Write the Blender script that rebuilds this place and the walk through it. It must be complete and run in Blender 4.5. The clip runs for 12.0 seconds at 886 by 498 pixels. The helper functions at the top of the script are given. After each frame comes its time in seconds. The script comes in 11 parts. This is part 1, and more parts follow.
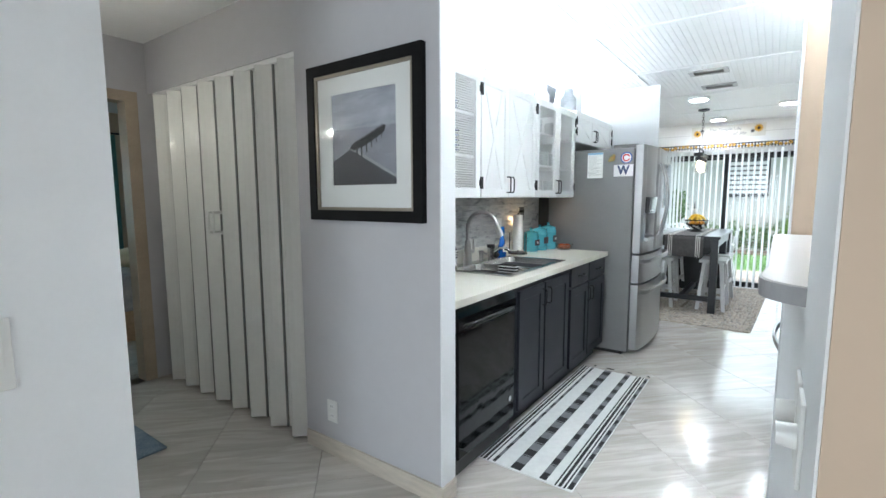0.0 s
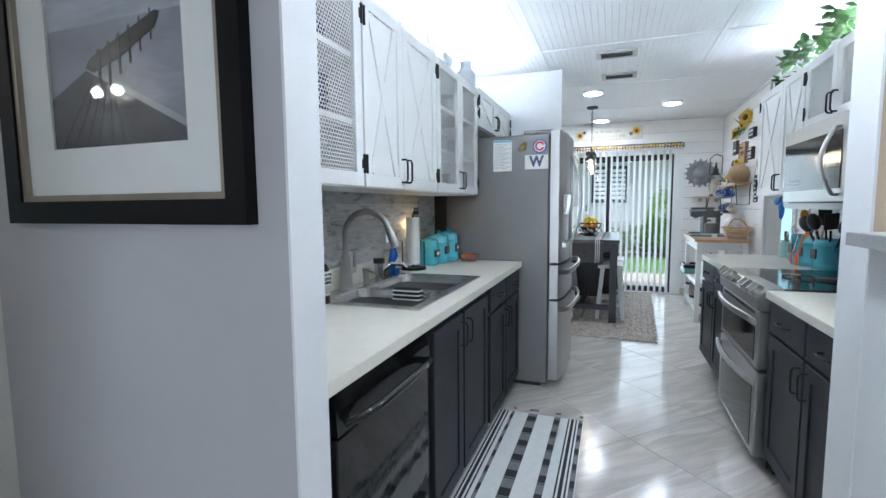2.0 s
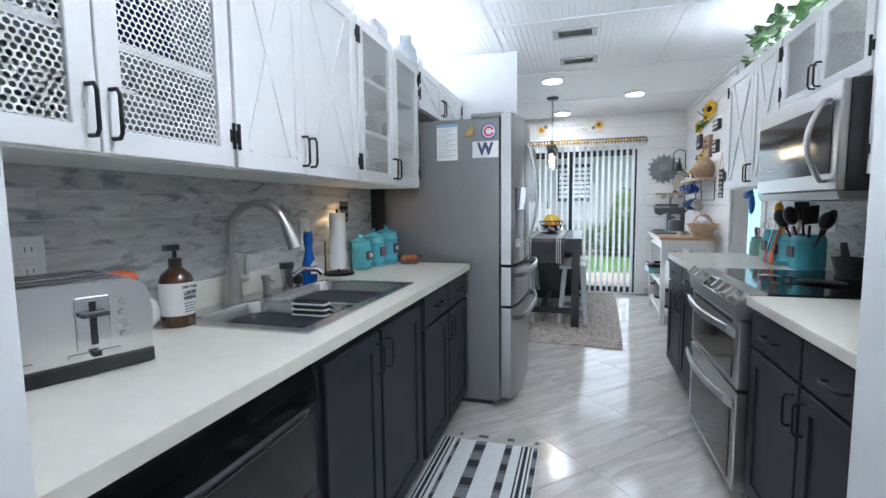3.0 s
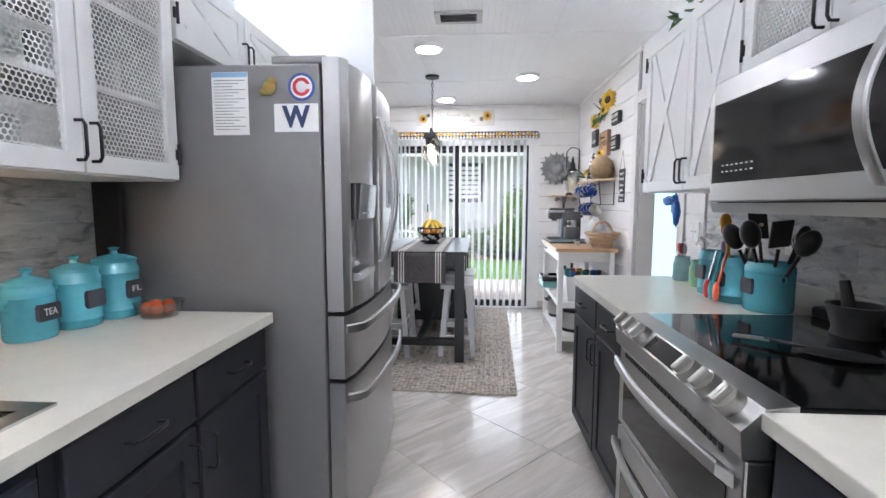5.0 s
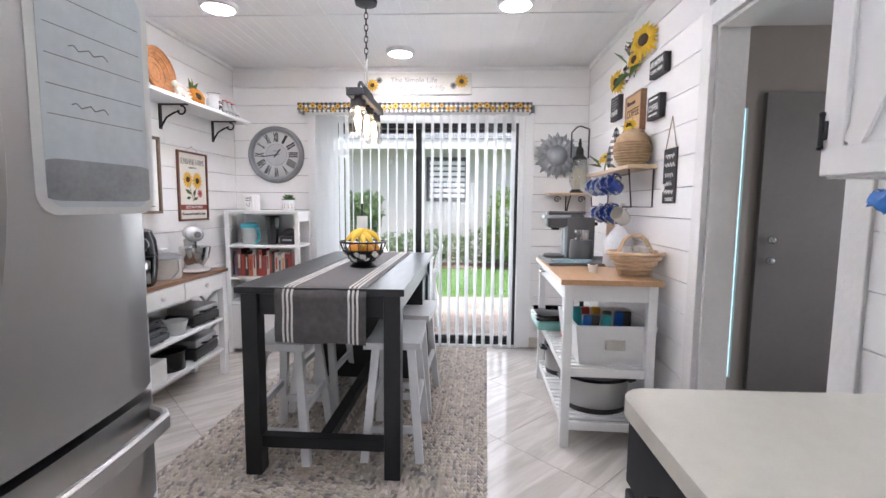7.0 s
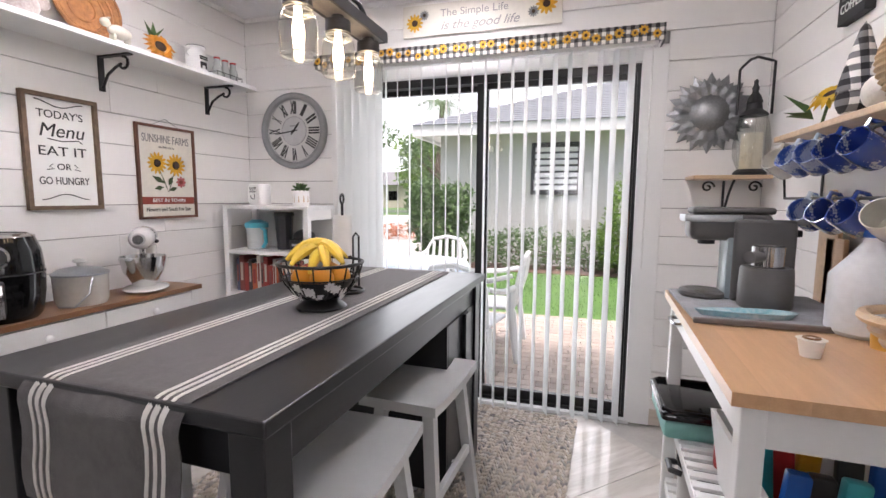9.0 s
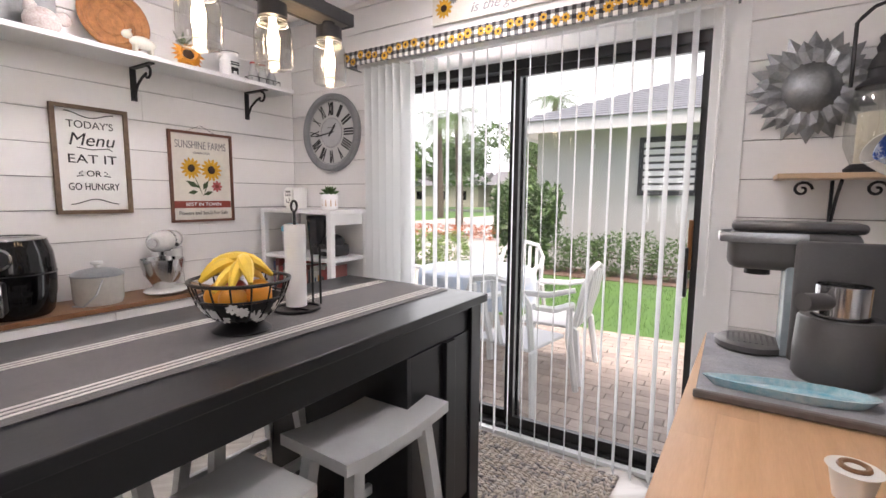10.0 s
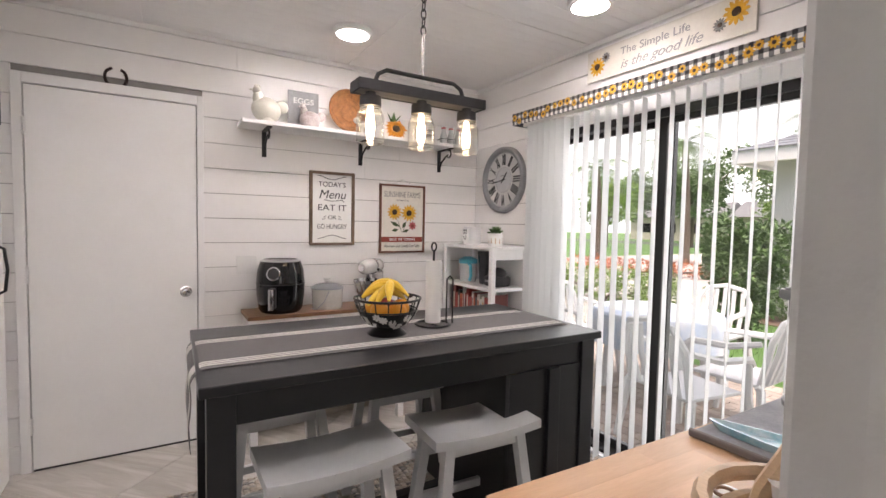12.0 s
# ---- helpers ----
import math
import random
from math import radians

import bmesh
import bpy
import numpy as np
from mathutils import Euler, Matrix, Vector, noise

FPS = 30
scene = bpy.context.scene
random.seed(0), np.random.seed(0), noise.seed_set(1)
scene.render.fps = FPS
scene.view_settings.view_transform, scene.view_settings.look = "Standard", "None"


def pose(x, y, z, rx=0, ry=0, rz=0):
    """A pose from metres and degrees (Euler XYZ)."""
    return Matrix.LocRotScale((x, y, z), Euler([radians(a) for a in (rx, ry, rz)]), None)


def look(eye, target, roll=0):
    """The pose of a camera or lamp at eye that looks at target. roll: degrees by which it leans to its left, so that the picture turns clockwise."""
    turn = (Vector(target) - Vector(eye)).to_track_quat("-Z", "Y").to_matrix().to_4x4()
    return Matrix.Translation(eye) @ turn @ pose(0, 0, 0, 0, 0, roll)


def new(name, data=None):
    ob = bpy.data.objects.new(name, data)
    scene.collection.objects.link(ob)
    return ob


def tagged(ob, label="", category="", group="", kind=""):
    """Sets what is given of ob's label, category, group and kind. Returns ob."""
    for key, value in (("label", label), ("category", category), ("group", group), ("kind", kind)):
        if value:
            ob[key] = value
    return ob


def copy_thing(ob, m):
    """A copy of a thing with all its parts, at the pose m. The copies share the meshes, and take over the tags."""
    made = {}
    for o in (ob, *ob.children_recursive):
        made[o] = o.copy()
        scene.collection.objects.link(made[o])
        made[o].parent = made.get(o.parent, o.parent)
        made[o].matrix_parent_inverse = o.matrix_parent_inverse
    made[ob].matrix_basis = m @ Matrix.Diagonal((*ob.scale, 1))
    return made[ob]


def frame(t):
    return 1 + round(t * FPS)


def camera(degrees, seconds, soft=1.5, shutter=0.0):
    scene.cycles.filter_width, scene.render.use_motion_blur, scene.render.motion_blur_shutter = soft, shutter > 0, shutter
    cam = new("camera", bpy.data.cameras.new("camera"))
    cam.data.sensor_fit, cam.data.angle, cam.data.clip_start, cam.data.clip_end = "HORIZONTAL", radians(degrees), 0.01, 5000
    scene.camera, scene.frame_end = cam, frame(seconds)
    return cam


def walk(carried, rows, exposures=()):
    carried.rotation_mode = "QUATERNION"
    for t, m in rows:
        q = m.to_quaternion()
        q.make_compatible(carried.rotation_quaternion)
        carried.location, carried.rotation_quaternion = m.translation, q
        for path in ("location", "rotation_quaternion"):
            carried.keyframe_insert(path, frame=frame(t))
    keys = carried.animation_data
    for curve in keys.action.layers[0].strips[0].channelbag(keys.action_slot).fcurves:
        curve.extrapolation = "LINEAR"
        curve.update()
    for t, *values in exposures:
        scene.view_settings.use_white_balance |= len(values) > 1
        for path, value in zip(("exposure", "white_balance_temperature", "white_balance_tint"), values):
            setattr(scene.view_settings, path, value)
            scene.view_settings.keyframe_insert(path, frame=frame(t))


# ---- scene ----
cam = camera(87.8, 12.0)
PATH = [
    (0, (1.106, 1.149, 1.353), (-0.052, 2.764, 1.131), -0.2),
    (0.5, (0.853, 1.327, 1.325), (-0.128, 3.057, 1.118), -0.3),
    (1, (0.708, 1.54, 1.307), (-0.108, 3.357, 1.117), -0.5),
    (1.5, (0.615, 1.771, 1.313), (-0.099, 3.63, 1.125), -0.7),
    (2, (0.559, 1.976, 1.277), (-0.126, 3.845, 1.092), -0.5),
    (2.5, (0.597, 2.226, 1.264), (-0.061, 4.105, 1.072), -0.6),
    (3, (0.604, 2.433, 1.237), (0.043, 4.344, 1.053), -0.7),
    (3.5, (0.614, 2.714, 1.24), (0.171, 4.655, 1.052), -0.5),
    (3.7, (0.633, 2.815, 1.248), (0.228, 4.764, 1.061), -0.6),
    (5.3, (0.699, 3.759, 1.276), (0.611, 5.747, 1.081), -0.0),
    (5.5, (0.72, 3.896, 1.279), (0.643, 5.885, 1.082), -0.1),
    (6, (0.814, 4.294, 1.269), (0.749, 6.283, 1.076), 0.0),
    (6.5, (0.9, 4.724, 1.221), (0.824, 6.715, 1.047), -0.1),
    (7, (0.901, 5.146, 1.275), (0.809, 7.135, 1.082), 0.5),
    (7.2, (0.968, 5.328, 1.251), (0.833, 7.315, 1.072), 0.2),
    (8.8, (1.084, 6.406, 1.263), (0.564, 8.326, 1.057), 0.3),
    (9, (1.121, 6.516, 1.263), (0.526, 8.413, 1.042), 0.4),
    (9.5, (1.224, 6.777, 1.268), (0.405, 8.588, 1.04), 0.4),
    (10, (1.473, 7.006, 1.29), (0.419, 8.691, 1.065), 0.4),
    (10.5, (1.654, 7.016, 1.319), (0.395, 8.558, 1.127), 0.5),
    (11, (1.838, 7.011, 1.349), (0.387, 8.378, 1.187), 0.7),
    (11.5, (1.965, 7.035, 1.356), (0.364, 8.226, 1.226), 0.7),
    (12, (1.997, 7.028, 1.352), (0.286, 8.057, 1.248), 1.1),
]
EXPOSURES = [(0.0, 1.35, 5850, 5), (0.5, 1.13, 5700, 5), (2.5, 0.95, 5550, 8), (3.5, 1.04, 5750, 11), (5.5, 1.24, 6050, 17), (7.0, 1.24, 6200, 19), (9.3, 0.93, 6650, 22), (11.0, 0.84, 6950, 23), (12.0, 0.82, 7000, 22)]
walk(cam, [(t, look(eye, target, roll)) for t, eye, target, roll in PATH], EXPOSURES)


# ---- light ----
CZ = 2.45
world = bpy.data.worlds.new("overcast_sky")
scene.world = world
world.use_nodes = True
wn = world.node_tree.nodes
sky = wn.new("ShaderNodeTexSky")
sky.sky_type, sky.sun_disc = "NISHITA", False
sky.sun_elevation, sky.sun_rotation = radians(70), radians(150)
sky.air_density, sky.dust_density, sky.ozone_density = 1.0, 6.0, 1.0
wn["Background"].inputs["Strength"].default_value = 0.15
world.node_tree.links.new(sky.outputs["Color"], wn["Background"].inputs["Color"])


def lamp(name, kind, energy, m, colour=(1, 1, 1), size=0.2, size_y=None, spot=None):
    d = bpy.data.lights.new(name, kind)
    d.energy, d.color = energy, colour
    if kind == "AREA":
        d.size = size
        if size_y:
            d.shape, d.size_y = "RECTANGLE", size_y
        else:
            d.shape = "DISK"
    elif kind == "SUN":
        d.angle = size
    else:
        d.shadow_soft_size = size
    ob = new(name, d)
    ob.matrix_world = m
    return ob


lamp("sun", "SUN", 2.1, look((1.5, 6.6, 8), (0, 9, 0)), (1, 0.96, 0.9), radians(14))
# far overcast cloud bank beyond the gardens
cloud_bank = bpy.data.materials.new("overcast_cloud_bank")
cloud_bank.use_nodes = True
cloud_bank.node_tree.nodes.clear()
ce, co = cloud_bank.node_tree.nodes.new("ShaderNodeEmission"), cloud_bank.node_tree.nodes.new("ShaderNodeOutputMaterial")
ce.inputs["Color"].default_value, ce.inputs["Strength"].default_value = (0.93, 0.97, 1, 1), 1.25
cloud_bank.node_tree.links.new(ce.outputs["Emission"], co.inputs["Surface"])
lamp("sky_light_in_slider", "AREA", 14, look((0.5, 9.42, 1.05), (0.5, 5, 0.9)), (0.92, 0.97, 1), 1.7, 1.9)

# added fill from an assumed, unseen living room window, brightens hall and kitchen
lamp("daylight_in_living_window", "AREA", 46, look((0.6, -3.32, 1.35), (0.6, 3, 1.2)), (0.95, 0.98, 1), 2.6, 1.5)
# added fill that lifts the dim side room, set in an invented window
lamp("daylight_in_side_window", "AREA", 7, look((4.48, 6.6, 1.4), (2, 6.8, 1.0)), (1, 0.97, 0.94), 1.8, 1.2)
lamp("daylight_in_bedroom_window", "AREA", 12, look((-5.82, 2.5, 1.4), (-3, 2.2, 1.0)), (0.8, 0.95, 1), 0.9, 1.2)


# ---- building helpers ----
ORG = {}


def thing(name, label, category, at, group="", rz=0.0):
    """An Empty at the thing's base. Its parts are given in world metres when rz is None, else in its own axes."""
    ob = new(name)
    ob.empty_display_size = 0.1
    ORG[ob] = Vector(at) if rz is None else Vector((0, 0, 0))
    ob.matrix_basis = pose(*at, 0, 0, rz or 0)
    return tagged(ob, label, category, group)


def part(name, bm, material, parent=None, label="", smooth=False, kind="", category="", recalc=True):
    if recalc:
        bmesh.ops.recalc_face_normals(bm, faces=bm.faces)
    me = bpy.data.meshes.new(name)
    if parent is not None and ORG.get(parent, Vector()).length > 0:
        bmesh.ops.translate(bm, verts=bm.verts, vec=-ORG[parent])
    bm.to_mesh(me)
    bm.free()
    if smooth:
        me.polygons.foreach_set("use_smooth", [True] * len(me.polygons))
        try:
            me.set_sharp_from_angle(angle=radians(38))
        except Exception:
            pass
    for m in (material if isinstance(material, (list, tuple)) else (material,)):
        me.materials.append(m)
    ob = new(name, me)
    if parent is not None:
        ob.parent = parent
        ORG[ob] = ORG.get(parent, Vector())
    return tagged(ob, label, category, "", kind)


def B():
    return bmesh.new()


def box(bm, x0, x1, y0, y1, z0, z1, bev=0.0, seg=2):
    m = Matrix.Translation(((x0 + x1) / 2, (y0 + y1) / 2, (z0 + z1) / 2)) @ Matrix.Diagonal((abs(x1 - x0), abs(y1 - y0), abs(z1 - z0), 1))
    vs = bmesh.ops.create_cube(bm, size=1, matrix=m)["verts"]
    if bev > 0:
        es = list({e for v in vs for e in v.link_edges})
        bmesh.ops.bevel(bm, geom=es, offset=bev, segments=seg, profile=0.5, affect="EDGES")
    return bm


def obox(bm, c, size, m, bev=0.0):
    """A box of that size turned by the rotation m round its centre c."""
    t = Matrix.Translation(c) @ m.to_4x4() @ Matrix.Diagonal((*size, 1))
    vs = bmesh.ops.create_cube(bm, size=1, matrix=t)["verts"]
    if bev > 0:
        bmesh.ops.bevel(bm, geom=list({e for v in vs for e in v.link_edges}), offset=bev, segments=2, profile=0.5, affect="EDGES")
    return bm


def cyl(bm, p0, p1, r0, r1=None, seg=16):
    p0, p1 = Vector(p0), Vector(p1)
    d = p1 - p0
    m = Matrix.Translation((p0 + p1) / 2) @ d.to_track_quat("Z", "Y").to_matrix().to_4x4()
    bmesh.ops.create_cone(bm, cap_ends=True, segments=seg, radius1=r0, radius2=r0 if r1 is None else r1, depth=d.length, matrix=m)
    return bm


def ball(bm, c, r, sx=1, sy=1, sz=1, seg=14, m=None):
    t = Matrix.Translation(c) @ (m.to_4x4() if m else Matrix()) @ Matrix.Diagonal((sx * r, sy * r, sz * r, 1))
    bmesh.ops.create_uvsphere(bm, u_segments=seg, v_segments=max(6, seg * 2 // 3), radius=1, matrix=t)
    return bm


def lathe(bm, prof, c=(0, 0, 0), seg=24, m=None):
    """Turns the profile (radius, height) round the upright through c."""
    c, rings = Vector(c), []
    for r, z in prof:
        if r < 1e-5:
            p = Vector((0, 0, z))
            rings.append([bm.verts.new(c + (m @ p if m else p))])
        else:
            ring = []
            for i in range(seg):
                a = 2 * math.pi * i / seg
                p = Vector((r * math.cos(a), r * math.sin(a), z))
                ring.append(bm.verts.new(c + (m @ p if m else p)))
            rings.append(ring)
    for a, b in zip(rings, rings[1:]):
        for i in range(seg):
            j = (i + 1) % seg
            if len(a) == 1 and len(b) == 1:
                break
            if len(a) == 1:
                bm.faces.new((a[0], b[i], b[j]))
            elif len(b) == 1:
                bm.faces.new((a[i], a[j], b[0]))
            else:
                bm.faces.new((a[i], a[j], b[j], b[i]))
    return bm


def tube(bm, pts, r, seg=8, closed=False):
    """A round rod along pts; r is one radius or one for each point."""
    pts = [Vector(p) for p in pts]
    n = len(pts)
    rs = r if isinstance(r, (list, tuple)) else [r] * n
    up, rings = None, []
    for i, p in enumerate(pts):
        a = pts[(i - 1) % n] if closed or i > 0 else p
        b = pts[(i + 1) % n] if closed or i < n - 1 else p
        d = (b - a).normalized()
        if up is None:
            up = d.orthogonal().normalized()
        up = (up - d * up.dot(d))
        up = up.normalized() if up.length > 1e-6 else d.orthogonal().normalized()
        side = d.cross(up)
        rings.append([bm.verts.new(p + rs[i] * (math.cos(2 * math.pi * k / seg) * up + math.sin(2 * math.pi * k / seg) * side)) for k in range(seg)])
    pairs = list(zip(rings, rings[1:])) + ([(rings[-1], rings[0])] if closed else [])
    for a, b in pairs:
        for k in range(seg):
            l = (k + 1) % seg
            bm.faces.new((a[k], a[l], b[l], b[k]))
    if not closed:
        bm.faces.new(rings[0][::-1])
        bm.faces.new(rings[-1])
    return bm


def strap(bm, pts, wide, w, t):
    """A flat bar along pts: w across the direction wide, t thick, its edges eased."""
    pts, W, rings = [Vector(p) for p in pts], Vector(wide).normalized(), []
    for i, p in enumerate(pts):
        d = (pts[min(i + 1, len(pts) - 1)] - pts[max(i - 1, 0)]).normalized()
        n = d.cross(W).normalized()
        rings.append([bm.verts.new(p + W * w * a + n * t * b) for a, b in ((0.5, 0.2), (0.36, 0.5), (-0.36, 0.5), (-0.5, 0.2), (-0.5, -0.2), (-0.36, -0.5), (0.36, -0.5), (0.5, -0.2))])
    for a, b in zip(rings, rings[1:]):
        for k in range(8):
            l = (k + 1) % 8
            bm.faces.new((a[k], a[l], b[l], b[k]))
    bm.faces.new(rings[0][::-1])
    bm.faces.new(rings[-1])
    return bm


def prism(bm, pts, axis, a0, a1):
    """The outline pts, in the plane across axis, drawn out from a0 to a1."""
    put = {"x": lambda u, v, w: (w, u, v), "y": lambda u, v, w: (u, w, v), "z": lambda u, v, w: (u, v, w)}[axis]
    lo = [bm.verts.new(put(u, v, a0)) for u, v in pts]
    hi = [bm.verts.new(put(u, v, a1)) for u, v in pts]
    bm.faces.new(lo[::-1])
    bm.faces.new(hi)
    for i in range(len(pts)):
        j = (i + 1) % len(pts)
        bm.faces.new((lo[i], lo[j], hi[j], hi[i]))
    return bm


def ring(bm, axis, o, i, a0, a1):
    """A flat frame: the outer oblong o = (u0, u1, v0, v1) less the inner one i, drawn out along axis."""
    put = {"x": lambda u, v, w: (w, u, v), "y": lambda u, v, w: (u, w, v), "z": lambda u, v, w: (u, v, w)}[axis]
    four = lambda q: ((q[0], q[2]), (q[1], q[2]), (q[1], q[3]), (q[0], q[3]))
    O = [[bm.verts.new(put(u, v, a)) for u, v in four(o)] for a in (a0, a1)]
    I = [[bm.verts.new(put(u, v, a)) for u, v in four(i)] for a in (a0, a1)]
    for k in range(4):
        l = (k + 1) % 4
        bm.faces.new((O[0][k], O[0][l], O[1][l], O[1][k]))
        bm.faces.new((I[0][k], I[0][l], I[1][l], I[1][k]))
        for s in (0, 1):
            bm.faces.new((O[s][k], O[s][l], I[s][l], I[s][k]))
    return bm


def arc(c, r, a0, a1, n, f):
    """Points on an arc; f puts the pair (u, v) into space."""
    return [f(c[0] + r * math.cos(radians(a0 + (a1 - a0) * i / n)), c[1] + r * math.sin(radians(a0 + (a1 - a0) * i / n))) for i in range(n + 1)]


def words(name, text, height, m, material, parent, align="CENTER", shear=0.0, width=None, thick=0.0008, bold=0.0):
    """Writing as a thin mesh; m puts its own x (reading direction) and y (up) into the thing's axes."""
    cu = bpy.data.curves.new(name, "FONT")
    cu.body, cu.size, cu.extrude, cu.shear, cu.offset = text, height * 1.4, thick, shear, bold
    cu.align_x, cu.align_y = align, "CENTER"
    tmp = bpy.data.objects.new(name, cu)
    me = bpy.data.meshes.new_from_object(tmp)
    bpy.data.objects.remove(tmp)
    if width and len(me.vertices):
        xs = [v.co.x for v in me.vertices]
        w = max(xs) - min(xs)
        if w > 0:
            me.transform(Matrix.Diagonal((width / w, 1, 1, 1)))
    me.transform(m)
    me.name = name
    me.materials.append(material)
    ob = new(name, me)
    if parent is not None:
        me.transform(Matrix.Translation(-ORG.get(parent, Vector())))
        ob.parent = parent
    return ob


def facing(at, right, up):
    """The pose whose x runs along right and y along up."""
    r, u = Vector(right).normalized(), Vector(up).normalized()
    n = r.cross(u)
    return Matrix.Translation(at) @ Matrix((r, u, n)).transposed().to_4x4()


# ---- materials ----
def mat(name, col, rough=0.5, metal=0.0, var=0.1, scale=6.0, col2=None, bump=0.0, bscale=60.0, stretch=(1, 1, 1), rand=0.0, spec=0.5, coat=0.0, rvar=0.12, sheen=0.0, alpha=1.0):
    m = bpy.data.materials.new(name)
    m.use_nodes = True
    nt = m.node_tree
    N, link = nt.nodes, nt.links.new
    p = N["Principled BSDF"]
    tc, mp = N.new("ShaderNodeTexCoord"), N.new("ShaderNodeMapping")
    mp.inputs["Scale"].default_value = stretch
    link(tc.outputs["Object"], mp.inputs["Vector"])
    n1, n2 = N.new("ShaderNodeTexNoise"), N.new("ShaderNodeTexNoise")
    n1.inputs["Scale"].default_value, n1.inputs["Detail"].default_value = scale, 5
    n2.inputs["Scale"].default_value, n2.inputs["Detail"].default_value = scale * 9, 3
    if rand:
        oi, ad, sc = N.new("ShaderNodeObjectInfo"), N.new("ShaderNodeVectorMath"), N.new("ShaderNodeMath")
        sc.operation, sc.inputs[1].default_value = "MULTIPLY", 37.0
        link(oi.outputs["Random"], sc.inputs[0])
        link(mp.outputs["Vector"], ad.inputs[0])
        link(sc.outputs[0], ad.inputs[1])
        vec = ad.outputs["Vector"]
    else:
        vec = mp.outputs["Vector"]
    link(vec, n1.inputs["Vector"])
    link(vec, n2.inputs["Vector"])
    mixf = N.new("ShaderNodeMath")
    mixf.operation = "MULTIPLY_ADD"
    mixf.inputs[1].default_value = 0.35
    link(n2.outputs["Fac"], mixf.inputs[0])
    sub = N.new("ShaderNodeMath")
    sub.operation, sub.inputs[1].default_value = "MULTIPLY", 0.65
    link(n1.outputs["Fac"], sub.inputs[0])
    link(sub.outputs[0], mixf.inputs[2])
    ramp = N.new("ShaderNodeValToRGB")
    c2 = col2 or tuple(max(0.0, c * (1 - 2 * var)) for c in col)
    ramp.color_ramp.elements[0].position, ramp.color_ramp.elements[1].position = 0.3, 0.68
    ramp.color_ramp.elements[0].color, ramp.color_ramp.elements[1].color = (*c2, 1), (*col, 1)
    link(mixf.outputs[0], ramp.inputs["Fac"])
    out = ramp.outputs["Color"]
    if rand:
        hs, mr = N.new("ShaderNodeHueSaturation"), N.new("ShaderNodeMapRange")
        mr.inputs["To Min"].default_value, mr.inputs["To Max"].default_value = 1 - rand, 1 + rand
        link(oi.outputs["Random"], mr.inputs["Value"])
        link(mr.outputs["Result"], hs.inputs["Value"])
        link(out, hs.inputs["Color"])
        out = hs.outputs["Color"]
    link(out, p.inputs["Base Color"])
    rr = N.new("ShaderNodeMapRange")
    rr.inputs["To Min"].default_value, rr.inputs["To Max"].default_value = max(0.02, rough - rvar * rough), min(1, rough + rvar * rough)
    link(n1.outputs["Fac"], rr.inputs["Value"])
    link(rr.outputs["Result"], p.inputs["Roughness"])
    p.inputs["Metallic"].default_value = metal
    p.inputs["Specular IOR Level"].default_value = spec
    p.inputs["Coat Weight"].default_value = coat
    p.inputs["Coat Roughness"].default_value = 0.08
    p.inputs["Sheen Weight"].default_value = sheen
    if bump:
        n3, bp = N.new("ShaderNodeTexNoise"), N.new("ShaderNodeBump")
        n3.inputs["Scale"].default_value, n3.inputs["Detail"].default_value = bscale, 4
        bp.inputs["Strength"].default_value, bp.inputs["Distance"].default_value = bump, 0.004
        link(vec, n3.inputs["Vector"])
        link(n3.outputs["Fac"], bp.inputs["Height"])
        link(bp.outputs["Normal"], p.inputs["Normal"])
    return m


def glow(name, col, strength):
    m = bpy.data.materials.new(name)
    m.use_nodes = True
    p = m.node_tree.nodes["Principled BSDF"]
    p.inputs["Base Color"].default_value = (*col, 1)
    p.inputs["Emission Color"].default_value = (*col, 1)
    p.inputs["Emission Strength"].default_value = strength
    return m


def glass(name, col=(1, 1, 1), rough=0.0, ior=1.45):
    m = bpy.data.materials.new(name)
    m.use_nodes = True
    p = m.node_tree.nodes["Principled BSDF"]
    p.inputs["Base Color"].default_value = (*col, 1)
    p.inputs["Roughness"].default_value = rough
    p.inputs["IOR"].default_value = ior
    p.inputs["Transmission Weight"].default_value = 1.0
    return m


def clear_pane(name, tint=(1, 1, 1), gloss=0.06):
    """A thin pane: mostly clear, with a mirror share that grows at grazing angles."""
    m = bpy.data.materials.new(name)
    m.use_nodes = True
    nt = m.node_tree
    nt.nodes.clear()
    o, mx = nt.nodes.new("ShaderNodeOutputMaterial"), nt.nodes.new("ShaderNodeMixShader")
    tr, gl, fr = nt.nodes.new("ShaderNodeBsdfTransparent"), nt.nodes.new("ShaderNodeBsdfGlossy"), nt.nodes.new("ShaderNodeLayerWeight")
    pw, ad = nt.nodes.new("ShaderNodeMath"), nt.nodes.new("ShaderNodeMath")
    tr.inputs["Color"].default_value = (*tint, 1)
    gl.inputs["Roughness"].default_value = 0.01
    pw.operation, pw.inputs[1].default_value = "POWER", 4.0
    ad.operation, ad.inputs[1].default_value, ad.inputs[2].default_value = "MULTIPLY_ADD", 0.5, gloss * 0.4
    nt.links.new(fr.outputs["Facing"], pw.inputs[0])
    nt.links.new(pw.outputs[0], ad.inputs[0])
    nt.links.new(ad.outputs[0], mx.inputs[0])
    nt.links.new(tr.outputs[0], mx.inputs[1])
    nt.links.new(gl.outputs[0], mx.inputs[2])
    nt.links.new(mx.outputs[0], o.inputs["Surface"])
    return m


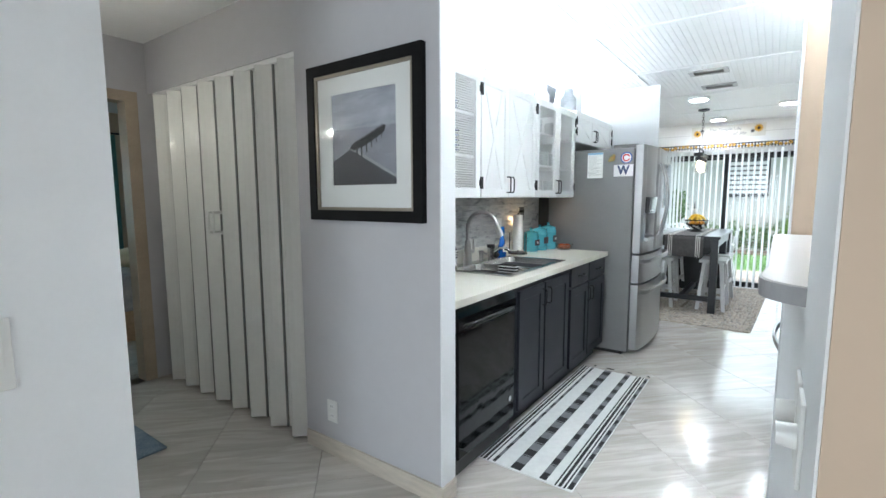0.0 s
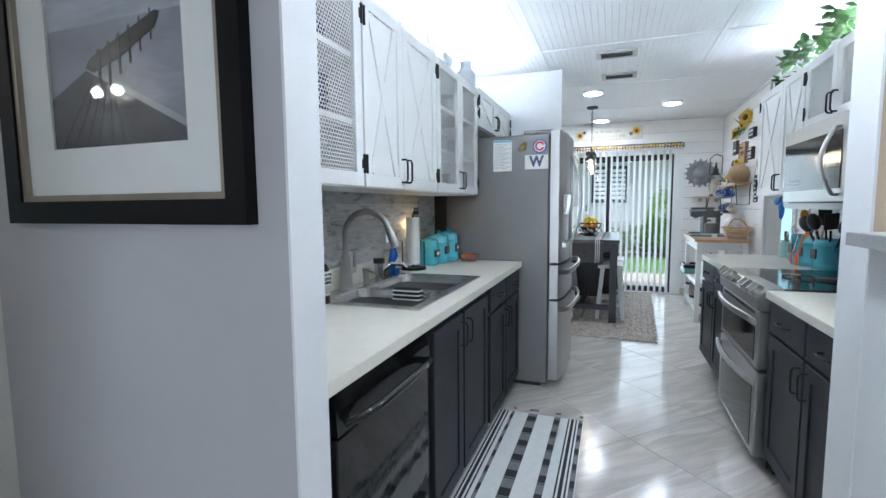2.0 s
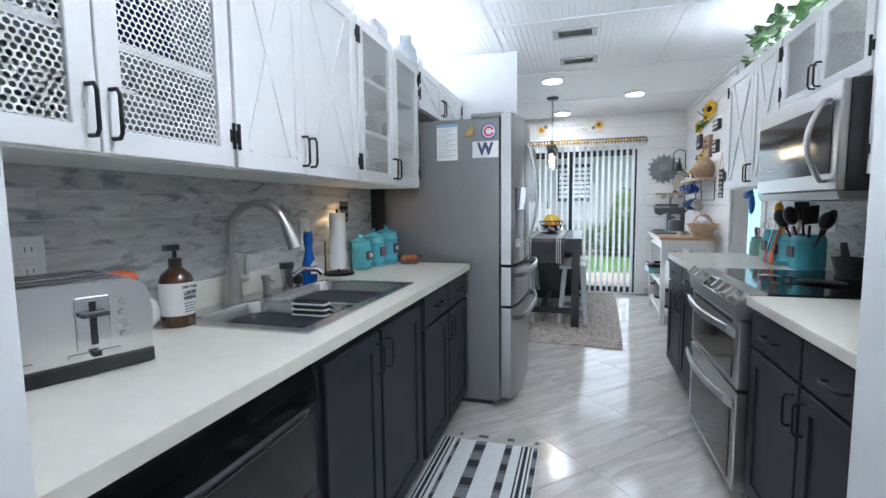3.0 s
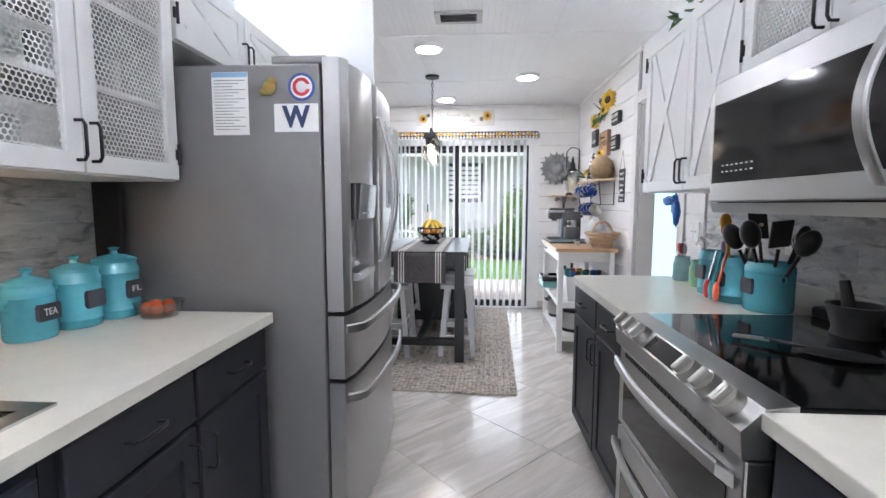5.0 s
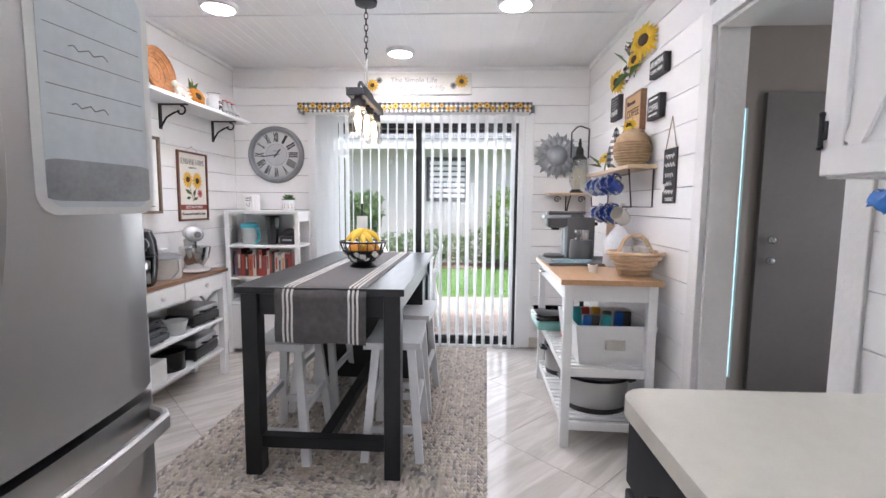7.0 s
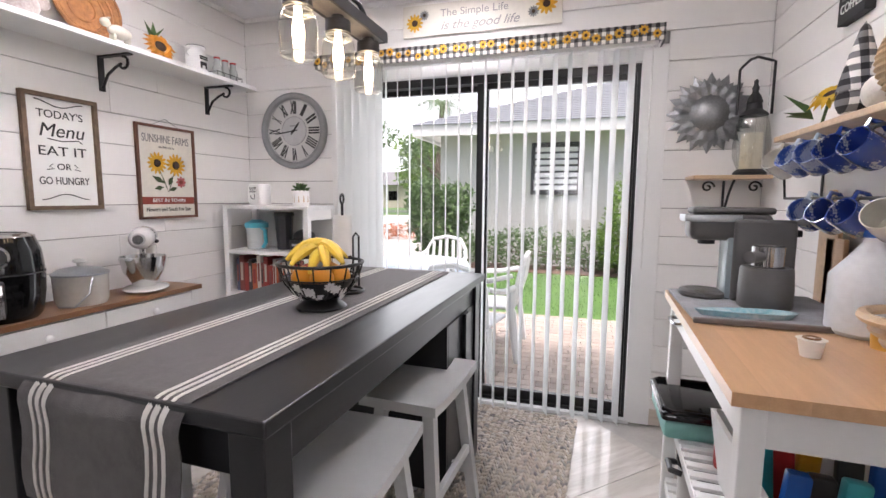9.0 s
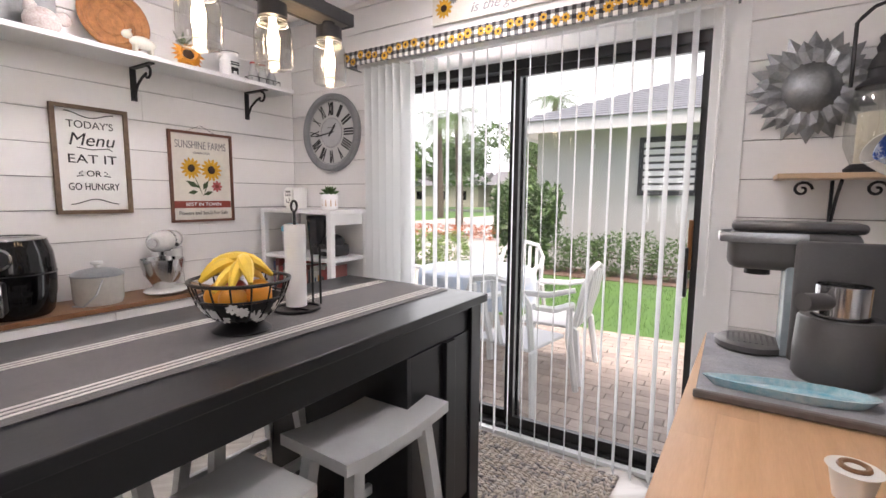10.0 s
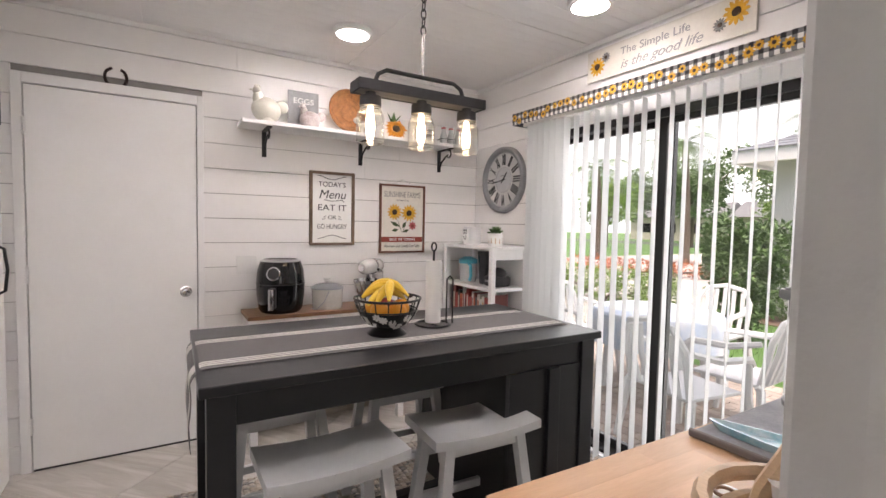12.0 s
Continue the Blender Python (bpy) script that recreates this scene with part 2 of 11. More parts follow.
def tile_material():
    """Polished travertine-look porcelain with long grey and cream veins; every tile is shifted."""
    m = mat("travertine_tile", (0.55, 0.515, 0.47), 0.15, var=0.08, scale=1.6, rand=0.03, stretch=(0.7, 6.0, 1), col2=(0.44, 0.405, 0.36), bump=0.02, bscale=14, rvar=0.3)
    nt = m.node_tree
    N, link = nt.nodes, nt.links.new
    p = N["Principled BSDF"]
    src = p.inputs["Base Color"].links[0].from_socket
    tc, mp, wv, rp, mx = N.new("ShaderNodeTexCoord"), N.new("ShaderNodeMapping"), N.new("ShaderNodeTexNoise"), N.new("ShaderNodeValToRGB"), N.new("ShaderNodeMix")
    oi, ad, sc = N.new("ShaderNodeObjectInfo"), N.new("ShaderNodeVectorMath"), N.new("ShaderNodeMath")
    sc.operation, sc.inputs[1].default_value = "MULTIPLY", 61.0
    mp.inputs["Scale"].default_value = (1.1, 7.5, 1)
    link(tc.outputs["Object"], mp.inputs["Vector"])
    link(oi.outputs["Random"], sc.inputs[0])
    link(mp.outputs["Vector"], ad.inputs[0])
    link(sc.outputs[0], ad.inputs[1])
    link(ad.outputs["Vector"], wv.inputs["Vector"])
    wv.inputs["Scale"].default_value, wv.inputs["Detail"].default_value, wv.inputs["Distortion"].default_value = 1.3, 7, 1.6
    rp.color_ramp.elements[0].position, rp.color_ramp.elements[1].position = 0.44, 0.7
    rp.color_ramp.elements[0].color, rp.color_ramp.elements[1].color = (0, 0, 0, 1), (1, 1, 1, 1)
    link(wv.outputs["Fac"], rp.inputs["Fac"])
    mx.data_type = "RGBA"
    mx.inputs["B"].default_value = (0.635, 0.605, 0.565, 1)
    link(rp.outputs["Color"], mx.inputs["Factor"])
    link(src, mx.inputs["A"])
    link(mx.outputs["Result"], p.inputs["Base Color"])
    return m


def steel(name, col=(0.5, 0.5, 0.5), rough=0.3, stretch=(1, 1, 60)):
    return mat(name, col, rough, 1.0, var=0.008, scale=4, stretch=stretch, bump=0.0, rvar=0.04)


TILE = tile_material()
GROUT = mat("grout", (0.42, 0.4, 0.37), 0.8, bump=0.1)
SHIP = mat("white_shiplap_paint", (0.8, 0.79, 0.775), 0.45, var=0.02, scale=3, rand=0.012, bump=0.05, bscale=90)
GAP = mat("shiplap_gap", (0.3, 0.29, 0.28), 0.8)
WHITEWALL = mat("white_wall_paint", (0.8, 0.81, 0.82), 0.6, var=0.02, bump=0.06, bscale=160)
GREYWALL = mat("grey_wall_paint", (0.5, 0.495, 0.515), 0.6, var=0.03, scale=2, bump=0.06, bscale=160)
TANWALL = mat("tan_wall_paint", (0.6, 0.47, 0.35), 0.65, var=0.04, scale=2, bump=0.06, bscale=160)
CEIL = mat("white_ceiling_paint", (0.82, 0.82, 0.82), 0.55, var=0.02, bump=0.03)
TRIM = mat("white_trim_paint", (0.8, 0.8, 0.79), 0.35, var=0.02, bump=0.03)
STONEBASE = mat("tile_baseboard", (0.6, 0.54, 0.46), 0.3, var=0.12, scale=5, stretch=(2, 2, 12))
CABWHITE = mat("white_cabinet_paint", (0.8, 0.8, 0.79), 0.38, var=0.02, bump=0.04, bscale=50)
CABDARK = mat("charcoal_cabinet_paint", (0.016, 0.0175, 0.0235), 0.48, spec=0.3, var=0.08, bump=0.05, bscale=70)
BLACKMETAL = mat("black_metal", (0.012, 0.012, 0.013), 0.4, 0.3, var=0.15)
BLACKGLOSS = mat("black_gloss_enamel", (0.005, 0.005, 0.0055), 0.08, var=0.1, spec=0.4)
BLACKPLASTIC = mat("black_plastic", (0.015, 0.015, 0.016), 0.35, var=0.12)
LAMINATE = mat("cream_laminate", (0.7, 0.67, 0.585), 0.32, var=0.05, scale=18, bump=0.02, bscale=200)
STEEL = steel("brushed_steel", (0.46, 0.455, 0.45), 0.34)
STEELH = steel("brushed_steel_level", (0.45, 0.45, 0.445), 0.3, (1, 60, 1))
CHROME = mat("polished_steel", (0.62, 0.62, 0.62), 0.14, 1.0, var=0.04)
NICKEL = mat("brushed_nickel", (0.46, 0.45, 0.43), 0.3, 1.0, var=0.06)
FRIDGESIDE = mat("grey_fridge_side", (0.215, 0.212, 0.21), 0.42, 0.35, var=0.04, bump=0.04, bscale=220)
MESHMETAL = mat("white_mesh_metal", (0.72, 0.72, 0.7), 0.5, 0.1, var=0.05)
TABLEDARK = mat("charcoal_table_paint", (0.0115, 0.012, 0.014), 0.32, spec=0.4, var=0.12, scale=5, stretch=(6, 1, 6), bump=0.05, bscale=40)
STOOLGREY = mat("pale_grey_stool_paint", (0.62, 0.63, 0.63), 0.42, var=0.05, scale=4, bump=0.06, bscale=60)
BUTCHER = mat("butcher_block_wood", (0.56, 0.34, 0.185), 0.34, var=0.15, scale=3, stretch=(14, 1.2, 14), col2=(0.44, 0.25, 0.12), bump=0.03)
WALNUT = mat("brown_wood", (0.25, 0.13, 0.065), 0.4, var=0.2, scale=4, stretch=(10, 1, 10), col2=(0.15, 0.075, 0.035), bump=0.05)
FRAMEWOOD = mat("weathered_wood", (0.2, 0.135, 0.085), 0.6, var=0.25, scale=6, stretch=(5, 5, 5), col2=(0.1, 0.065, 0.04), bump=0.15)
LIGHTWOOD = mat("light_wood", (0.6, 0.42, 0.26), 0.45, var=0.15, scale=5, stretch=(1, 8, 8), bump=0.05)
PAPER = mat("white_paper", (0.8, 0.8, 0.78), 0.7, var=0.02)
INK = mat("black_ink", (0.02, 0.02, 0.022), 0.6)
GREYINK = mat("grey_ink", (0.2, 0.2, 0.2), 0.6)
TEAL = mat("teal_ceramic", (0.1, 0.42, 0.5), 0.2, var=0.08, scale=8, coat=0.4)
PLASTICWHITE = mat("white_plastic", (0.75, 0.75, 0.73), 0.35, var=0.03)
VINYL = mat("white_vinyl_slat", (0.76, 0.76, 0.75), 0.45, var=0.03)
vt0 = VINYL.node_tree
vtr, vmx = vt0.nodes.new("ShaderNodeBsdfTranslucent"), vt0.nodes.new("ShaderNodeMixShader")
vtr.inputs["Color"].default_value, vmx.inputs[0].default_value = (0.8, 0.82, 0.82, 1), 0.45
vt0.links.new(vt0.nodes["Principled BSDF"].outputs[0], vmx.inputs[1])
vt0.links.new(vtr.outputs[0], vmx.inputs[2])
vt0.links.new(vmx.outputs[0], vt0.nodes["Material Output"].inputs["Surface"])
PANE = clear_pane("window_pane", (0.97, 0.985, 0.98))
JARGLASS = clear_pane("jar_glass", (0.86, 0.87, 0.85), 0.32)
LED = glow("led_disc", (0.98, 0.985, 1.0), 64)
# stronger glow for the two added, unseen kitchen discs
LED_ADDED = glow("added_kitchen_led_disc", (0.97, 0.985, 1.0), 85)
BULB = glow("filament_bulb", (1.0, 0.76, 0.48), 24)
YELLOW = mat("sunflower_yellow", (0.8, 0.5, 0.02), 0.6, var=0.2, scale=20)
DARKBROWN = mat("dark_brown", (0.06, 0.03, 0.012), 0.8, var=0.3, scale=60)
LEAF = mat("leaf_green", (0.06, 0.14, 0.03), 0.5, var=0.3, scale=12, rand=0.2)


# ---- the building ----
def wall(name, x0, x1, y0, y1, z0, z1, material, label, category="wall"):
    return tagged(part(name, box(B(), x0, x1, y0, y1, z0, z1), material, None, label, kind="structure"), category=category)


part("floor", box(B(), -6, 4.6, -3.5, 9.36, -0.12, -0.012), GROUT, None, "polished travertine-look tile floor laid on the diagonal", kind="structure", category="floor")
FLOOR = bpy.data.objects["floor"]

# hall and living room
wall("wall_hall_picture", -0.93, -0.011, 2.69, 2.786, 0, CZ, GREYWALL, "grey painted hall wall with a framed photograph")
part("wall_end_cap", box(B(), -0.011, -0.005, 2.686, 2.79, 0, CZ), WHITEWALL, bpy.data.objects["wall_hall_picture"])
wall("wall_above_closet", -2.62, -0.93, 2.69, 2.83, 2.1, CZ, GREYWALL, "grey painted wall above the folding closet door")
wall("wall_closet_back", -2.74, -0.79, 3.5, 3.6, 0, CZ, GREYWALL, "plain closet back wall")
wall("wall_bedroom_side", -2.74, -2.62, 2.62, 3.5, 0, CZ, GREYWALL, "grey painted wall beside the bedroom door")
wall("wall_over_bedroom_door", -2.74, -2.62, 1.7, 2.62, 2.1, CZ, GREYWALL, "grey painted wall over the bedroom door")
wall("wall_living_side", -2.62, -0.485, 0.95, 1.7, 0, CZ, WHITEWALL, "pale painted wall with a light switch at the hall mouth")
wall("wall_living_west", -2.74, -2.62, -3.5, 1.76, 0, CZ, TANWALL, "tan living room wall")
part("wall_living_south", ring(B(), "y", (-2.62, 4.5, 0, CZ), (-0.7, 1.9, 0.6, 2.1), -3.5, -3.4), TANWALL, None, "tan living room wall with an added window opening", kind="structure", category="wall")
# assumed window, out of view, added to hold the living room fill lamp
w5 = tagged(thing("window_2", "added, unseen white framed living room window for fill light", "window", (0.6, -3.45, 0.6), rz=None), kind="structure")
part("window_frame", ring(B(), "y", (-0.7, 1.9, 0.6, 2.1), (-0.65, 1.85, 0.65, 2.05), -3.48, -3.42), TRIM, w5)
part("mullion", box(B(), 0.58, 0.62, -3.47, -3.43, 0.65, 2.05), TRIM, w5)
gp = part("pane", box(B(), -0.65, 1.85, -3.452, -3.448, 0.65, 2.05), PANE, w5)
gp.visible_shadow = False
part("wall_living_east", ring(B(), "x", (-3.5, 9.35, 0, CZ), (5.6, 7.6, 0.7, 2.05), 4.5, 4.6), TANWALL, None, "tan outer wall with an added side room window opening", kind="structure", category="wall")
# invented window, never in view, gives the side room fill an opening
w7 = tagged(thing("window_4", "added, unseen white framed side room window for fill light", "window", (4.55, 6.6, 0.7), rz=None), kind="structure")
part("window_frame", ring(B(), "x", (5.6, 7.6, 0.7, 2.05), (5.65, 7.55, 0.75, 2.0), 4.52, 4.58), TRIM, w7)
gp = part("pane", box(B(), 4.548, 4.552, 5.65, 7.55, 0.75, 2.0), PANE, w7)
gp.visible_shadow = False
wall("wall_living_north", 1.165, 4.5, 3.41, 3.55, 0, CZ, TANWALL, "tan wall above the breakfast bar ledge")
part("wall_end_face", box(B(), 1.158, 1.165, 3.405, 3.555, 0, CZ), WHITEWALL, bpy.data.objects["wall_living_north"])
wall("wall_post", 1.157, 1.28, 1.74, 2.07, 0, CZ, WHITEWALL, "white wall end with dimmer switches")
part("wall_post_face", box(B(), 1.16, 1.30, 1.732, 1.74, 0, CZ), TANWALL, bpy.data.objects["wall_post"])
wall("wall_bar", 1.16, 1.28, 2.07, 3.405, 0, 1.175, WHITEWALL, "white half wall under the breakfast bar ledge")
ledge = thing("bar_ledge", "grey laminate breakfast bar ledge with a rounded corner", "ledge", (1.3, 2.7, 1.175), rz=None)
out = [(1.62, 3.403), (1.115, 3.403), (1.105, 2.35)] + arc((1.205, 2.2), 0.11, 180, 270, 8, lambda u, v: (u, v)) + [(1.62, 2.085)]
part("top", prism(B(), out, "z", 1.177, 1.205), mat("grey_laminate", (0.5, 0.49, 0.48), 0.3, var=0.05, scale=10), ledge)
out2 = [(u - (0.004 if u < 1.5 else 0), v - (0.004 if v < 3.3 else 0)) for u, v in out]
part("edge_band", prism(B(), out2, "z", 1.172, 1.2035), mat("ledge_edge", (0.36, 0.36, 0.37), 0.4), ledge)

# kitchen and dining room
wall("wall_kitchen_west", -0.78, -0.66, 2.83, 6.2, 0, CZ, WHITEWALL, "white kitchen wall behind the sink cabinets")
wall("wall_fridge_wing", -1.155, 0.062, 6.2, 6.3, 0, CZ, WHITEWALL, "white wing wall beside the refrigerator")
part("end_panel", box(B(), 0.062, 0.125, 6.2, 6.224, 0, CZ), WHITEWALL, bpy.data.objects["wall_fridge_wing"])
wall("wall_dining_west", -1.29, -1.171, 6.2, 9.24, 0, CZ, GAP, "white shiplap dining room wall with a plain door and signs")
wall("wall_slider_left", -1.29, -0.41, 9.246, 9.36, 0, CZ, GAP, "white shiplap wall beside the patio door")
wall("wall_slider_right", 1.44, 2.07, 9.246, 9.36, 0, CZ, GAP, "white shiplap wall beside the patio door")
wall("wall_slider_top", -0.41, 1.44, 9.246, 9.36, 1.98, CZ, GAP, "white shiplap wall above the patio door")
wall("wall_kitchen_east", 1.95, 2.07, 3.55, 6.45, 0, CZ, WHITEWALL, "white kitchen wall behind the stove")
wall("wall_over_side_door", 1.95, 2.07, 6.45, 7.205, 2.03, CZ, WHITEWALL, "white wall over the side doorway")
wall("wall_coffee", 1.966, 2.07, 7.205, 9.246, 0, CZ, GAP, "white shiplap wall behind the coffee cart")
# side room behind the doorway
GREIGE = mat("greige_wall_paint", (0.36, 0.33, 0.3), 0.65, var=0.04)
wall("wall_side_north", 2.07, 4.5, 8.36, 8.46, 0, CZ, GREIGE, "greige side room wall")
wall("wall_side_south", 2.07, 4.5, 4.9, 5.0, 0, CZ, GREIGE, "greige side room wall")

# bedroom beyond the hall
wall("wall_bedroom_far", -6.0, -5.9, -0.5, 4.2, 0, CZ, TANWALL, "tan bedroom wall")
wall("wall_bedroom_north", -5.9, -2.74, 4.1, 4.2, 0, CZ, TANWALL, "tan bedroom wall")
wall("wall_bedroom_south", -5.9, -2.74, -0.5, -0.4, 0, CZ, TANWALL, "tan bedroom wall")

# ceilings
bm = B()
pts, x = [], -0.9
while x < 2.08:
    pts += [(x, CZ), (x + 0.036, CZ), (x + 0.0375, CZ + 0.0022), (x + 0.0395, CZ + 0.0022)]
    x += 0.041
prism(bm, pts + [(2.08, CZ), (2.08, CZ + 0.06), (-0.9, CZ + 0.06)], "y", 2.76, 6.92)
pts, x = [], -1.3
while x < 2.08:
    pts += [(x, CZ), (x + 0.078, CZ), (x + 0.0795, CZ + 0.0015), (x + 0.081, CZ + 0.0015)]
    x += 0.082
prism(bm, pts + [(2.08, CZ), (2.08, CZ + 0.06), (-1.3, CZ + 0.06)], "y", 6.92, 9.36)
for bx in (0.01, 1.25):
    box(bm, bx - 0.016, bx + 0.016, 2.76, 6.9, CZ - 0.006, CZ + 0.01)
for bx in (0.01, 1.25):
    box(bm, bx - 0.01, bx + 0.01, 6.92, 9.24, CZ - 0.004, CZ + 0.01)
for by in (3.25, 4.46, 5.68, 6.91, 8.13):
    box(bm, -0.66 if by < 6.2 else -1.15, 1.95, by - 0.016, by + 0.016, CZ - 0.0055, CZ + 0.01)
part("ceiling", bm, CEIL, None, "white beadboard ceiling with batten strips", kind="structure", category="ceiling")
part("ceiling_living", box(box(B(), -6, 1.95, -3.5, 2.76, CZ, CZ + 0.06), 1.95, 4.6, -3.5, 9.36, CZ + 0.001, CZ + 0.06), CEIL, None, "white painted living room ceiling", kind="structure", category="ceiling")
part("ceiling_bedroom", box(box(B(), -6, -0.9, 2.76, 6.1, CZ, CZ + 0.06), -1.3, -0.9, 6.1, 6.92, CZ + 0.0005, CZ + 0.06), CEIL, None, "white painted ceiling", kind="structure", category="ceiling")
part("roof_slab", box(B(), -6.2, 4.8, -3.7, 9.9, CZ + 0.08, CZ + 0.2), GREYWALL, None, "flat roof over the rooms with a short eave", kind="structure", category="roof")
part("crown_trim", box(box(box(B(), -1.155, -1.135, 6.3, 9.23, CZ - 0.03, CZ - 0.002), -1.155, 1.95, 9.212, 9.23, CZ - 0.03, CZ - 0.002), 1.93, 1.95, 7.205, 9.23, CZ - 0.03, CZ - 0.002), TRIM, None, "white ceiling trim", kind="structure", category="trim")


# shiplap boards
def boards(wall_name, axis, a0, a1, face, z0, z1, side, cuts=(), step=0.152, start=0.0):
    """Boards along the wall from a0 to a1; cuts are openings (b0, b1, top)."""
    par, z, k = bpy.data.objects[wall_name], start, 0
    while z < z1 - 0.005:
        lo, hi = max(z, z0) + 0.0022, min(z + step, z1) - 0.0022
        spans = [(a0, a1)]
        for c0, c1, ztop in cuts:
            if lo < ztop - 0.02:
                spans = [s for a, b in spans for s in ((a, min(b, c0)), (max(a, c1), b)) if s[1] - s[0] > 0.02]
        fine = []
        for a, b in spans:
            if b - a > 1.6:
                mid = a + (b - a) * (0.38 + 0.27 * ((k * 7) % 5) / 4)
                fine += [(a, mid - 0.0008), (mid + 0.0008, b)]
            else:
                fine.append((a, b))
        if hi - lo > 0.01:
            for a, b in fine:
                t = 0.015
                bm = B()
                if axis == "y":
                    box(bm, min(face, face + side * t), max(face, face + side * t), a, b, lo, hi)
                else:
                    box(bm, a, b, min(face, face + side * t), max(face, face + side * t), lo, hi)
                part("shiplap_board", bm, SHIP, par)
        z += step
        k += 1


boards("wall_dining_west", "y", 6.3, 9.23, -1.171, 0.0, CZ, 1, [(6.36, 7.22, 2.09)])
boards("wall_slider_left", "x", -1.155, -0.41, 9.246, 0.0, CZ, -1, [(-0.49, 3, 2.06)])
boards("wall_slider_top", "x", -0.41, 1.44, 9.246, 2.06, CZ, -1, start=1.976)
boards("wall_slider_right", "x", 1.44, 1.95, 9.246, 0.0, CZ, -1, [(-3, 1.49, 2.06)])
boards("wall_coffee", "y", 7.285, 9.23, 1.966, 0.0, CZ, -1)
boards("wall_kitchen_east", "y", 6.14, 6.37, 1.95, 0.0, CZ, -1)

# patio door casing
cas = tagged(part("door_casing_patio", box(B(), -0.362, 1.362, 9.218, 9.25, 1.98, 2.06, 0.003), TRIM, None, "white casing round the patio door", kind="structure"), category="trim")
for cx0 in (1.362, -0.49):
    part("casing_board", box(B(), cx0, cx0 + 0.128, 9.214, 9.25, 0, 2.06, 0.003), TRIM, cas)

# sliding patio door
BRONZE = mat("dark_bronze_frame", (0.014, 0.013, 0.013), 0.35, 0.4, var=0.1)
sl = tagged(thing("door_1", "black framed sliding glass patio door, closed", "door", (0.5, 9.28, 0), rz=None), kind="structure")
bm = ring(B(), "y", (-0.385, 1.385, 0, 1.98), (-0.345, 1.345, 0.03, 1.935), 9.25, 9.35)
part("door_frame", bm, BRONZE, sl)
for i, (a, b, y) in enumerate(((-0.345, 0.525, 9.32), (0.465, 1.345, 9.27))):
    i0, i1 = (0.012, 0.05) if i == 0 else (0.05, 0.012)
    bm = ring(B(), "y", (a, b, 0.03, 1.935), (a + i0, b - i1, 0.085, 1.902), y, y + 0.03)
    pn = part("sliding_panel", bm, BRONZE, sl)
    g = part("pane", box(B(), a + i0, b - i1, y + 0.013, y + 0.017, 0.085, 1.902), PANE, pn)
    g.visible_shadow = False
bm = B()
box(bm, 1.30, 1.325, 9.235, 9.268, 0.86, 1.08, 0.006)
part("door_pull", bm, BLACKPLASTIC, sl)
part("wood_grip", box(B(), 1.318, 1.336, 9.244, 9.262, 0.98, 1.2, 0.004), mat("amber_wood", (0.35, 0.13, 0.03), 0.4), sl)
part("threshold", box(B(), -0.385, 1.385, 9.21, 9.25, -0.01, 0.012, 0.003), TRIM, sl)

# plain door in the dining room's west wall
d2 = tagged(thing("door_2", "plain white flush door, closed, with a steel knob", "door", (-1.16, 6.79, 0), rz=None), kind="structure")
part("door_leaf", box(B(), -1.17, -1.146, 6.41, 7.185, 0.012, 2.03, 0.003), TRIM, d2)
bm = B()
box(bm, -1.172, -1.14, 7.19, 7.225, 0, 2.09, 0.003)
box(bm, -1.172, -1.14, 6.36, 6.405, 0, 2.09, 0.003)
box(bm, -1.172, -1.14, 6.405, 7.19, 2.036, 2.09, 0.003)
part("door_frame", bm, TRIM, d2)
bm = B()
lathe(bm, [(0, 0.062), (0.02, 0.06), (0.027, 0.045), (0.024, 0.03), (0.012, 0.022), (0.012, 0.008), (0.032, 0.006), (0.032, 0)], (-1.146, 7.125, 0.925), 20, Matrix.Rotation(radians(90), 3, "Y"))
part("door_knob", bm, CHROME, d2, smooth=True)
part("bottom_sweep", box(B(), -1.169, -1.15, 6.412, 7.183, 0.0005, 0.0115), BLACKPLASTIC, d2)
for hz in (0.25, 1.05, 1.82):
    part("hinge", cyl(B(), (-1.138, 6.408, hz - 0.045), (-1.138, 6.408, hz + 0.045), 0.008, seg=10), TRIM, d2)

# pantry door on the back of the wing wall
d3 = tagged(thing("door_3", "white board pantry door with black strap hardware", "door", (-0.62, 6.31, 0), rz=None), kind="structure")
part("door_leaf", box(B(), -1.08, -0.16, 6.303, 6.33, 0.012, 2.03, 0.003), TRIM, d3)
part("door_handle", tube(B(), [(-0.93, 6.333, 0.98), (-0.93, 6.37, 1.0), (-0.93, 6.38, 1.1), (-0.93, 6.37, 1.2), (-0.93, 6.333, 1.22)], 0.007), BLACKMETAL, d3, smooth=True)
part("hinge", box(B(), -1.085, -1.04, 6.33, 6.338, 1.8, 2.0, 0.002), BLACKMETAL, d3)

# side doorway casing, and the room behind it
bm = B()
box(bm, 1.925, 1.952, 7.205, 7.29, 0, 2.12, 0.004)
box(bm, 1.925, 1.952, 6.36, 6.45, 0, 2.12, 0.004)
box(bm, 1.925, 1.952, 6.45, 7.205, 2.03, 2.12, 0.004)
box(bm, 1.952, 2.075, 7.19, 7.207, 0, 2.03)
box(bm, 1.952, 2.075, 6.448, 6.462, 0, 2.03)
box(bm, 1.952, 2.075, 6.462, 7.19, 2.016, 2.031)
part("door_casing_side", bm, mat("textured_casing_paint", (0.76, 0.75, 0.73), 0.5, var=0.05, scale=5, bump=0.45, bscale=55), None, "white casing of the open side doorway", kind="structure", category="trim")
d4 = tagged(thing("door_4", "dark grey panel door, closed, with two steel knobs", "door", (3.3, 8.33, 0), rz=None), kind="structure")
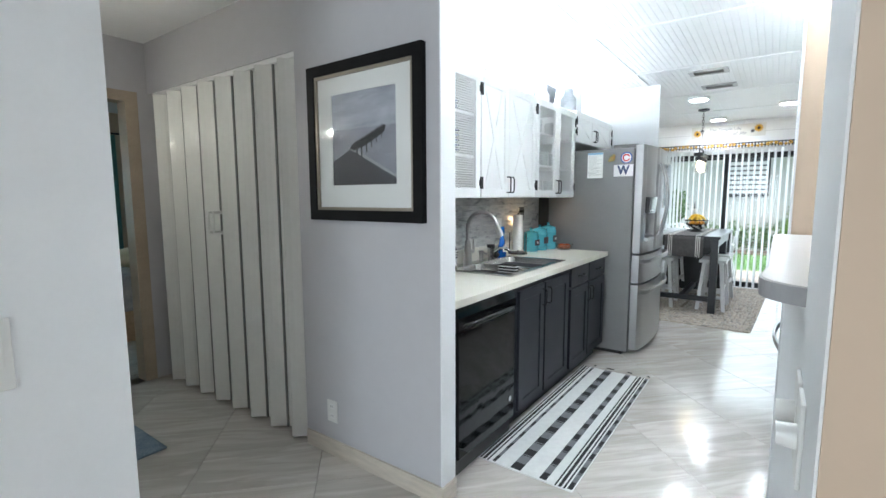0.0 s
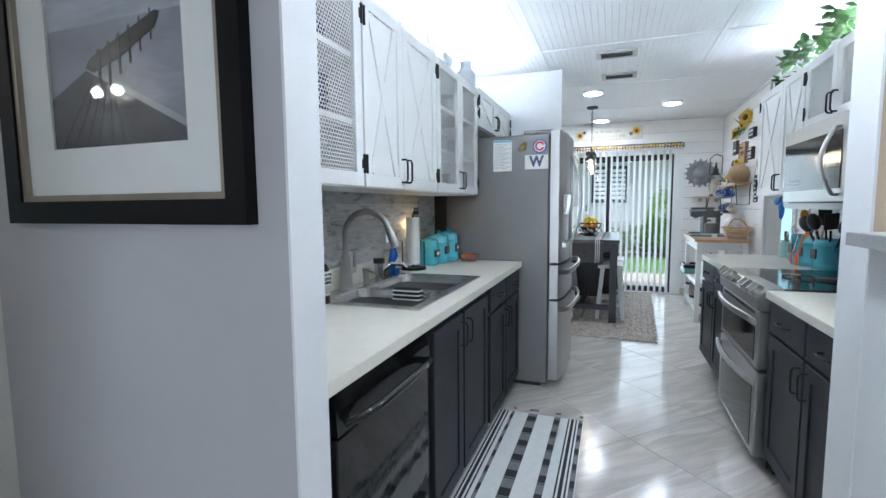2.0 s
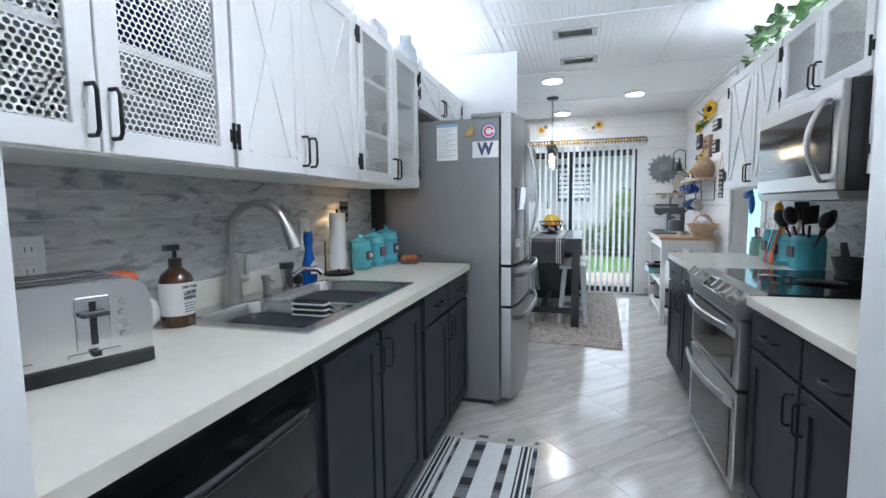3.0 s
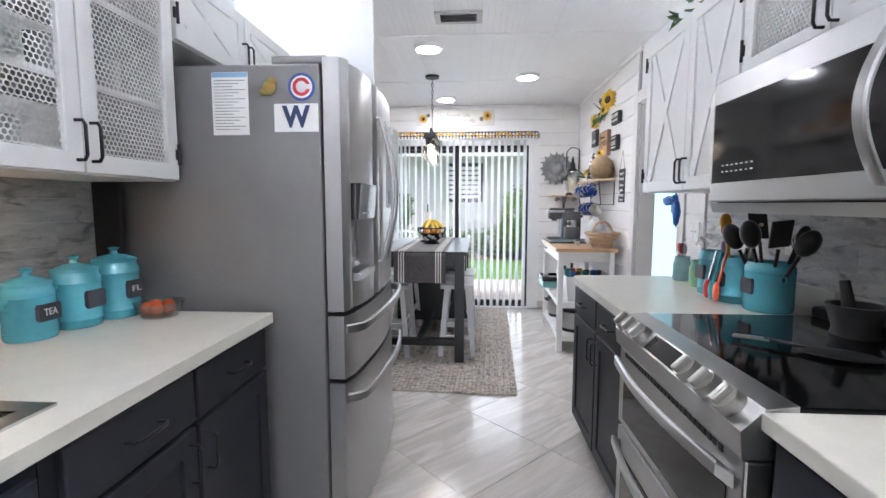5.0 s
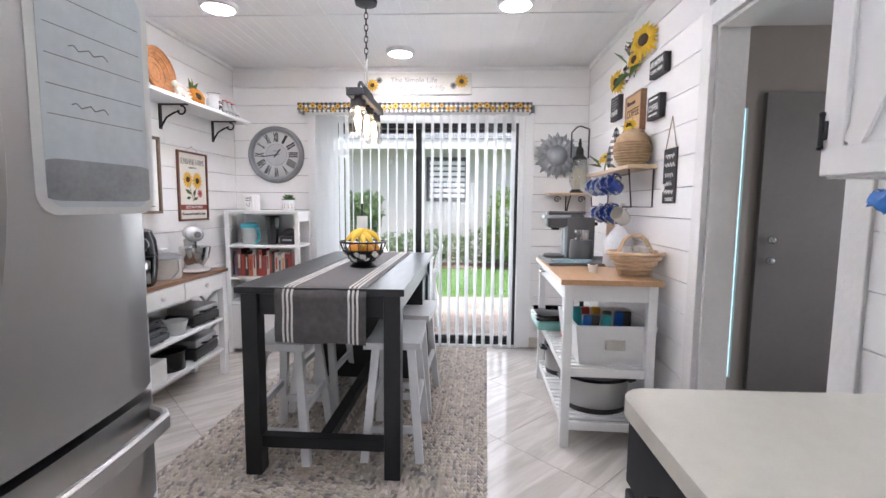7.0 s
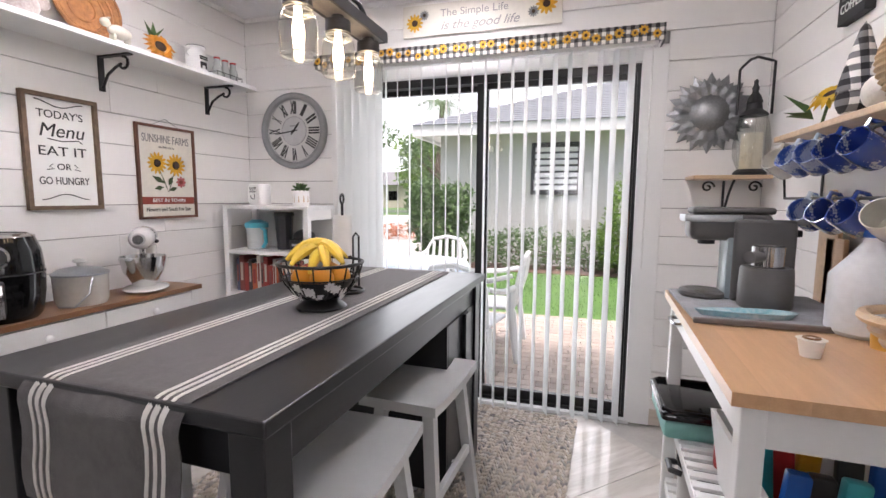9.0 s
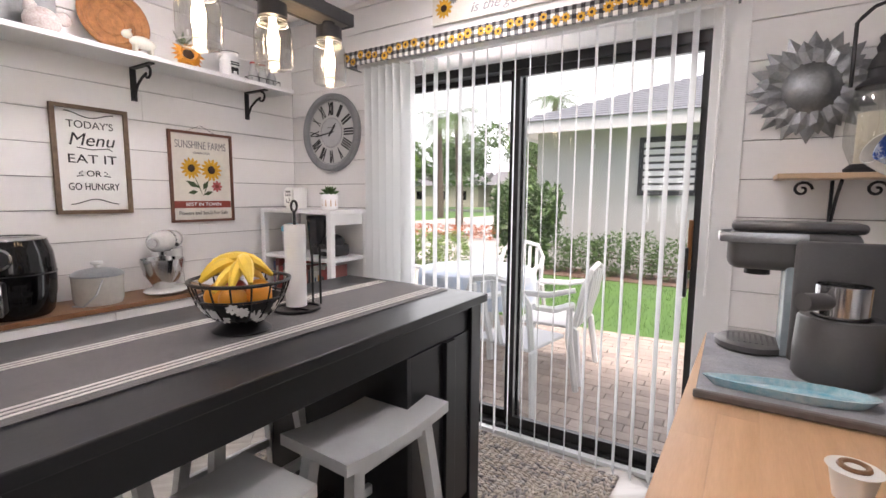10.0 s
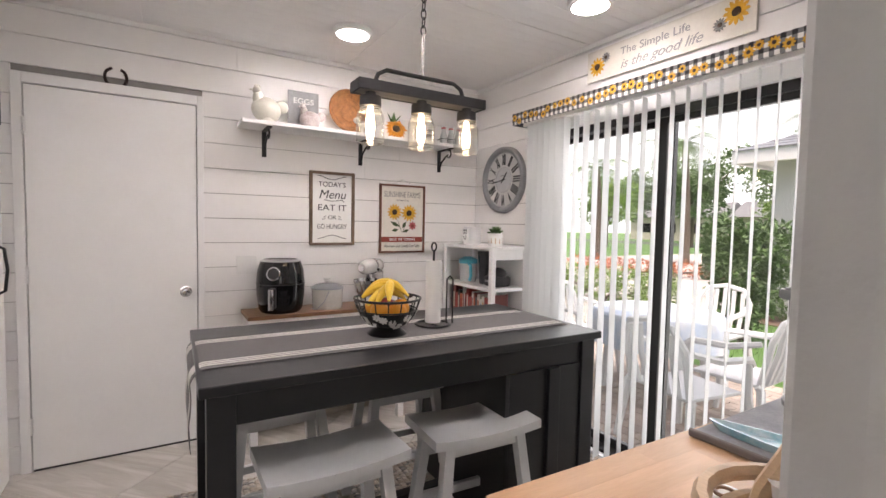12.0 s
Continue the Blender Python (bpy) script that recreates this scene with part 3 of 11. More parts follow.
DGREY = mat("dark_grey_door_paint", (0.2, 0.19, 0.185), 0.5, var=0.08, scale=3, bump=0.05)
part("door_leaf", box(B(), 2.86, 3.7, 8.315, 8.355, 0.015, 2.02, 0.003), DGREY, d4)
for kz in (0.92, 1.06):
    part("door_knob", ball(B(), (2.93, 8.27, kz), 0.028), CHROME, d4, smooth=True)
w4 = tagged(thing("window_1", "tall frosted glass panel with pale teal daylight", "window", (2.55, 8.34, 0), rz=None), kind="structure")
part("window_frame", box(box(B(), 2.36, 2.4, 8.31, 8.36, 0.1, 1.92), 2.74, 2.78, 8.31, 8.36, 0.1, 1.92), GREIGE, w4)
# the pane's own emission stands in for daylight behind the frosted glass
FROST = mat("glowing_frosted_glass", (0.45, 0.66, 0.66), 0.35, var=0.08, scale=1.5)
FROST.node_tree.nodes["Principled BSDF"].inputs["Emission Color"].default_value = (0.45, 0.74, 0.8, 1)
FROST.node_tree.nodes["Principled BSDF"].inputs["Emission Strength"].default_value = 0.75
part("pane", box(B(), 2.4, 2.74, 8.335, 8.35, 0.1, 1.92), FROST, w4)
mt = thing("door_mat", "black and cream leaf pattern mat by the dark door", "mat", (3.2, 8.0, 0), rz=None)
part("mat_body", box(B(), 2.5, 3.8, 7.72, 8.26, 0, 0.012, 0.004), mat("leaf_mat", (0.3, 0.25, 0.19), 0.9, scale=7, col2=(0.02, 0.018, 0.016), stretch=(1, 2.5, 1)), mt)

# baseboards
bm = B()
box(bm, -0.92, 0.001, 2.676, 2.69, 0, 0.085, 0.003)
box(bm, -0.005, 0.007, 2.676, 2.786, 0, 0.085, 0.003)
part("baseboard", bm, STONEBASE, None, "tile baseboard along the hall wall", kind="structure", category="baseboard")
bm = B()
box(bm, -1.155, -0.49, 9.218, 9.231, 0, 0.09, 0.003)
box(bm, 1.49, 1.95, 9.218, 9.231, 0, 0.09, 0.003)
box(bm, 1.936, 1.951, 7.291, 9.218, 0, 0.09, 0.003)
box(bm, -1.156, -1.143, 7.226, 9.218, 0, 0.09, 0.003)
part("baseboard_dining", bm, STONEBASE, None, "tile baseboard round the dining room", kind="structure", category="baseboard")


# ---- kitchen ----
def pull(bm, c, axis, length, out, depth=0.028, r=0.0045):
    """A bow handle round c: axis is the way it runs, out the way it stands off."""
    c, a, o = Vector(c), Vector(axis), Vector(out)
    h = length / 2
    return tube(bm, [c - a * h, c - a * h + o * depth * 0.75, c - a * (h - 0.012) + o * depth, c + a * (h - 0.012) + o * depth, c + a * h + o * depth * 0.75, c + a * h], r, 8)


def shaker(par, name, f, s, y0, y1, z0, z1, material, rail=0.055, panel=True, handle=None, slash=None, hexmesh=False, hinges=None):
    """A framed door on the plane x = f, standing off to the side s."""
    t = 0.019
    xa, xb = sorted((f, f + s * t))
    bm = ring(B(), "x", (y0, y1, z0, z1), (y0 + rail, y1 - rail, z0 + rail, z1 - rail), xa, xb)
    bmesh.ops.bevel(bm, geom=bm.edges[:], offset=0.002, segments=1, affect="EDGES")
    d = part(name, bm, material, par)
    if panel:
        pa, pb = sorted((f + s * 0.001, f + s * 0.011))
        part("panel", box(B(), pa, pb, y0 + rail - 0.004, y1 - rail + 0.004, z0 + rail - 0.004, z1 - rail + 0.004), material, d)
    if slash:
        a0, a1, b0, b1 = y0 + rail, y1 - rail, z0 + rail, z1 - rail
        lines = (((a0 + 0.014, b1 - 0.002), (a1 - 0.014, b0 + 0.002)), ((a1 - 0.014, b1 - 0.002), (a0 + 0.014, b0 + 0.002)))
        for q0, ((ya, za), (yb, zb)) in enumerate(lines):
            bm = B()
            dv = Vector((0, yb - ya, zb - za))
            nrm = Vector((0, -dv.z, dv.y)).normalized() * 0.021
            q = [(ya + nrm.y, za + nrm.z), (ya - nrm.y, za - nrm.z), (yb - nrm.y, zb - nrm.z), (yb + nrm.y, zb + nrm.z)]
            prism(bm, q, "x", *sorted((f + s * 0.010, f + s * (0.0175 - 0.0012 * q0))))
            part("brace", bm, material, d)
    if hexmesh:
        a0, a1, b0, b1, R = y0 + rail - 0.002, y1 - rail + 0.002, z0 + rail - 0.002, z1 - rail + 0.002, 0.0088
        vs, fs, row, z = [], [], 0, b0
        xm = f + s * 0.008
        while z < b1 + R:
            y = a0 + (R * 0.866 if row % 2 else 0)
            while y < a1 + R:
                n = len(vs)
                for rad in (R, R * 0.72):
                    for k in range(6):
                        an = radians(60 * k + 30)
                        vs.append((xm, min(max(y + rad * math.cos(an), a0), a1), min(max(z + rad * math.sin(an), b0), b1)))
                fs += [(n + k, n + (k + 1) % 6, n + 6 + (k + 1) % 6, n + 6 + k) for k in range(6)]
                y += R * 1.732
            z += R * 1.5
            row += 1
        me = bpy.data.meshes.new("wire_mesh")
        o = ORG.get(par, Vector())
        me.from_pydata([tuple(Vector(v) - o) for v in vs], [], fs)
        me.materials.append(MESHMETAL)
        ob = new("wire_mesh", me)
        ob.parent = d
    if handle:
        hy, hz, vert = handle
        part("handle", pull(B(), (f + s * t, hy, hz), (0, 0, 1) if vert else (0, 1, 0), 0.1, (s, 0, 0)), BLACKMETAL, d, "black bow handle", smooth=True)
    for hy, hz in hinges or ():
        bm = box(B(), *sorted((f + s * 0.012, f + s * 0.0225)), hy - 0.011, hy + 0.011, hz - 0.018, hz + 0.018, 0.003)
        cyl(bm, (f + s * 0.024, hy, hz - 0.03), (f + s * 0.024, hy, hz + 0.03), 0.005, seg=10)
        for q in (-0.031, 0.031):
            ball(bm, (f + s * 0.024, hy, hz + q), 0.006, seg=8)
        part("hinge", bm, BLACKMETAL, d, smooth=True)
    return d


def base_cabinet(f, s, back, y0, y1, doors, drawers, label, top=0.86):
    """A base unit with its front on x = f facing s; doors and drawers are spans along y."""
    th = thing("base_cabinet", label, "cabinet", ((f + back) / 2, (y0 + y1) / 2, 0), "kitchen base cabinets", rz=None)
    xa, xb = sorted((f, back))
    bm = box(B(), xa, xb, y0, y1, 0.1, top)
    tk = sorted((f - s * 0.06, back))
    box(bm, tk[0], tk[1], y0, y1, 0.0, 0.1)
    part("body", bm, CABDARK, th)
    ztop = top - 0.16 if drawers else top - 0.035
    n = len(doors)
    for i, (a, b) in enumerate(doors):
        hy = (b - 0.028) if i % 2 == 0 and n > 1 else (a + 0.028)
        shaker(th, "door", f, s, a, b, 0.115, ztop, CABDARK, 0.058, handle=(hy, ztop - 0.085, True))
    for a, b in drawers:
        d = part("drawer", box(B(), *sorted((f, f + s * 0.019)), a, b, top - 0.145, top - 0.012, 0.004), CABDARK, th)
        part("handle", pull(B(), (f + s * 0.019, (a + b) / 2, top - 0.078), (0, 1, 0), 0.1, (s, 0, 0)), BLACKMETAL, d, "black bow handle", smooth=True)
    return th


def upper_cabinet(f, s, back, y0, y1, z0, z1, split, style, label, hz=None):
    th = thing("wall_cabinet", label, "cabinet", ((f + back) / 2, (y0 + y1) / 2, z0), "white kitchen wall cabinets", rz=None)
    t = 0.018
    xa, xb = sorted((f, back))
    bk = sorted((back, back + s * 0.008))
    for nm, q in (("side_panel", (xa, xb, y0, y0 + t, z0, z1)), ("side_panel", (xa, xb, y1 - t, y1, z0, z1)), ("bottom_panel", (xa, xb, y0 + t, y1 - t, z0, z0 + t)),
                  ("top_panel", (xa, xb, y0 + t, y1 - t, z1 - t, z1)), ("back_panel", (bk[0], bk[1], y0 + t, y1 - t, z0 + t, z1 - t))):
        part(nm, box(B(), *q), CABWHITE, th)
    if style == "mesh" and z1 - z0 > 0.5:
        for k in (1, 2):
            z = z0 + (z1 - z0) * k / 3
            part("shelf", box(B(), xa + 0.02, xb - 0.012, y0 + t, y1 - t, z - 0.009, z + 0.009), CABWHITE, th)
    hz = hz or z0 + 0.085
    for i, (a, b) in enumerate(((y0 + 0.004, split - 0.002), (split + 0.002, y1 - 0.004))):
        hy = b - 0.022 if i == 0 else a + 0.022
        hg = a + 0.004 if i == 0 else b - 0.004
        zz = [z0 + 0.09, z1 - 0.09]
        shaker(th, "door", f, s, a, b, z0 + 0.004, z1 - 0.004, CABWHITE, 0.052, panel=style != "mesh", slash=(1 if style == "brace" else None), hexmesh=style == "mesh",
               handle=(hy, hz, True), hinges=[(hg, z) for z in zz])
    return th


# west side
KW = -0.66
dw = thing("dishwasher", "glossy black built-in dishwasher with a bar handle", "dishwasher", (-0.35, 3.14, 0), rz=None)
part("body", box(B(), KW + 0.02, -0.06, 2.86, 3.425, 0.02, 0.855), BLACKPLASTIC, dw)
part("door", box(B(), -0.058, -0.032, 2.852, 3.428, 0.11, 0.735, 0.008), mat("wavy_black_enamel", (0.004, 0.004, 0.0045), 0.06, var=0.1, spec=0.28, bump=0.5, bscale=5), dw)
part("control_panel", prism(B(), [(-0.058, 0.742), (-0.026, 0.742), (-0.03, 0.8), (-0.045, 0.852), (-0.058, 0.852)], "y", 2.852, 3.428), BLACKGLOSS, dw)
part("handle", tube(B(), [(-0.032, 2.9, 0.755), (0.0, 2.92, 0.768), (0.018, 3.0, 0.775), (0.022, 3.14, 0.777), (0.018, 3.28, 0.775), (0.0, 3.36, 0.768), (-0.032, 3.385, 0.755)], 0.012, 10), BLACKGLOSS, dw, smooth=True)
part("kick_plate", box(B(), -0.11, -0.095, 2.86, 3.425, 0.0, 0.1), BLACKPLASTIC, dw)
part("badge", cyl(B(), (-0.032, 3.37, 0.235), (-0.029, 3.37, 0.235), 0.016, seg=20), CHROME, dw)
base_cabinet(-0.045, 1, KW, 3.432, 4.25, [(3.47, 3.815), (3.835, 4.235)], [], "charcoal sink base cabinet with two framed doors")
base_cabinet(-0.045, 1, KW, 4.253, 5.085, [(4.285, 4.66), (4.675, 5.07)], [(4.285, 4.66), (4.675, 5.07)], "charcoal base cabinet with two drawers over two doors")

# worktop with a sink cut-out
SX0, SX1, SY0, SY1 = -0.60, -0.115, 3.52, 4.33
wt = thing("worktop", "cream laminate worktop over the sink cabinets", "worktop", (-0.34, 3.97, 0.86), rz=None)
bm = ring(B(), "z", (KW, -0.012, 2.794, 5.105), (SX0, SX1, SY0, SY1), 0.8605, 0.895)
part("slab", bm, LAMINATE, wt)
part("upstand", box(B(), KW, KW + 0.02, 2.794, 5.105, 0.896, 0.99, 0.004), LAMINATE, wt)

sk = thing("kitchen_sink", "stainless steel double bowl drop-in sink", "sink", ((SX0 + SX1) / 2, (SY0 + SY1) / 2, 0.895), rz=None)


def bowl(bm, x0, x1, y0, y1, z, d, r=0.06):
    """An open basin with rounded corners."""
    def ring(i, zz):
        rr, p = max(r - i * 0.3, 0.02), []
        for cx, cy, a in ((x1 - i - rr, y1 - i - rr, 0), (x0 + i + rr, y1 - i - rr, 90), (x0 + i + rr, y0 + i + rr, 180), (x1 - i - rr, y0 + i + rr, 270)):
            p += arc((cx, cy), rr, a, a + 90, 5, lambda u, v: bm.verts.new((u, v, zz)))
        return p
    rings = [ring(0, z), ring(0.004, z - 0.01), ring(0.012, z - d + 0.03), ring(0.04, z - d)]
    for a, b in zip(rings, rings[1:]):
        for i in range(len(a)):
            j = (i + 1) % len(a)
            bm.faces.new((a[i], a[j], b[j], b[i]))
    bm.faces.new(rings[-1])


bm = B()
ym = 3.865
for a in ((SX0 - 0.02, SX1 + 0.02, SY0 - 0.02, SY0 + 0.02), (SX0 - 0.02, SX1 + 0.02, SY1 - 0.02, SY1 + 0.02), (SX0 - 0.02, SX0 + 0.06, SY0 + 0.02, SY1 - 0.02), (SX1 - 0.02, SX1 + 0.02, SY0 + 0.02, SY1 - 0.02), (SX0 + 0.06, SX1 - 0.02, ym - 0.014, ym + 0.014)):
    box(bm, *a, 0.8955, 0.901)
SINKST = mat("satin_sink_steel", (0.66, 0.66, 0.65), 0.24, 1.0, var=0.03, scale=8)
part("rim", bm, SINKST, sk)
for a, b in ((SY0 + 0.02, ym - 0.014), (ym + 0.014, SY1 - 0.02)):
    bm = B()
    bowl(bm, SX0 + 0.06, SX1 - 0.02, a, b, 0.9, 0.15)
    part("basin", bm, SINKST, sk, smooth=True, recalc=False)
    part("drain", cyl(B(), (-0.34, (a + b) / 2, 0.75), (-0.34, (a + b) / 2, 0.754), 0.04, seg=20), CHROME, sk)
fc = thing("sink_faucet", "brushed nickel gooseneck faucet with pull-down head", "faucet", (-0.58, 3.79, 0.901), rz=None)
part("base", lathe(B(), [(0, 0), (0.032, 0), (0.03, 0.02), (0.026, 0.08), (0.021, 0.14), (0.017, 0.16), (0, 0.16)], (-0.58, 3.79, 0.901), 20), NICKEL, fc, smooth=True)
gx, gy, gz = -0.58, 3.79, 0.901
neck = [(gx, gy, gz + 0.15), (gx, gy, gz + 0.25)] + [(gx + 0.105 + 0.105 * math.cos(radians(a)), gy + 0.03 * (1 - math.cos(radians(180 - a))) * 0.5, gz + 0.25 + 0.105 * math.sin(radians(a))) for a in range(170, 19, -15)]
part("neck", tube(B(), neck, 0.0135, 12), NICKEL, fc, smooth=True)
e = Vector(neck[-1])
part("spray_head", cyl(B(), e, e + Vector((0.035, 0.004, -0.09)), 0.016, 0.022, 16), NICKEL, fc, smooth=True)
part("lever", tube(B(), [(gx, gy + 0.02, gz + 0.08), (gx + 0.005, gy + 0.06, gz + 0.082), (gx + 0.005, gy + 0.068, gz + 0.1), (gx + 0.0, gy + 0.075, gz + 0.165)], [0.017, 0.014, 0.009, 0.006], 10), NICKEL, fc, smooth=True)
sd = thing("soap_pump", "brushed nickel soap dispenser pump on the sink rim", "soap dispenser", (-0.58, 3.97, 0.901), rz=None)
part("pump", cyl(cyl(B(), (-0.58, 3.97, 0.901), (-0.58, 3.97, 0.955), 0.014, seg=14), (-0.58, 3.97, 0.955), (-0.58, 3.97, 0.975), 0.018, seg=14), NICKEL, sd, smooth=True)
part("spout", cyl(B(), (-0.58, 3.97, 0.965), (-0.5, 3.91, 0.962), 0.005, seg=8), NICKEL, sd, smooth=True)

# backsplash planks
BSP = mat("grey_whitewashed_plank", (0.66, 0.65, 0.62), 0.5, var=0.2, scale=3.0, stretch=(1, 2.4, 13), col2=(0.36, 0.37, 0.38), rand=0.12, bump=0.1, bscale=20)
# worn dark patches where the whitewash has rubbed off
bn = BSP.node_tree
bsrc = bn.nodes["Principled BSDF"].inputs["Base Color"].links[0].from_socket
btc, bmp, bno, brp, bmx = bn.nodes.new("ShaderNodeTexCoord"), bn.nodes.new("ShaderNodeMapping"), bn.nodes.new("ShaderNodeTexNoise"), bn.nodes.new("ShaderNodeValToRGB"), bn.nodes.new("ShaderNodeMix")
bmp.inputs["Scale"].default_value = (1, 5, 17)
bno.inputs["Scale"].default_value, bno.inputs["Detail"].default_value, bno.inputs["Distortion"].default_value = 1.6, 8, 0.8
brp.color_ramp.elements[0].position, brp.color_ramp.elements[1].position = 0.53, 0.68
brp.color_ramp.elements[0].color, brp.color_ramp.elements[1].color = (0, 0, 0, 1), (0.75, 0.75, 0.75, 1)
bmx.data_type = "RGBA"
bmx.inputs["B"].default_value = (0.13, 0.14, 0.15, 1)
bn.links.new(btc.outputs["Object"], bmp.inputs["Vector"])
bn.links.new(bmp.outputs["Vector"], bno.inputs["Vector"])
bn.links.new(bno.outputs["Fac"], brp.inputs["Fac"])
bn.links.new(brp.outputs["Color"], bmx.inputs["Factor"])
bn.links.new(bsrc, bmx.inputs["A"])
bn.links.new(bmx.outputs["Result"], bn.nodes["Principled BSDF"].inputs["Base Color"])


def splash(wall_name, x, s, y0, y1, z0, z1, seed):
    rng, par, z, k = random.Random(seed), bpy.data.objects[wall_name], z0, 0
    while z < z1 - 0.01:
        h = 0.075
        y = y0 - rng.random() * 0.4
        while y < y1:
            w = rng.choice((0.3, 0.45, 0.6))
            a, b = max(y, y0), min(y + w, y1)
            if b - a > 0.01:
                bm = box(B(), *sorted((x, x + s * 0.006)), a + 0.0006, b - 0.0006, z + 0.0006, min(z + h, z1) - 0.0006)
                part("plank", bm, BSP, par)
            y += w
        z += h


splash("wall_kitchen_west", KW, 1, 2.794, 5.15, 0.99, 1.35, 3)
splash("wall_kitchen_east", 1.95, -1, 3.56, 6.13, 0.97, 1.33, 5)

for y0, y1, sp, st, lb in ((2.834, 3.536, 3.152, "mesh", "white wall cabinet with wire mesh doors, full of dishes"), (3.54, 4.314, 3.893, "brace", "white wall cabinet with diagonal braced barn doors"),
                           (4.318, 5.112, 4.72, "mesh", "white wall cabinet with wire mesh doors and glassware")):
    upper_cabinet(-0.345, 1, KW, y0, y1, 1.35, 2.075, sp, st, lb)
upper_cabinet(-0.345, 1, KW, 5.13, 6.19, 1.83, 2.1, 5.62, "brace", "white shallow cabinet above the refrigerator", hz=1.92)
sp = thing("end_panel", "black strip panel beside the refrigerator", "panel", (-0.6, 5.13, 0.9), rz=None)
part("panel", box(B(), KW, -0.56, 5.114, 5.13, 0.9, 1.82), BLACKPLASTIC, sp)

# refrigerator
FY0, FY1 = 5.165, 6.085
fr = thing("refrigerator", "stainless steel french door refrigerator with grey sides", "refrigerator", (-0.2, 5.62, 0), rz=None)
part("body", box(B(), -0.6, 0.155, FY0, FY1, 0.03, 1.755, 0.008), FRIDGESIDE, fr)
for y in (FY0 + 0.01, FY1 - 0.12):
    part("hinge_cover", box(B(), -0.02, 0.18, y, y + 0.11, 1.755, 1.785, 0.008), FRIDGESIDE, fr)
part("base_grille", box(B(), -0.5, 0.11, FY0 + 0.02, FY1 - 0.02, 0.0, 0.03), BLACKPLASTIC, fr)


def bowed(y0, y1, z0, z1, x0=0.165, n=10):
    """A door front that bows outwards across the whole refrigerator."""
    ym, pts = (FY0 + FY1) / 2, [(x0, y1), (x0, y0)]
    for i in range(n + 1):
        y = y0 + (y1 - y0) * i / n
        pts.append((0.235 + 0.035 * (1 - ((y - ym) / 0.46) ** 2) - (0.012 if i in (0, n) else 0), y))
    return prism(B(), pts, "z", z0, z1)


ym = (FY0 + FY1) / 2


def bulge(y):
    return 0.235 + 0.035 * (1 - ((y - ym) / 0.46) ** 2)


# dispenser door: built round its recess
DY0, DY1, DZ0, DZ1 = 5.245, 5.53, 0.985, 1.352
dl = part("door", bowed(FY0, DY0, 0.885, 1.775, n=3), STEEL, fr, smooth=True)
bm = bowed(DY1, ym - 0.003, 0.885, 1.775, n=4)
part("door_side", bm, STEEL, dl, smooth=True)
part("door_top", bowed(DY0, DY1, DZ1, 1.775, n=5), STEEL, dl, smooth=True)
part("door_bottom", bowed(DY0, DY1, 0.885, DZ0, n=5), STEEL, dl, smooth=True)
part("recess", box(B(), 0.165, 0.185, DY0, DY1, DZ0, DZ1), STEELH, dl)
part("drip_tray", prism(B(), [(0.186, DZ0 + 0.045), (0.2, DZ0 + 0.03), (0.255, DZ0 + 0.03), (0.264, DZ0 + 0.022), (0.264, DZ0), (0.186, DZ0)], "y", DY0 + 0.004, DY1 - 0.004), STEELH, dl)
pn = part("dispenser_panel", prism(B(), [(0.2, 1.218), (0.262, 1.215), (0.274, 1.35), (0.2, 1.35)], "y", DY0 + 0.002, DY1 - 0.002), mat("smoked_mirror_panel", (0.09, 0.085, 0.085), 0.12, 0.75, var=0.1), dl)
for i in range(5):
    part("button", box(B(), 0.264, 0.2665, DY0 + 0.06 + i * 0.026, DY0 + 0.08 + i * 0.026, 1.236, 1.241), PAPER, pn)
for py in (DY0 + 0.03, DY0 + 0.115):
    part("paddle", box(B(), 0.186, 0.205, py, py + 0.045, 1.06, 1.217, 0.004), BLACKPLASTIC, dl)
part("door", bowed(ym + 0.003, FY1, 0.885, 1.775), STEEL, fr, smooth=True)
part("drawer", bowed(FY0, FY1, 0.635, 0.868, n=16), STEEL, fr, smooth=True)
part("drawer", bowed(FY0, FY1, 0.06, 0.618, n=16), STEEL, fr, smooth=True)
for y in (ym - 0.045, ym + 0.045):
    xb = bulge(y)
    pts = [(xb - 0.01, y, 1.02)] + [(xb + 0.015 + 0.055 * math.sin(math.pi * i / 12), y, 1.02 + 0.62 * i / 12) for i in range(13)] + [(xb - 0.01, y, 1.64)]
    part("handle", strap(B(), pts, (0, 1, 0), 0.036, 0.016), STEEL, fr, "curved steel bar handle", smooth=True)
for z in (0.835, 0.575):
    pts = []
    for i in range(17):
        y = FY0 + 0.05 + (FY1 - FY0 - 0.1) * i / 16
        pts.append((bulge(y) + 0.045 + 0.012 * math.sin(math.pi * i / 16), y, z - 0.012 + 0.012 * math.sin(math.pi * i / 16)))
    pts = [(bulge(pts[0][1]) - 0.012, pts[0][1] - 0.04, z - 0.014), (bulge(pts[0][1]) + 0.026, pts[0][1] - 0.022, z - 0.013)] + pts + [(bulge(pts[-1][1]) + 0.026, pts[-1][1] + 0.022, z - 0.013), (bulge(pts[-1][1]) - 0.012, pts[-1][1] + 0.04, z - 0.014)]
    part("handle", strap(B(), pts, (0, 0, 1), 0.036, 0.016), STEEL, fr, "curved steel bar handle", smooth=True)

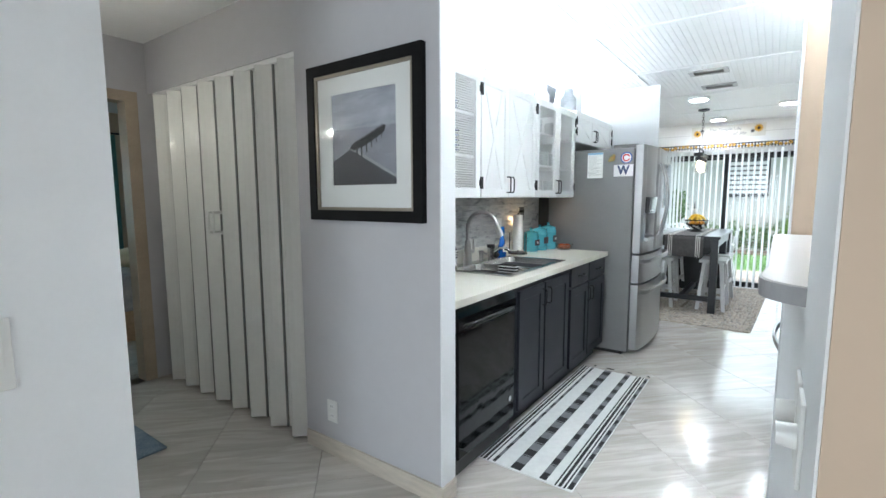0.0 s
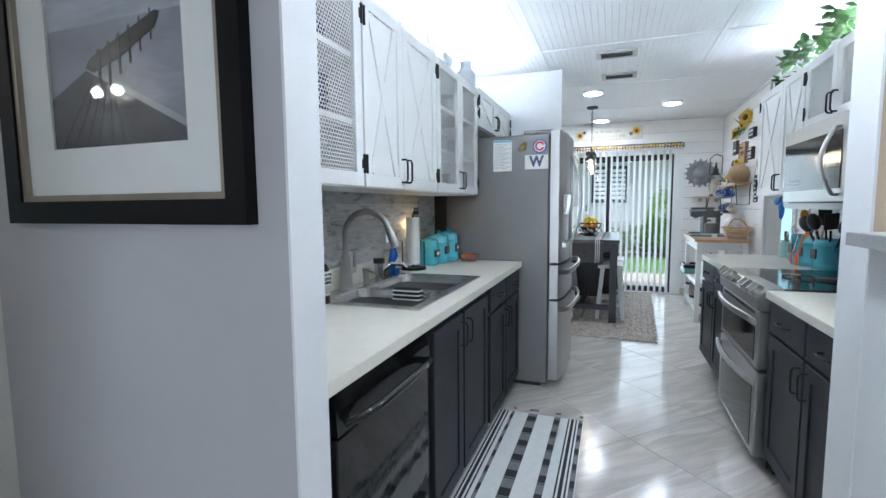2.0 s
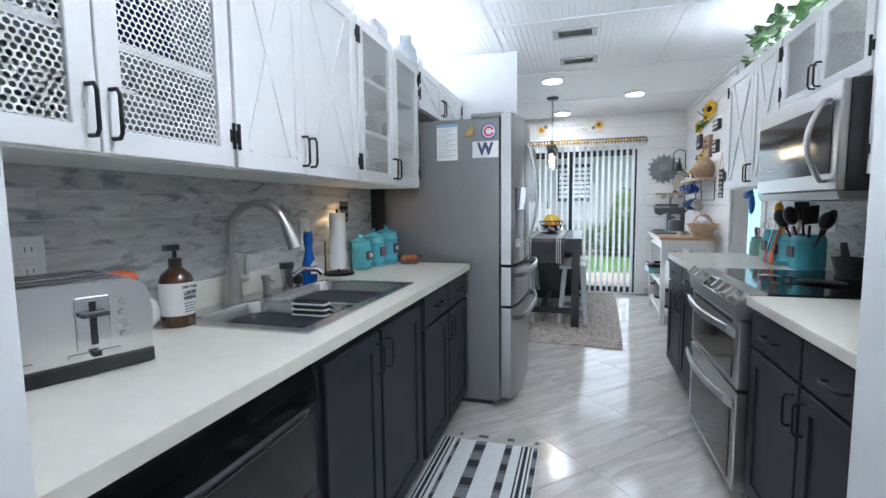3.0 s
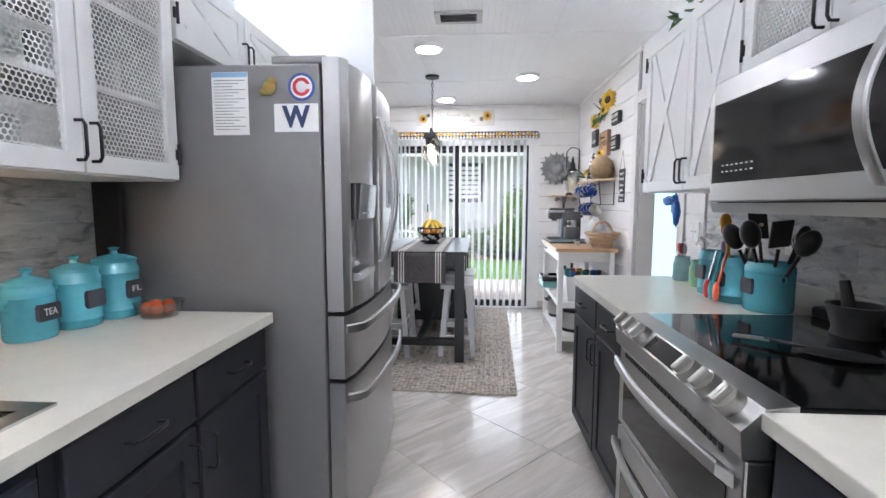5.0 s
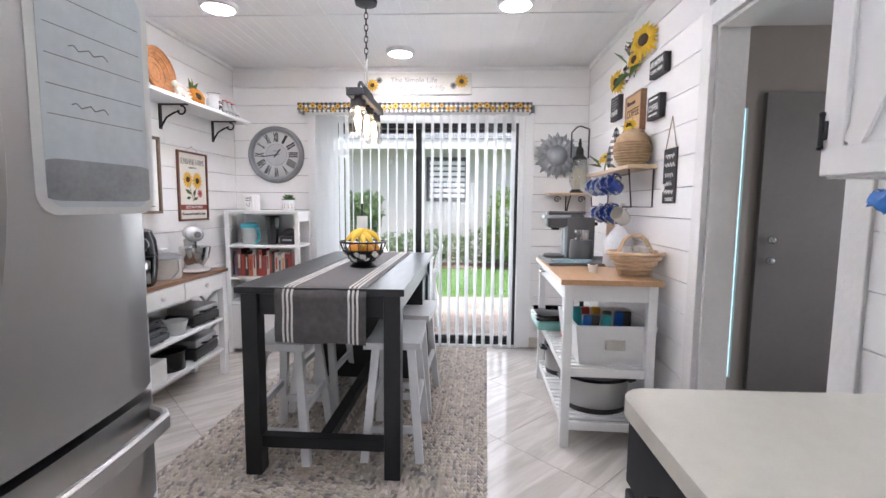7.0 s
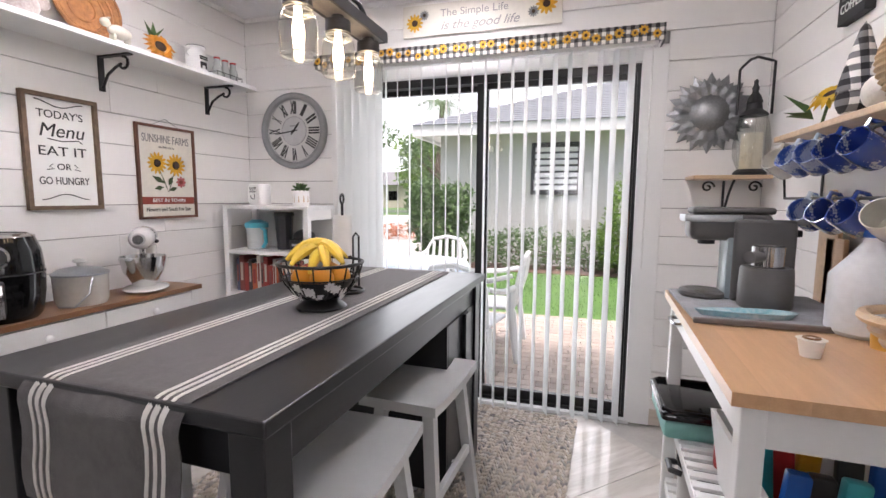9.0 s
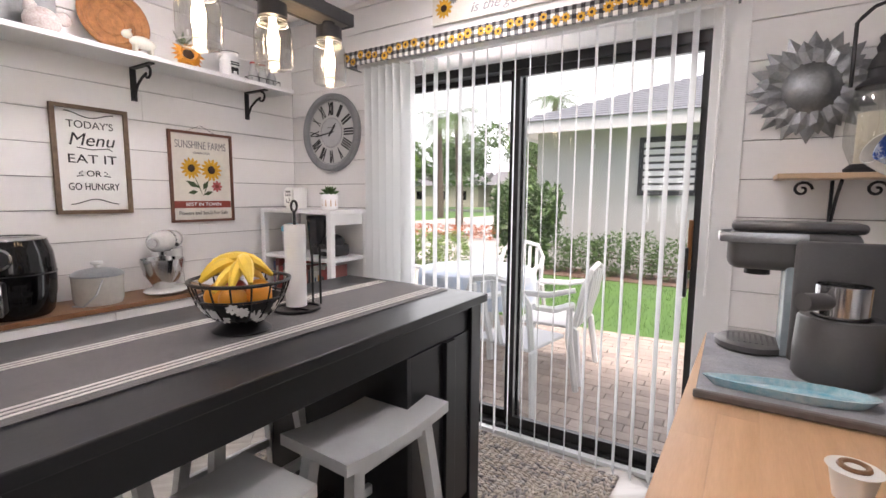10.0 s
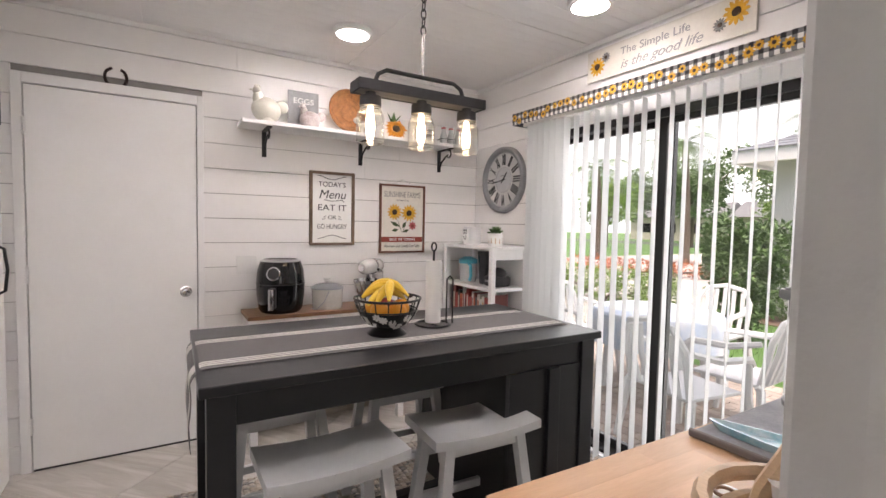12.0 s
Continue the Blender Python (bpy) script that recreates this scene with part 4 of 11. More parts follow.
# east side
KE, RF = 1.95, 1.265
base_cabinet(RF, -1, KE, 3.56, 4.43, [(3.6, 4.0), (4.015, 4.415)], [(3.6, 4.0), (4.015, 4.415)], "charcoal base cabinet with drawers beside the stove", top=0.845)
base_cabinet(RF, -1, KE, 5.205, 6.095, [(5.235, 5.645), (5.66, 6.08)], [(5.235, 5.645), (5.66, 6.08)], "charcoal base cabinet with drawers at the dining end", top=0.845)
w2 = thing("worktop", "cream laminate worktop beside the stove", "worktop", (1.6, 4.0, 0.845), rz=None)
part("slab", box(B(), 1.23, KE, 3.556, 4.435, 0.8455, 0.882, 0.003), LAMINATE, w2)
part("upstand", box(B(), KE - 0.02, KE, 3.556, 4.435, 0.883, 0.97), LAMINATE, w2)
w3 = thing("worktop", "cream laminate worktop with a rounded end corner", "worktop", (1.6, 5.65, 0.845), rz=None)
out = [(1.235, 5.205), (1.95, 5.205), (1.95, 6.13)] + arc((1.3, 6.065), 0.065, 90, 180, 6, lambda u, v: (u, v))
part("slab", prism(B(), out, "z", 0.8455, 0.882), LAMINATE, w3)
part("upstand", box(B(), KE - 0.02, KE, 5.205, 6.13, 0.883, 0.97), LAMINATE, w3)

st = thing("stove", "stainless steel slide-in double oven range with black glass cooktop", "stove", (1.58, 4.82, 0), rz=None)
part("body", box(B(), 1.27, KE - 0.02, 4.44, 5.2, 0.03, 0.87), BLACKPLASTIC, st)
part("cooktop", box(B(), 1.3, KE - 0.02, 4.436, 5.204, 0.872, 0.89, 0.004), BLACKGLOSS, st)
part("rear_vent", box(B(), KE - 0.1, KE - 0.02, 4.44, 5.2, 0.89, 0.925, 0.008), BLACKPLASTIC, st)
bm = prism(B(), [(1.3, 0.892), (1.24, 0.885), (1.195, 0.84), (1.2, 0.785), (1.3, 0.785)], "y", 4.436, 5.204)
cp = part("control_panel", bm, STEELH, st)
tilt = Vector((-0.707, 0, 0.707))
for ky in (4.51, 4.6, 4.69, 5.0, 5.075, 5.15):
    c = Vector((1.218, ky, 0.862))
    bm = cyl(B(), c, c + tilt * 0.026, 0.033, 0.029, 22)
    k = part("knob", bm, mat("satin_knob", (0.42, 0.41, 0.38), 0.32, 0.9) if ky == 4.51 else bpy.data.materials["satin_knob"], cp, smooth=True)
    part("knob_grip", obox(B(), c + tilt * 0.034, (0.05, 0.017, 0.02), Matrix.Rotation(radians(-45), 3, "Y"), 0.004), bpy.data.materials["satin_knob"], k)
part("display", obox(B(), Vector((1.2175, 4.845, 0.8625)), (0.052, 0.2, 0.004), Matrix.Rotation(radians(-45), 3, "Y")), BLACKGLOSS, cp)
for z0, z1, hz in ((0.5, 0.775, 0.735), (0.075, 0.485, 0.445)):
    d = part("oven_door", box(B(), 1.212, 1.268, 4.445, 5.195, z0, z1, 0.006), STEELH, st)
    part("oven_window", box(B(), 1.2085, 1.2125, 4.5, 5.14, z0 + 0.03, z1 - 0.085), BLACKGLOSS, d)
    pts = [(1.212, 4.48, hz - 0.02)] + [(1.185 - 0.028 * math.sin(math.pi * i / 12), 4.49 + 0.66 * i / 12, hz) for i in range(13)] + [(1.212, 5.16, hz - 0.02)]
    part("handle", strap(B(), pts, (0, 0, 1), 0.034, 0.015), STEELH, d, "curved steel bar handle", smooth=True)
bm = B()
for i in range(26):
    box(bm, 1.209, 1.2125, 4.52 + i * 0.024, 4.537 + i * 0.024, 0.752, 0.768)
part("vent_slot", bm, BLACKPLASTIC, st)
part("kick_plate", box(B(), 1.3, 1.32, 4.45, 5.19, 0.0, 0.07), BLACKPLASTIC, st)

mw = thing("microwave", "stainless steel over-the-range microwave with dark glass door", "microwave", (1.73, 4.82, 1.3), rz=None)
part("body", box(B(), 1.53, KE - 0.005, 4.446, 5.222, 1.275, 1.675), BLACKPLASTIC, mw)
dd = part("door", box(B(), 1.5, 1.53, 4.448, 5.222, 1.28, 1.675, 0.006), STEELH, mw)
part("door_glass", box(B(), 1.4965, 1.5005, 4.5, 5.203, 1.342, 1.6), BLACKGLOSS, dd)
for i in range(2):
    for j in range(7):
        part("keypad_mark", box(B(), 1.4955, 1.4966, 5.13 - j * 0.026, 5.142 - j * 0.026, 1.375 + i * 0.02, 1.379 + i * 0.02), PAPER, dd)
pts = [(1.505, 4.53, 1.315)] + [(1.482 - 0.048 * math.sin(math.pi * i / 12), 4.53, 1.315 + 0.3 * i / 12) for i in range(13)] + [(1.505, 4.53, 1.615)]
part("handle", strap(B(), pts, (0, 1, 0), 0.034, 0.013), STEEL, dd, "curved steel bar handle", smooth=True)
part("vent_hood", prism(B(), [(1.502, 1.276), (1.515, 1.245), (KE - 0.005, 1.237), (KE - 0.005, 1.272), (1.53, 1.276)], "y", 4.448, 5.22), STEELH, mw)
for y0, y1, sp, z0, stl, lb in ((3.556, 4.44, 4.0, 1.33, "brace", "white wall cabinet with diagonal braced barn doors by the stove"), (4.446, 5.222, 4.83, 1.69, "mesh", "white shallow cabinet with wire mesh doors above the microwave"),
                                (5.226, 6.08, 5.61, 1.33, "brace", "white wall cabinet with diagonal braced barn doors at the dining end")):
    upper_cabinet(1.6, -1, KE, y0, y1, z0, 2.07, sp, stl, lb)

# runner mat with stripes and buffalo checks
rn = thing("runner_mat", "white cotton runner mat with black stripes and grey checks", "rug", (0.17, 3.9, 0), rz=None)
part("mat_body", box(B(), -0.075, 0.432, 3.1, 4.71, 0.0, 0.008, 0.003), mat("white_woven_cotton", (0.72, 0.72, 0.7), 0.85, var=0.06, scale=30, bump=0.3, bscale=300), rn)
BK, GY = mat("black_woven_cotton", (0.015, 0.015, 0.016), 0.85, bump=0.3, bscale=300), mat("grey_woven_cotton", (0.2, 0.2, 0.21), 0.85, var=0.15, bump=0.3, bscale=300)
for x0, x1 in ((-0.062, -0.054), (-0.045, -0.03), (-0.02, -0.012), (0.345, 0.353), (0.362, 0.378), (0.388, 0.396)):
    part("stripe", box(B(), x0, x1, 3.102, 4.708, 0.0065, 0.0088), BK, rn)
for x0, x1 in ((0.11, 0.165), (0.265, 0.3), (0.405, 0.428), (0.008, 0.026)):
    y = 3.11
    while y < 4.69:
        part("check", box(B(), x0, x1, y, min(y + 0.06, 4.7), 0.0065, 0.0088), BK, rn)
        part("check", box(B(), x0, x1, y + 0.06, min(y + 0.15, 4.705), 0.0065, 0.0086), GY, rn)
        for q in (0.075, 0.09):
            part("stripe", box(B(), x0, x1, y + q + 0.06, y + q + 0.066, 0.007, 0.009), BK, rn)
        y += 0.15

# lights on the ceiling; the first two, over the kitchen, are added to brighten it
for lx, ly in ((0.62, 3.35), (1.0, 3.2), (0.35, 7.12), (1.18, 7.95), (0.39, 8.8), (-0.58, 7.95)):
    cl = thing("ceiling_light", "round flush white LED ceiling light, switched on (kitchen pair added)", "ceiling light", (lx, ly, CZ), "round ceiling lights", rz=None)
    part("trim_ring", lathe(B(), [(0.088, CZ - 0.03), (0.105, CZ - 0.026), (0.11, CZ), (0.08, CZ)], (lx, ly, 0), 32), TRIM, cl, smooth=True)
    part("diffuser", lathe(B(), [(0, CZ - 0.036), (0.06, CZ - 0.034), (0.088, CZ - 0.028), (0.088, CZ - 0.02), (0, CZ - 0.02)], (lx, ly, 0), 32), LED if ly > 5 else LED_ADDED, cl, smooth=True)
for vx, vy in ((0.565, 5.93), (0.59, 6.59)):
    vt = thing("ceiling_vent", "white louvred air vent in the ceiling", "vent", (vx, vy, CZ), "ceiling vents", rz=None)
    bm = B()
    for a in ((-0.15, 0.15, -0.09, -0.06), (-0.15, 0.15, 0.06, 0.09), (-0.15, -0.115, -0.06, 0.06), (0.115, 0.15, -0.06, 0.06)):
        box(bm, vx + a[0], vx + a[1], vy + a[2], vy + a[3], CZ - 0.012, CZ - 0.001)
    part("frame", bm, mat("dusty_vent_paint", (0.5, 0.5, 0.49), 0.5) if vy < 6 else bpy.data.materials["dusty_vent_paint"], vt)
    part("backing", box(B(), vx - 0.115, vx + 0.115, vy - 0.06, vy + 0.06, CZ - 0.004, CZ - 0.001), mat("vent_shadow", (0.08, 0.08, 0.08), 0.8) if vy < 6 else bpy.data.materials["vent_shadow"], vt)
    for i in range(5):
        part("slat", obox(B(), Vector((vx, vy - 0.045 + i * 0.0225, CZ - 0.009)), (0.23, 0.014, 0.002), Matrix.Rotation(radians(40), 3, "X")), NICKEL, vt)
# light strips along the cabinet tops
for x, y0, y1, zs in ((-0.5, 2.95, 5.05, 2.076), (-0.5, 5.4, 5.8, 2.101), (1.78, 3.65, 6.0, 2.071)):
    ls = thing("light_strip", "white LED light strip lying on top of the wall cabinets", "light strip", (x, (y0 + y1) / 2, zs), rz=None)
    part("channel", box(B(), x - 0.015, x + 0.015, y0, y1, zs, zs + 0.01), TRIM, ls)
    part("diffuser", box(B(), x - 0.012, x + 0.012, y0, y1, zs + 0.01, zs + 0.016), glow("led_strip", (0.95, 0.98, 1), 110) if y0 < 3 else bpy.data.materials["led_strip"], ls)


# ---- dining room ----
# braided jute rug: oval-ended bands of plaited strands
JUTE = mat("braided_jute", (0.42, 0.36, 0.29), 0.95, var=0.3, scale=26, col2=(0.2, 0.17, 0.14), bump=0.9, bscale=90)
rg = thing("braided_rug", "braided jute rug in grey and beige under the table", "rug", (0.28, 7.87, 0), rz=-2.6)
part("backing", box(B(), -0.76, 0.76, -1.29, 1.29, 0.0, 0.007), JUTE, rg)


def plaits():
    rng, vs, fs = random.Random(4), [], []

    def bead(x, y, dx, dy, w, h):
        n, l = len(vs), 0.034
        a = 0.35 if (int((x * dy + y * dx) * 40) % 2) else -0.35
        ux, uy = dx * math.cos(a) - dy * math.sin(a), dx * math.sin(a) + dy * math.cos(a)
        px, py = -uy, ux
        for k in range(6):
            t = math.pi * 2 * k / 6
            vs.append((x + ux * l * 0.62 * math.cos(t) + px * w * 0.5 * math.sin(t), y + uy * l * 0.62 * math.cos(t) + py * w * 0.5 * math.sin(t), 0.007))
        for k in range(6):
            t = math.pi * 2 * k / 6
            vs.append((x + ux * l * 0.36 * math.cos(t) + px * w * 0.3 * math.sin(t), y + uy * l * 0.36 * math.cos(t) + py * w * 0.3 * math.sin(t), 0.007 + h))
        for k in range(6):
            fs.append((n + k, n + (k + 1) % 6, n + 6 + (k + 1) % 6, n + 6 + k))
        fs.append(tuple(n + 6 + k for k in range(6)))

    hx, hy, w = 0.755, 1.285, 0.03
    while hx > 0.02:
        for sx, sy, ex, ey in ((-hx, -hy, hx, -hy), (hx, -hy, hx, hy), (hx, hy, -hx, hy), (-hx, hy, -hx, -hy)):
            L = math.hypot(ex - sx, ey - sy)
            dx, dy = (ex - sx) / L, (ey - sy) / L
            t = 0.0
            while t < L:
                for off in (-0.008, 0.008):
                    bead(sx + dx * t - dy * off + rng.uniform(-0.002, 0.002), sy + dy * t + dx * off, dx, dy, 0.018, rng.uniform(0.006, 0.011))
                t += 0.03
        hx -= w
        hy -= w
    me = bpy.data.meshes.new("braid")
    me.from_pydata(vs, [], fs)
    me.materials.append(BRAID)
    ob = new("braid", me)
    ob.parent = rg
    tagged(ob, kind="stuff")


BRAID = mat("jute_strand", (0.5, 0.44, 0.37), 0.95, var=0.1, scale=40, bump=0.5, bscale=200)
nt = BRAID.node_tree
gi, rp = nt.nodes.new("ShaderNodeNewGeometry"), nt.nodes.new("ShaderNodeValToRGB")
cr = rp.color_ramp
cr.elements[0].color, cr.elements[1].color = (0.5, 0.45, 0.38, 1), (0.62, 0.58, 0.52, 1)
cr.elements.new(0.3).color = (0.42, 0.36, 0.3, 1)
cr.elements.new(0.55).color = (0.56, 0.5, 0.43, 1)
cr.elements.new(0.8).color = (0.2, 0.19, 0.19, 1)
nt.links.new(gi.outputs["Random Per Island"], rp.inputs["Fac"])
nt.links.new(rp.outputs["Color"], nt.nodes["Principled BSDF"].inputs["Base Color"])
plaits()

# counter-height table
TX0, TX1, TY0, TY1 = -0.095, 0.665, 7.1, 8.645
tb = thing("dining_table", "charcoal counter-height dining table with a storage end", "table", (0.285, 7.87, 0), rz=None)
part("tabletop", box(B(), TX0, TX1, TY0, TY1, 0.875, 0.907, 0.004), TABLEDARK, tb)
for x in (TX0 + 0.02, TX1 - 0.095):
    for y in (TY0 + 0.02, TY1 - 0.095):
        bm = B()
        box(bm, x, x + 0.075, y, y + 0.075, 0.02, 0.875, 0.003)
        part("leg", bm, TABLEDARK, tb)
for a in ((TX0 + 0.095, TX1 - 0.095, TY0 + 0.035, TY0 + 0.06), (TX0 + 0.035, TX0 + 0.06, TY0 + 0.095, TY1 - 0.095), (TX1 - 0.06, TX1 - 0.035, TY0 + 0.095, TY1 - 0.095), (TX0 + 0.095, TX1 - 0.095, TY1 - 0.06, TY1 - 0.035)):
    part("apron", box(B(), *a, 0.775, 0.8745, 0.003), TABLEDARK, tb)
part("stretcher", box(B(), TX0 + 0.095, TX1 - 0.095, TY0 + 0.03, TY0 + 0.085, 0.15, 0.205, 0.003), TABLEDARK, tb)
part("stretcher", box(B(), 0.258, 0.312, TY0 + 0.085, 8.14, 0.15, 0.205, 0.003), TABLEDARK, tb)
cb = part("storage_end", box(B(), TX0 + 0.03, TX1 - 0.03, 8.15, 8.17, 0.1, 0.775, 0.002), TABLEDARK, tb)
part("side_panel", box(B(), TX1 - 0.05, TX1 - 0.03, 8.17, 8.55, 0.1, 0.775, 0.002), TABLEDARK, tb)
part("side_panel", box(B(), TX0 + 0.03, TX0 + 0.05, 8.17, 8.55, 0.1, 0.775, 0.002), TABLEDARK, tb)
part("side_stile", box(B(), TX1 - 0.03, TX1 - 0.012, 8.36, 8.42, 0.1, 0.775, 0.002), TABLEDARK, tb)
part("bottom_shelf", box(B(), TX0 + 0.05, TX1 - 0.05, 8.17, 8.6, 0.1, 0.12), TABLEDARK, tb)
tb.matrix_basis = pose(0.275, 7.87, 0, 0, 0, -0.76)

# table runner hanging over the near end
RUN = mat("charcoal_runner_cloth", (0.095, 0.087, 0.086), 0.9, var=0.25, scale=40, bump=0.35, bscale=400, sheen=0.2)
CREAM = mat("cream_stripe_cloth", (0.68, 0.66, 0.62), 0.9, bump=0.3, bscale=400)
rc = thing("table_runner", "charcoal cloth runner with cream triple stripes on the table", "table runner", (0.3, 7.8, 0.907), rz=None)


def draped(x0, x1, lift, drop=0.2):
    """A strip of cloth over the table's length, hanging at its near end."""
    bm, prof = B(), []
    for i in range(12):
        prof.append((8.6 - (8.6 - 7.13) * i / 11, 0.9085 + lift))
    for k in range(1, 7):
        a = radians(90 * k / 6)
        prof.append((7.13 - (0.045 + lift) * math.sin(a), 0.9085 + lift - 0.045 * (1 - math.cos(a))))
    for k in range(1, 6):
        prof.append((7.085 - lift + 0.004 * math.sin(k * 1.3), 0.8635 - drop * k / 5))
    n = 5
    rows = [[bm.verts.new((x0 + (x1 - x0) * j / n, y, z + (0.0 if z > 0.9 else 0.004 * math.sin(j * 2 + z * 30)))) for j in range(n + 1)] for y, z in prof]
    for a, b in zip(rows, rows[1:]):
        for j in range(n):
            bm.faces.new((a[j], a[j + 1], b[j + 1], b[j]))
    r = bmesh.ops.extrude_face_region(bm, geom=bm.faces[:])
    for v in r["geom"]:
        if isinstance(v, bmesh.types.BMVert):
            v.co.z += 0.002 if v.co.z > 0.9 else 0.0
            v.co.y -= 0.0 if v.co.z > 0.9 else 0.002
    return bm


part("cloth", draped(0.095, 0.5, 0), RUN, rc, smooth=True)
for xs in (0.13, 0.149, 0.168, 0.42, 0.439, 0.458):
    part("stripe", draped(xs, xs + 0.0085, 0.0014), CREAM, rc, smooth=True)
rc.matrix_basis = pose(0.29, 7.8, 0.907, 0, 0, -0.76)


# stools
def stool():
    th = thing("stool", "pale grey painted wooden saddle seat stool", "stool", (0, 0, 0), "stools at the table", rz=0)
    bm, n = B(), 8
    lo, hi = [], []
    for i in range(n + 1):
        y = -0.225 + 0.45 * i / n
        d = 0.016 * (y / 0.225) ** 2
        for lst, z in ((hi, 0.592 + d), (lo, 0.562 + d * 0.8)):
            lst.append([bm.verts.new((x, y, z)) for x in (-0.135, -0.1, 0.1, 0.135)])
    for g, flip in ((hi, False), (lo, True)):
        for a, b in zip(g, g[1:]):
            for j in range(3):
                bm.faces.new((a[j], a[j + 1], b[j + 1], b[j]))
    for a, b, c, d in zip(hi, hi[1:], lo, lo[1:]):
        bm.faces.new((a[0], b[0], d[0], c[0]))
        bm.faces.new((a[3], b[3], d[3], c[3]))
    for k in (0, n):
        for j in range(3):
            bm.faces.new((hi[k][j], hi[k][j + 1], lo[k][j + 1], lo[k][j]))
    bmesh.ops.bevel(bm, geom=[e for e in bm.edges if len(e.link_faces) == 2 and e.calc_face_angle(0) > 1.0], offset=0.005, segments=2, affect="EDGES")
    part("seat", bm, STOOLGREY, th, smooth=True)
    for sx in (-1, 1):
        for sy in (-1, 1):
            bm = B()
            t, b = Vector((sx * 0.085, sy * 0.15, 0.572)), Vector((sx * 0.135, sy * 0.215, 0.014))
            vs = []
            for c in (b, t):
                vs.append([bm.verts.new(c + Vector((u * 0.019, v * 0.019, 0))) for u, v in ((-1, -1), (1, -1), (1, 1), (-1, 1))])
            for k in range(4):
                l = (k + 1) % 4
                bm.faces.new((vs[0][k], vs[0][l], vs[1][l], vs[1][k]))
            bm.faces.new(vs[0][::-1])
            bm.faces.new(vs[1])
            part("leg", bm, STOOLGREY, th)
    for sy in (-1, 1):
        part("stretcher", box(B(), -0.105, 0.105, sy * 0.195 - 0.011, sy * 0.195 + 0.011, 0.15, 0.185, 0.003), STOOLGREY, th)
    for sx in (-1, 1):
        part("stretcher", box(B(), sx * 0.116 - 0.011, sx * 0.116 + 0.011, -0.175, 0.175, 0.25, 0.285, 0.003), STOOLGREY, th)
        part("seat_rail", box(B(), sx * 0.085 - 0.009, sx * 0.085 + 0.009, -0.14, 0.14, 0.515, 0.566, 0.003), STOOLGREY, th)
    return th


s0 = stool()
s0.matrix_basis = pose(0.56, 7.48, 0.012, 0, 0, 1)
for x, y, rz in ((0.575, 8.03, -3), (0.02, 7.42, 2), (0.02, 7.98, -2)):
    copy_thing(s0, pose(x, y, 0.012, 0, 0, rz))

# pendant with three jar shades
IRON = mat("weathered_iron", (0.05, 0.05, 0.052), 0.55, 0.6, var=0.2, scale=12)
PX = 0.31
CLKW = mat("grey_washed_wood", (0.22, 0.2, 0.18), 0.7, var=0.2, scale=10, stretch=(6, 1, 6))
pd = thing("pendant_lamp", "dark metal island pendant with three glowing jar shades on a chain", "pendant lamp", (PX, 7.93, 1.66), rz=None)
part("canopy", lathe(B(), [(0, CZ - 0.03), (0.02, CZ - 0.03), (0.062, CZ - 0.02), (0.066, CZ), (0, CZ)], (PX, 7.93, 0), 28), IRON, pd, smooth=True)
for i in range(9):
    z = CZ - 0.05 - i * 0.033
    bm = B()
    tube(bm, [(PX + (0.011 * math.cos(a) if i % 2 else 0), 7.93 + (0 if i % 2 else 0.011 * math.cos(a)), z + 0.021 * math.sin(a)) for a in [math.pi * 2 * k / 10 for k in range(10)]], 0.0028, 6, closed=True)
    part("chain_link", bm, IRON, pd, smooth=True)
part("rod", cyl(B(), (PX, 7.93, 1.95), (PX, 7.93, CZ - 0.33), 0.0065, seg=10), NICKEL, pd, smooth=True)
part("rail", box(B(), PX - 0.05, PX - 0.04, 7.64, 8.215, 1.852, 1.892, 0.002), IRON, pd)
part("rail", box(B(), PX + 0.04, PX + 0.05, 7.64, 8.215, 1.852, 1.892, 0.002), IRON, pd)
part("rail_end", box(B(), PX - 0.04, PX + 0.04, 7.64, 7.65, 1.852, 1.892, 0.002), IRON, pd)
part("rail_end", box(B(), PX - 0.04, PX + 0.04, 8.205, 8.215, 1.852, 1.892, 0.002), IRON, pd)
part("bottom_board", box(B(), PX - 0.04, PX + 0.04, 7.65, 8.205, 1.855, 1.868), CLKW, pd)
part("hanger_bow", tube(B(), [(PX, 7.71, 1.868), (PX, 7.735, 1.93), (PX, 7.77, 1.95), (PX, 8.08, 1.95), (PX, 8.115, 1.93), (PX, 8.14, 1.868)], 0.0085, 10), IRON, pd, smooth=True)
DULLGLASS = mat("pale_glass_ridge", (0.55, 0.56, 0.54), 0.15, var=0.03)
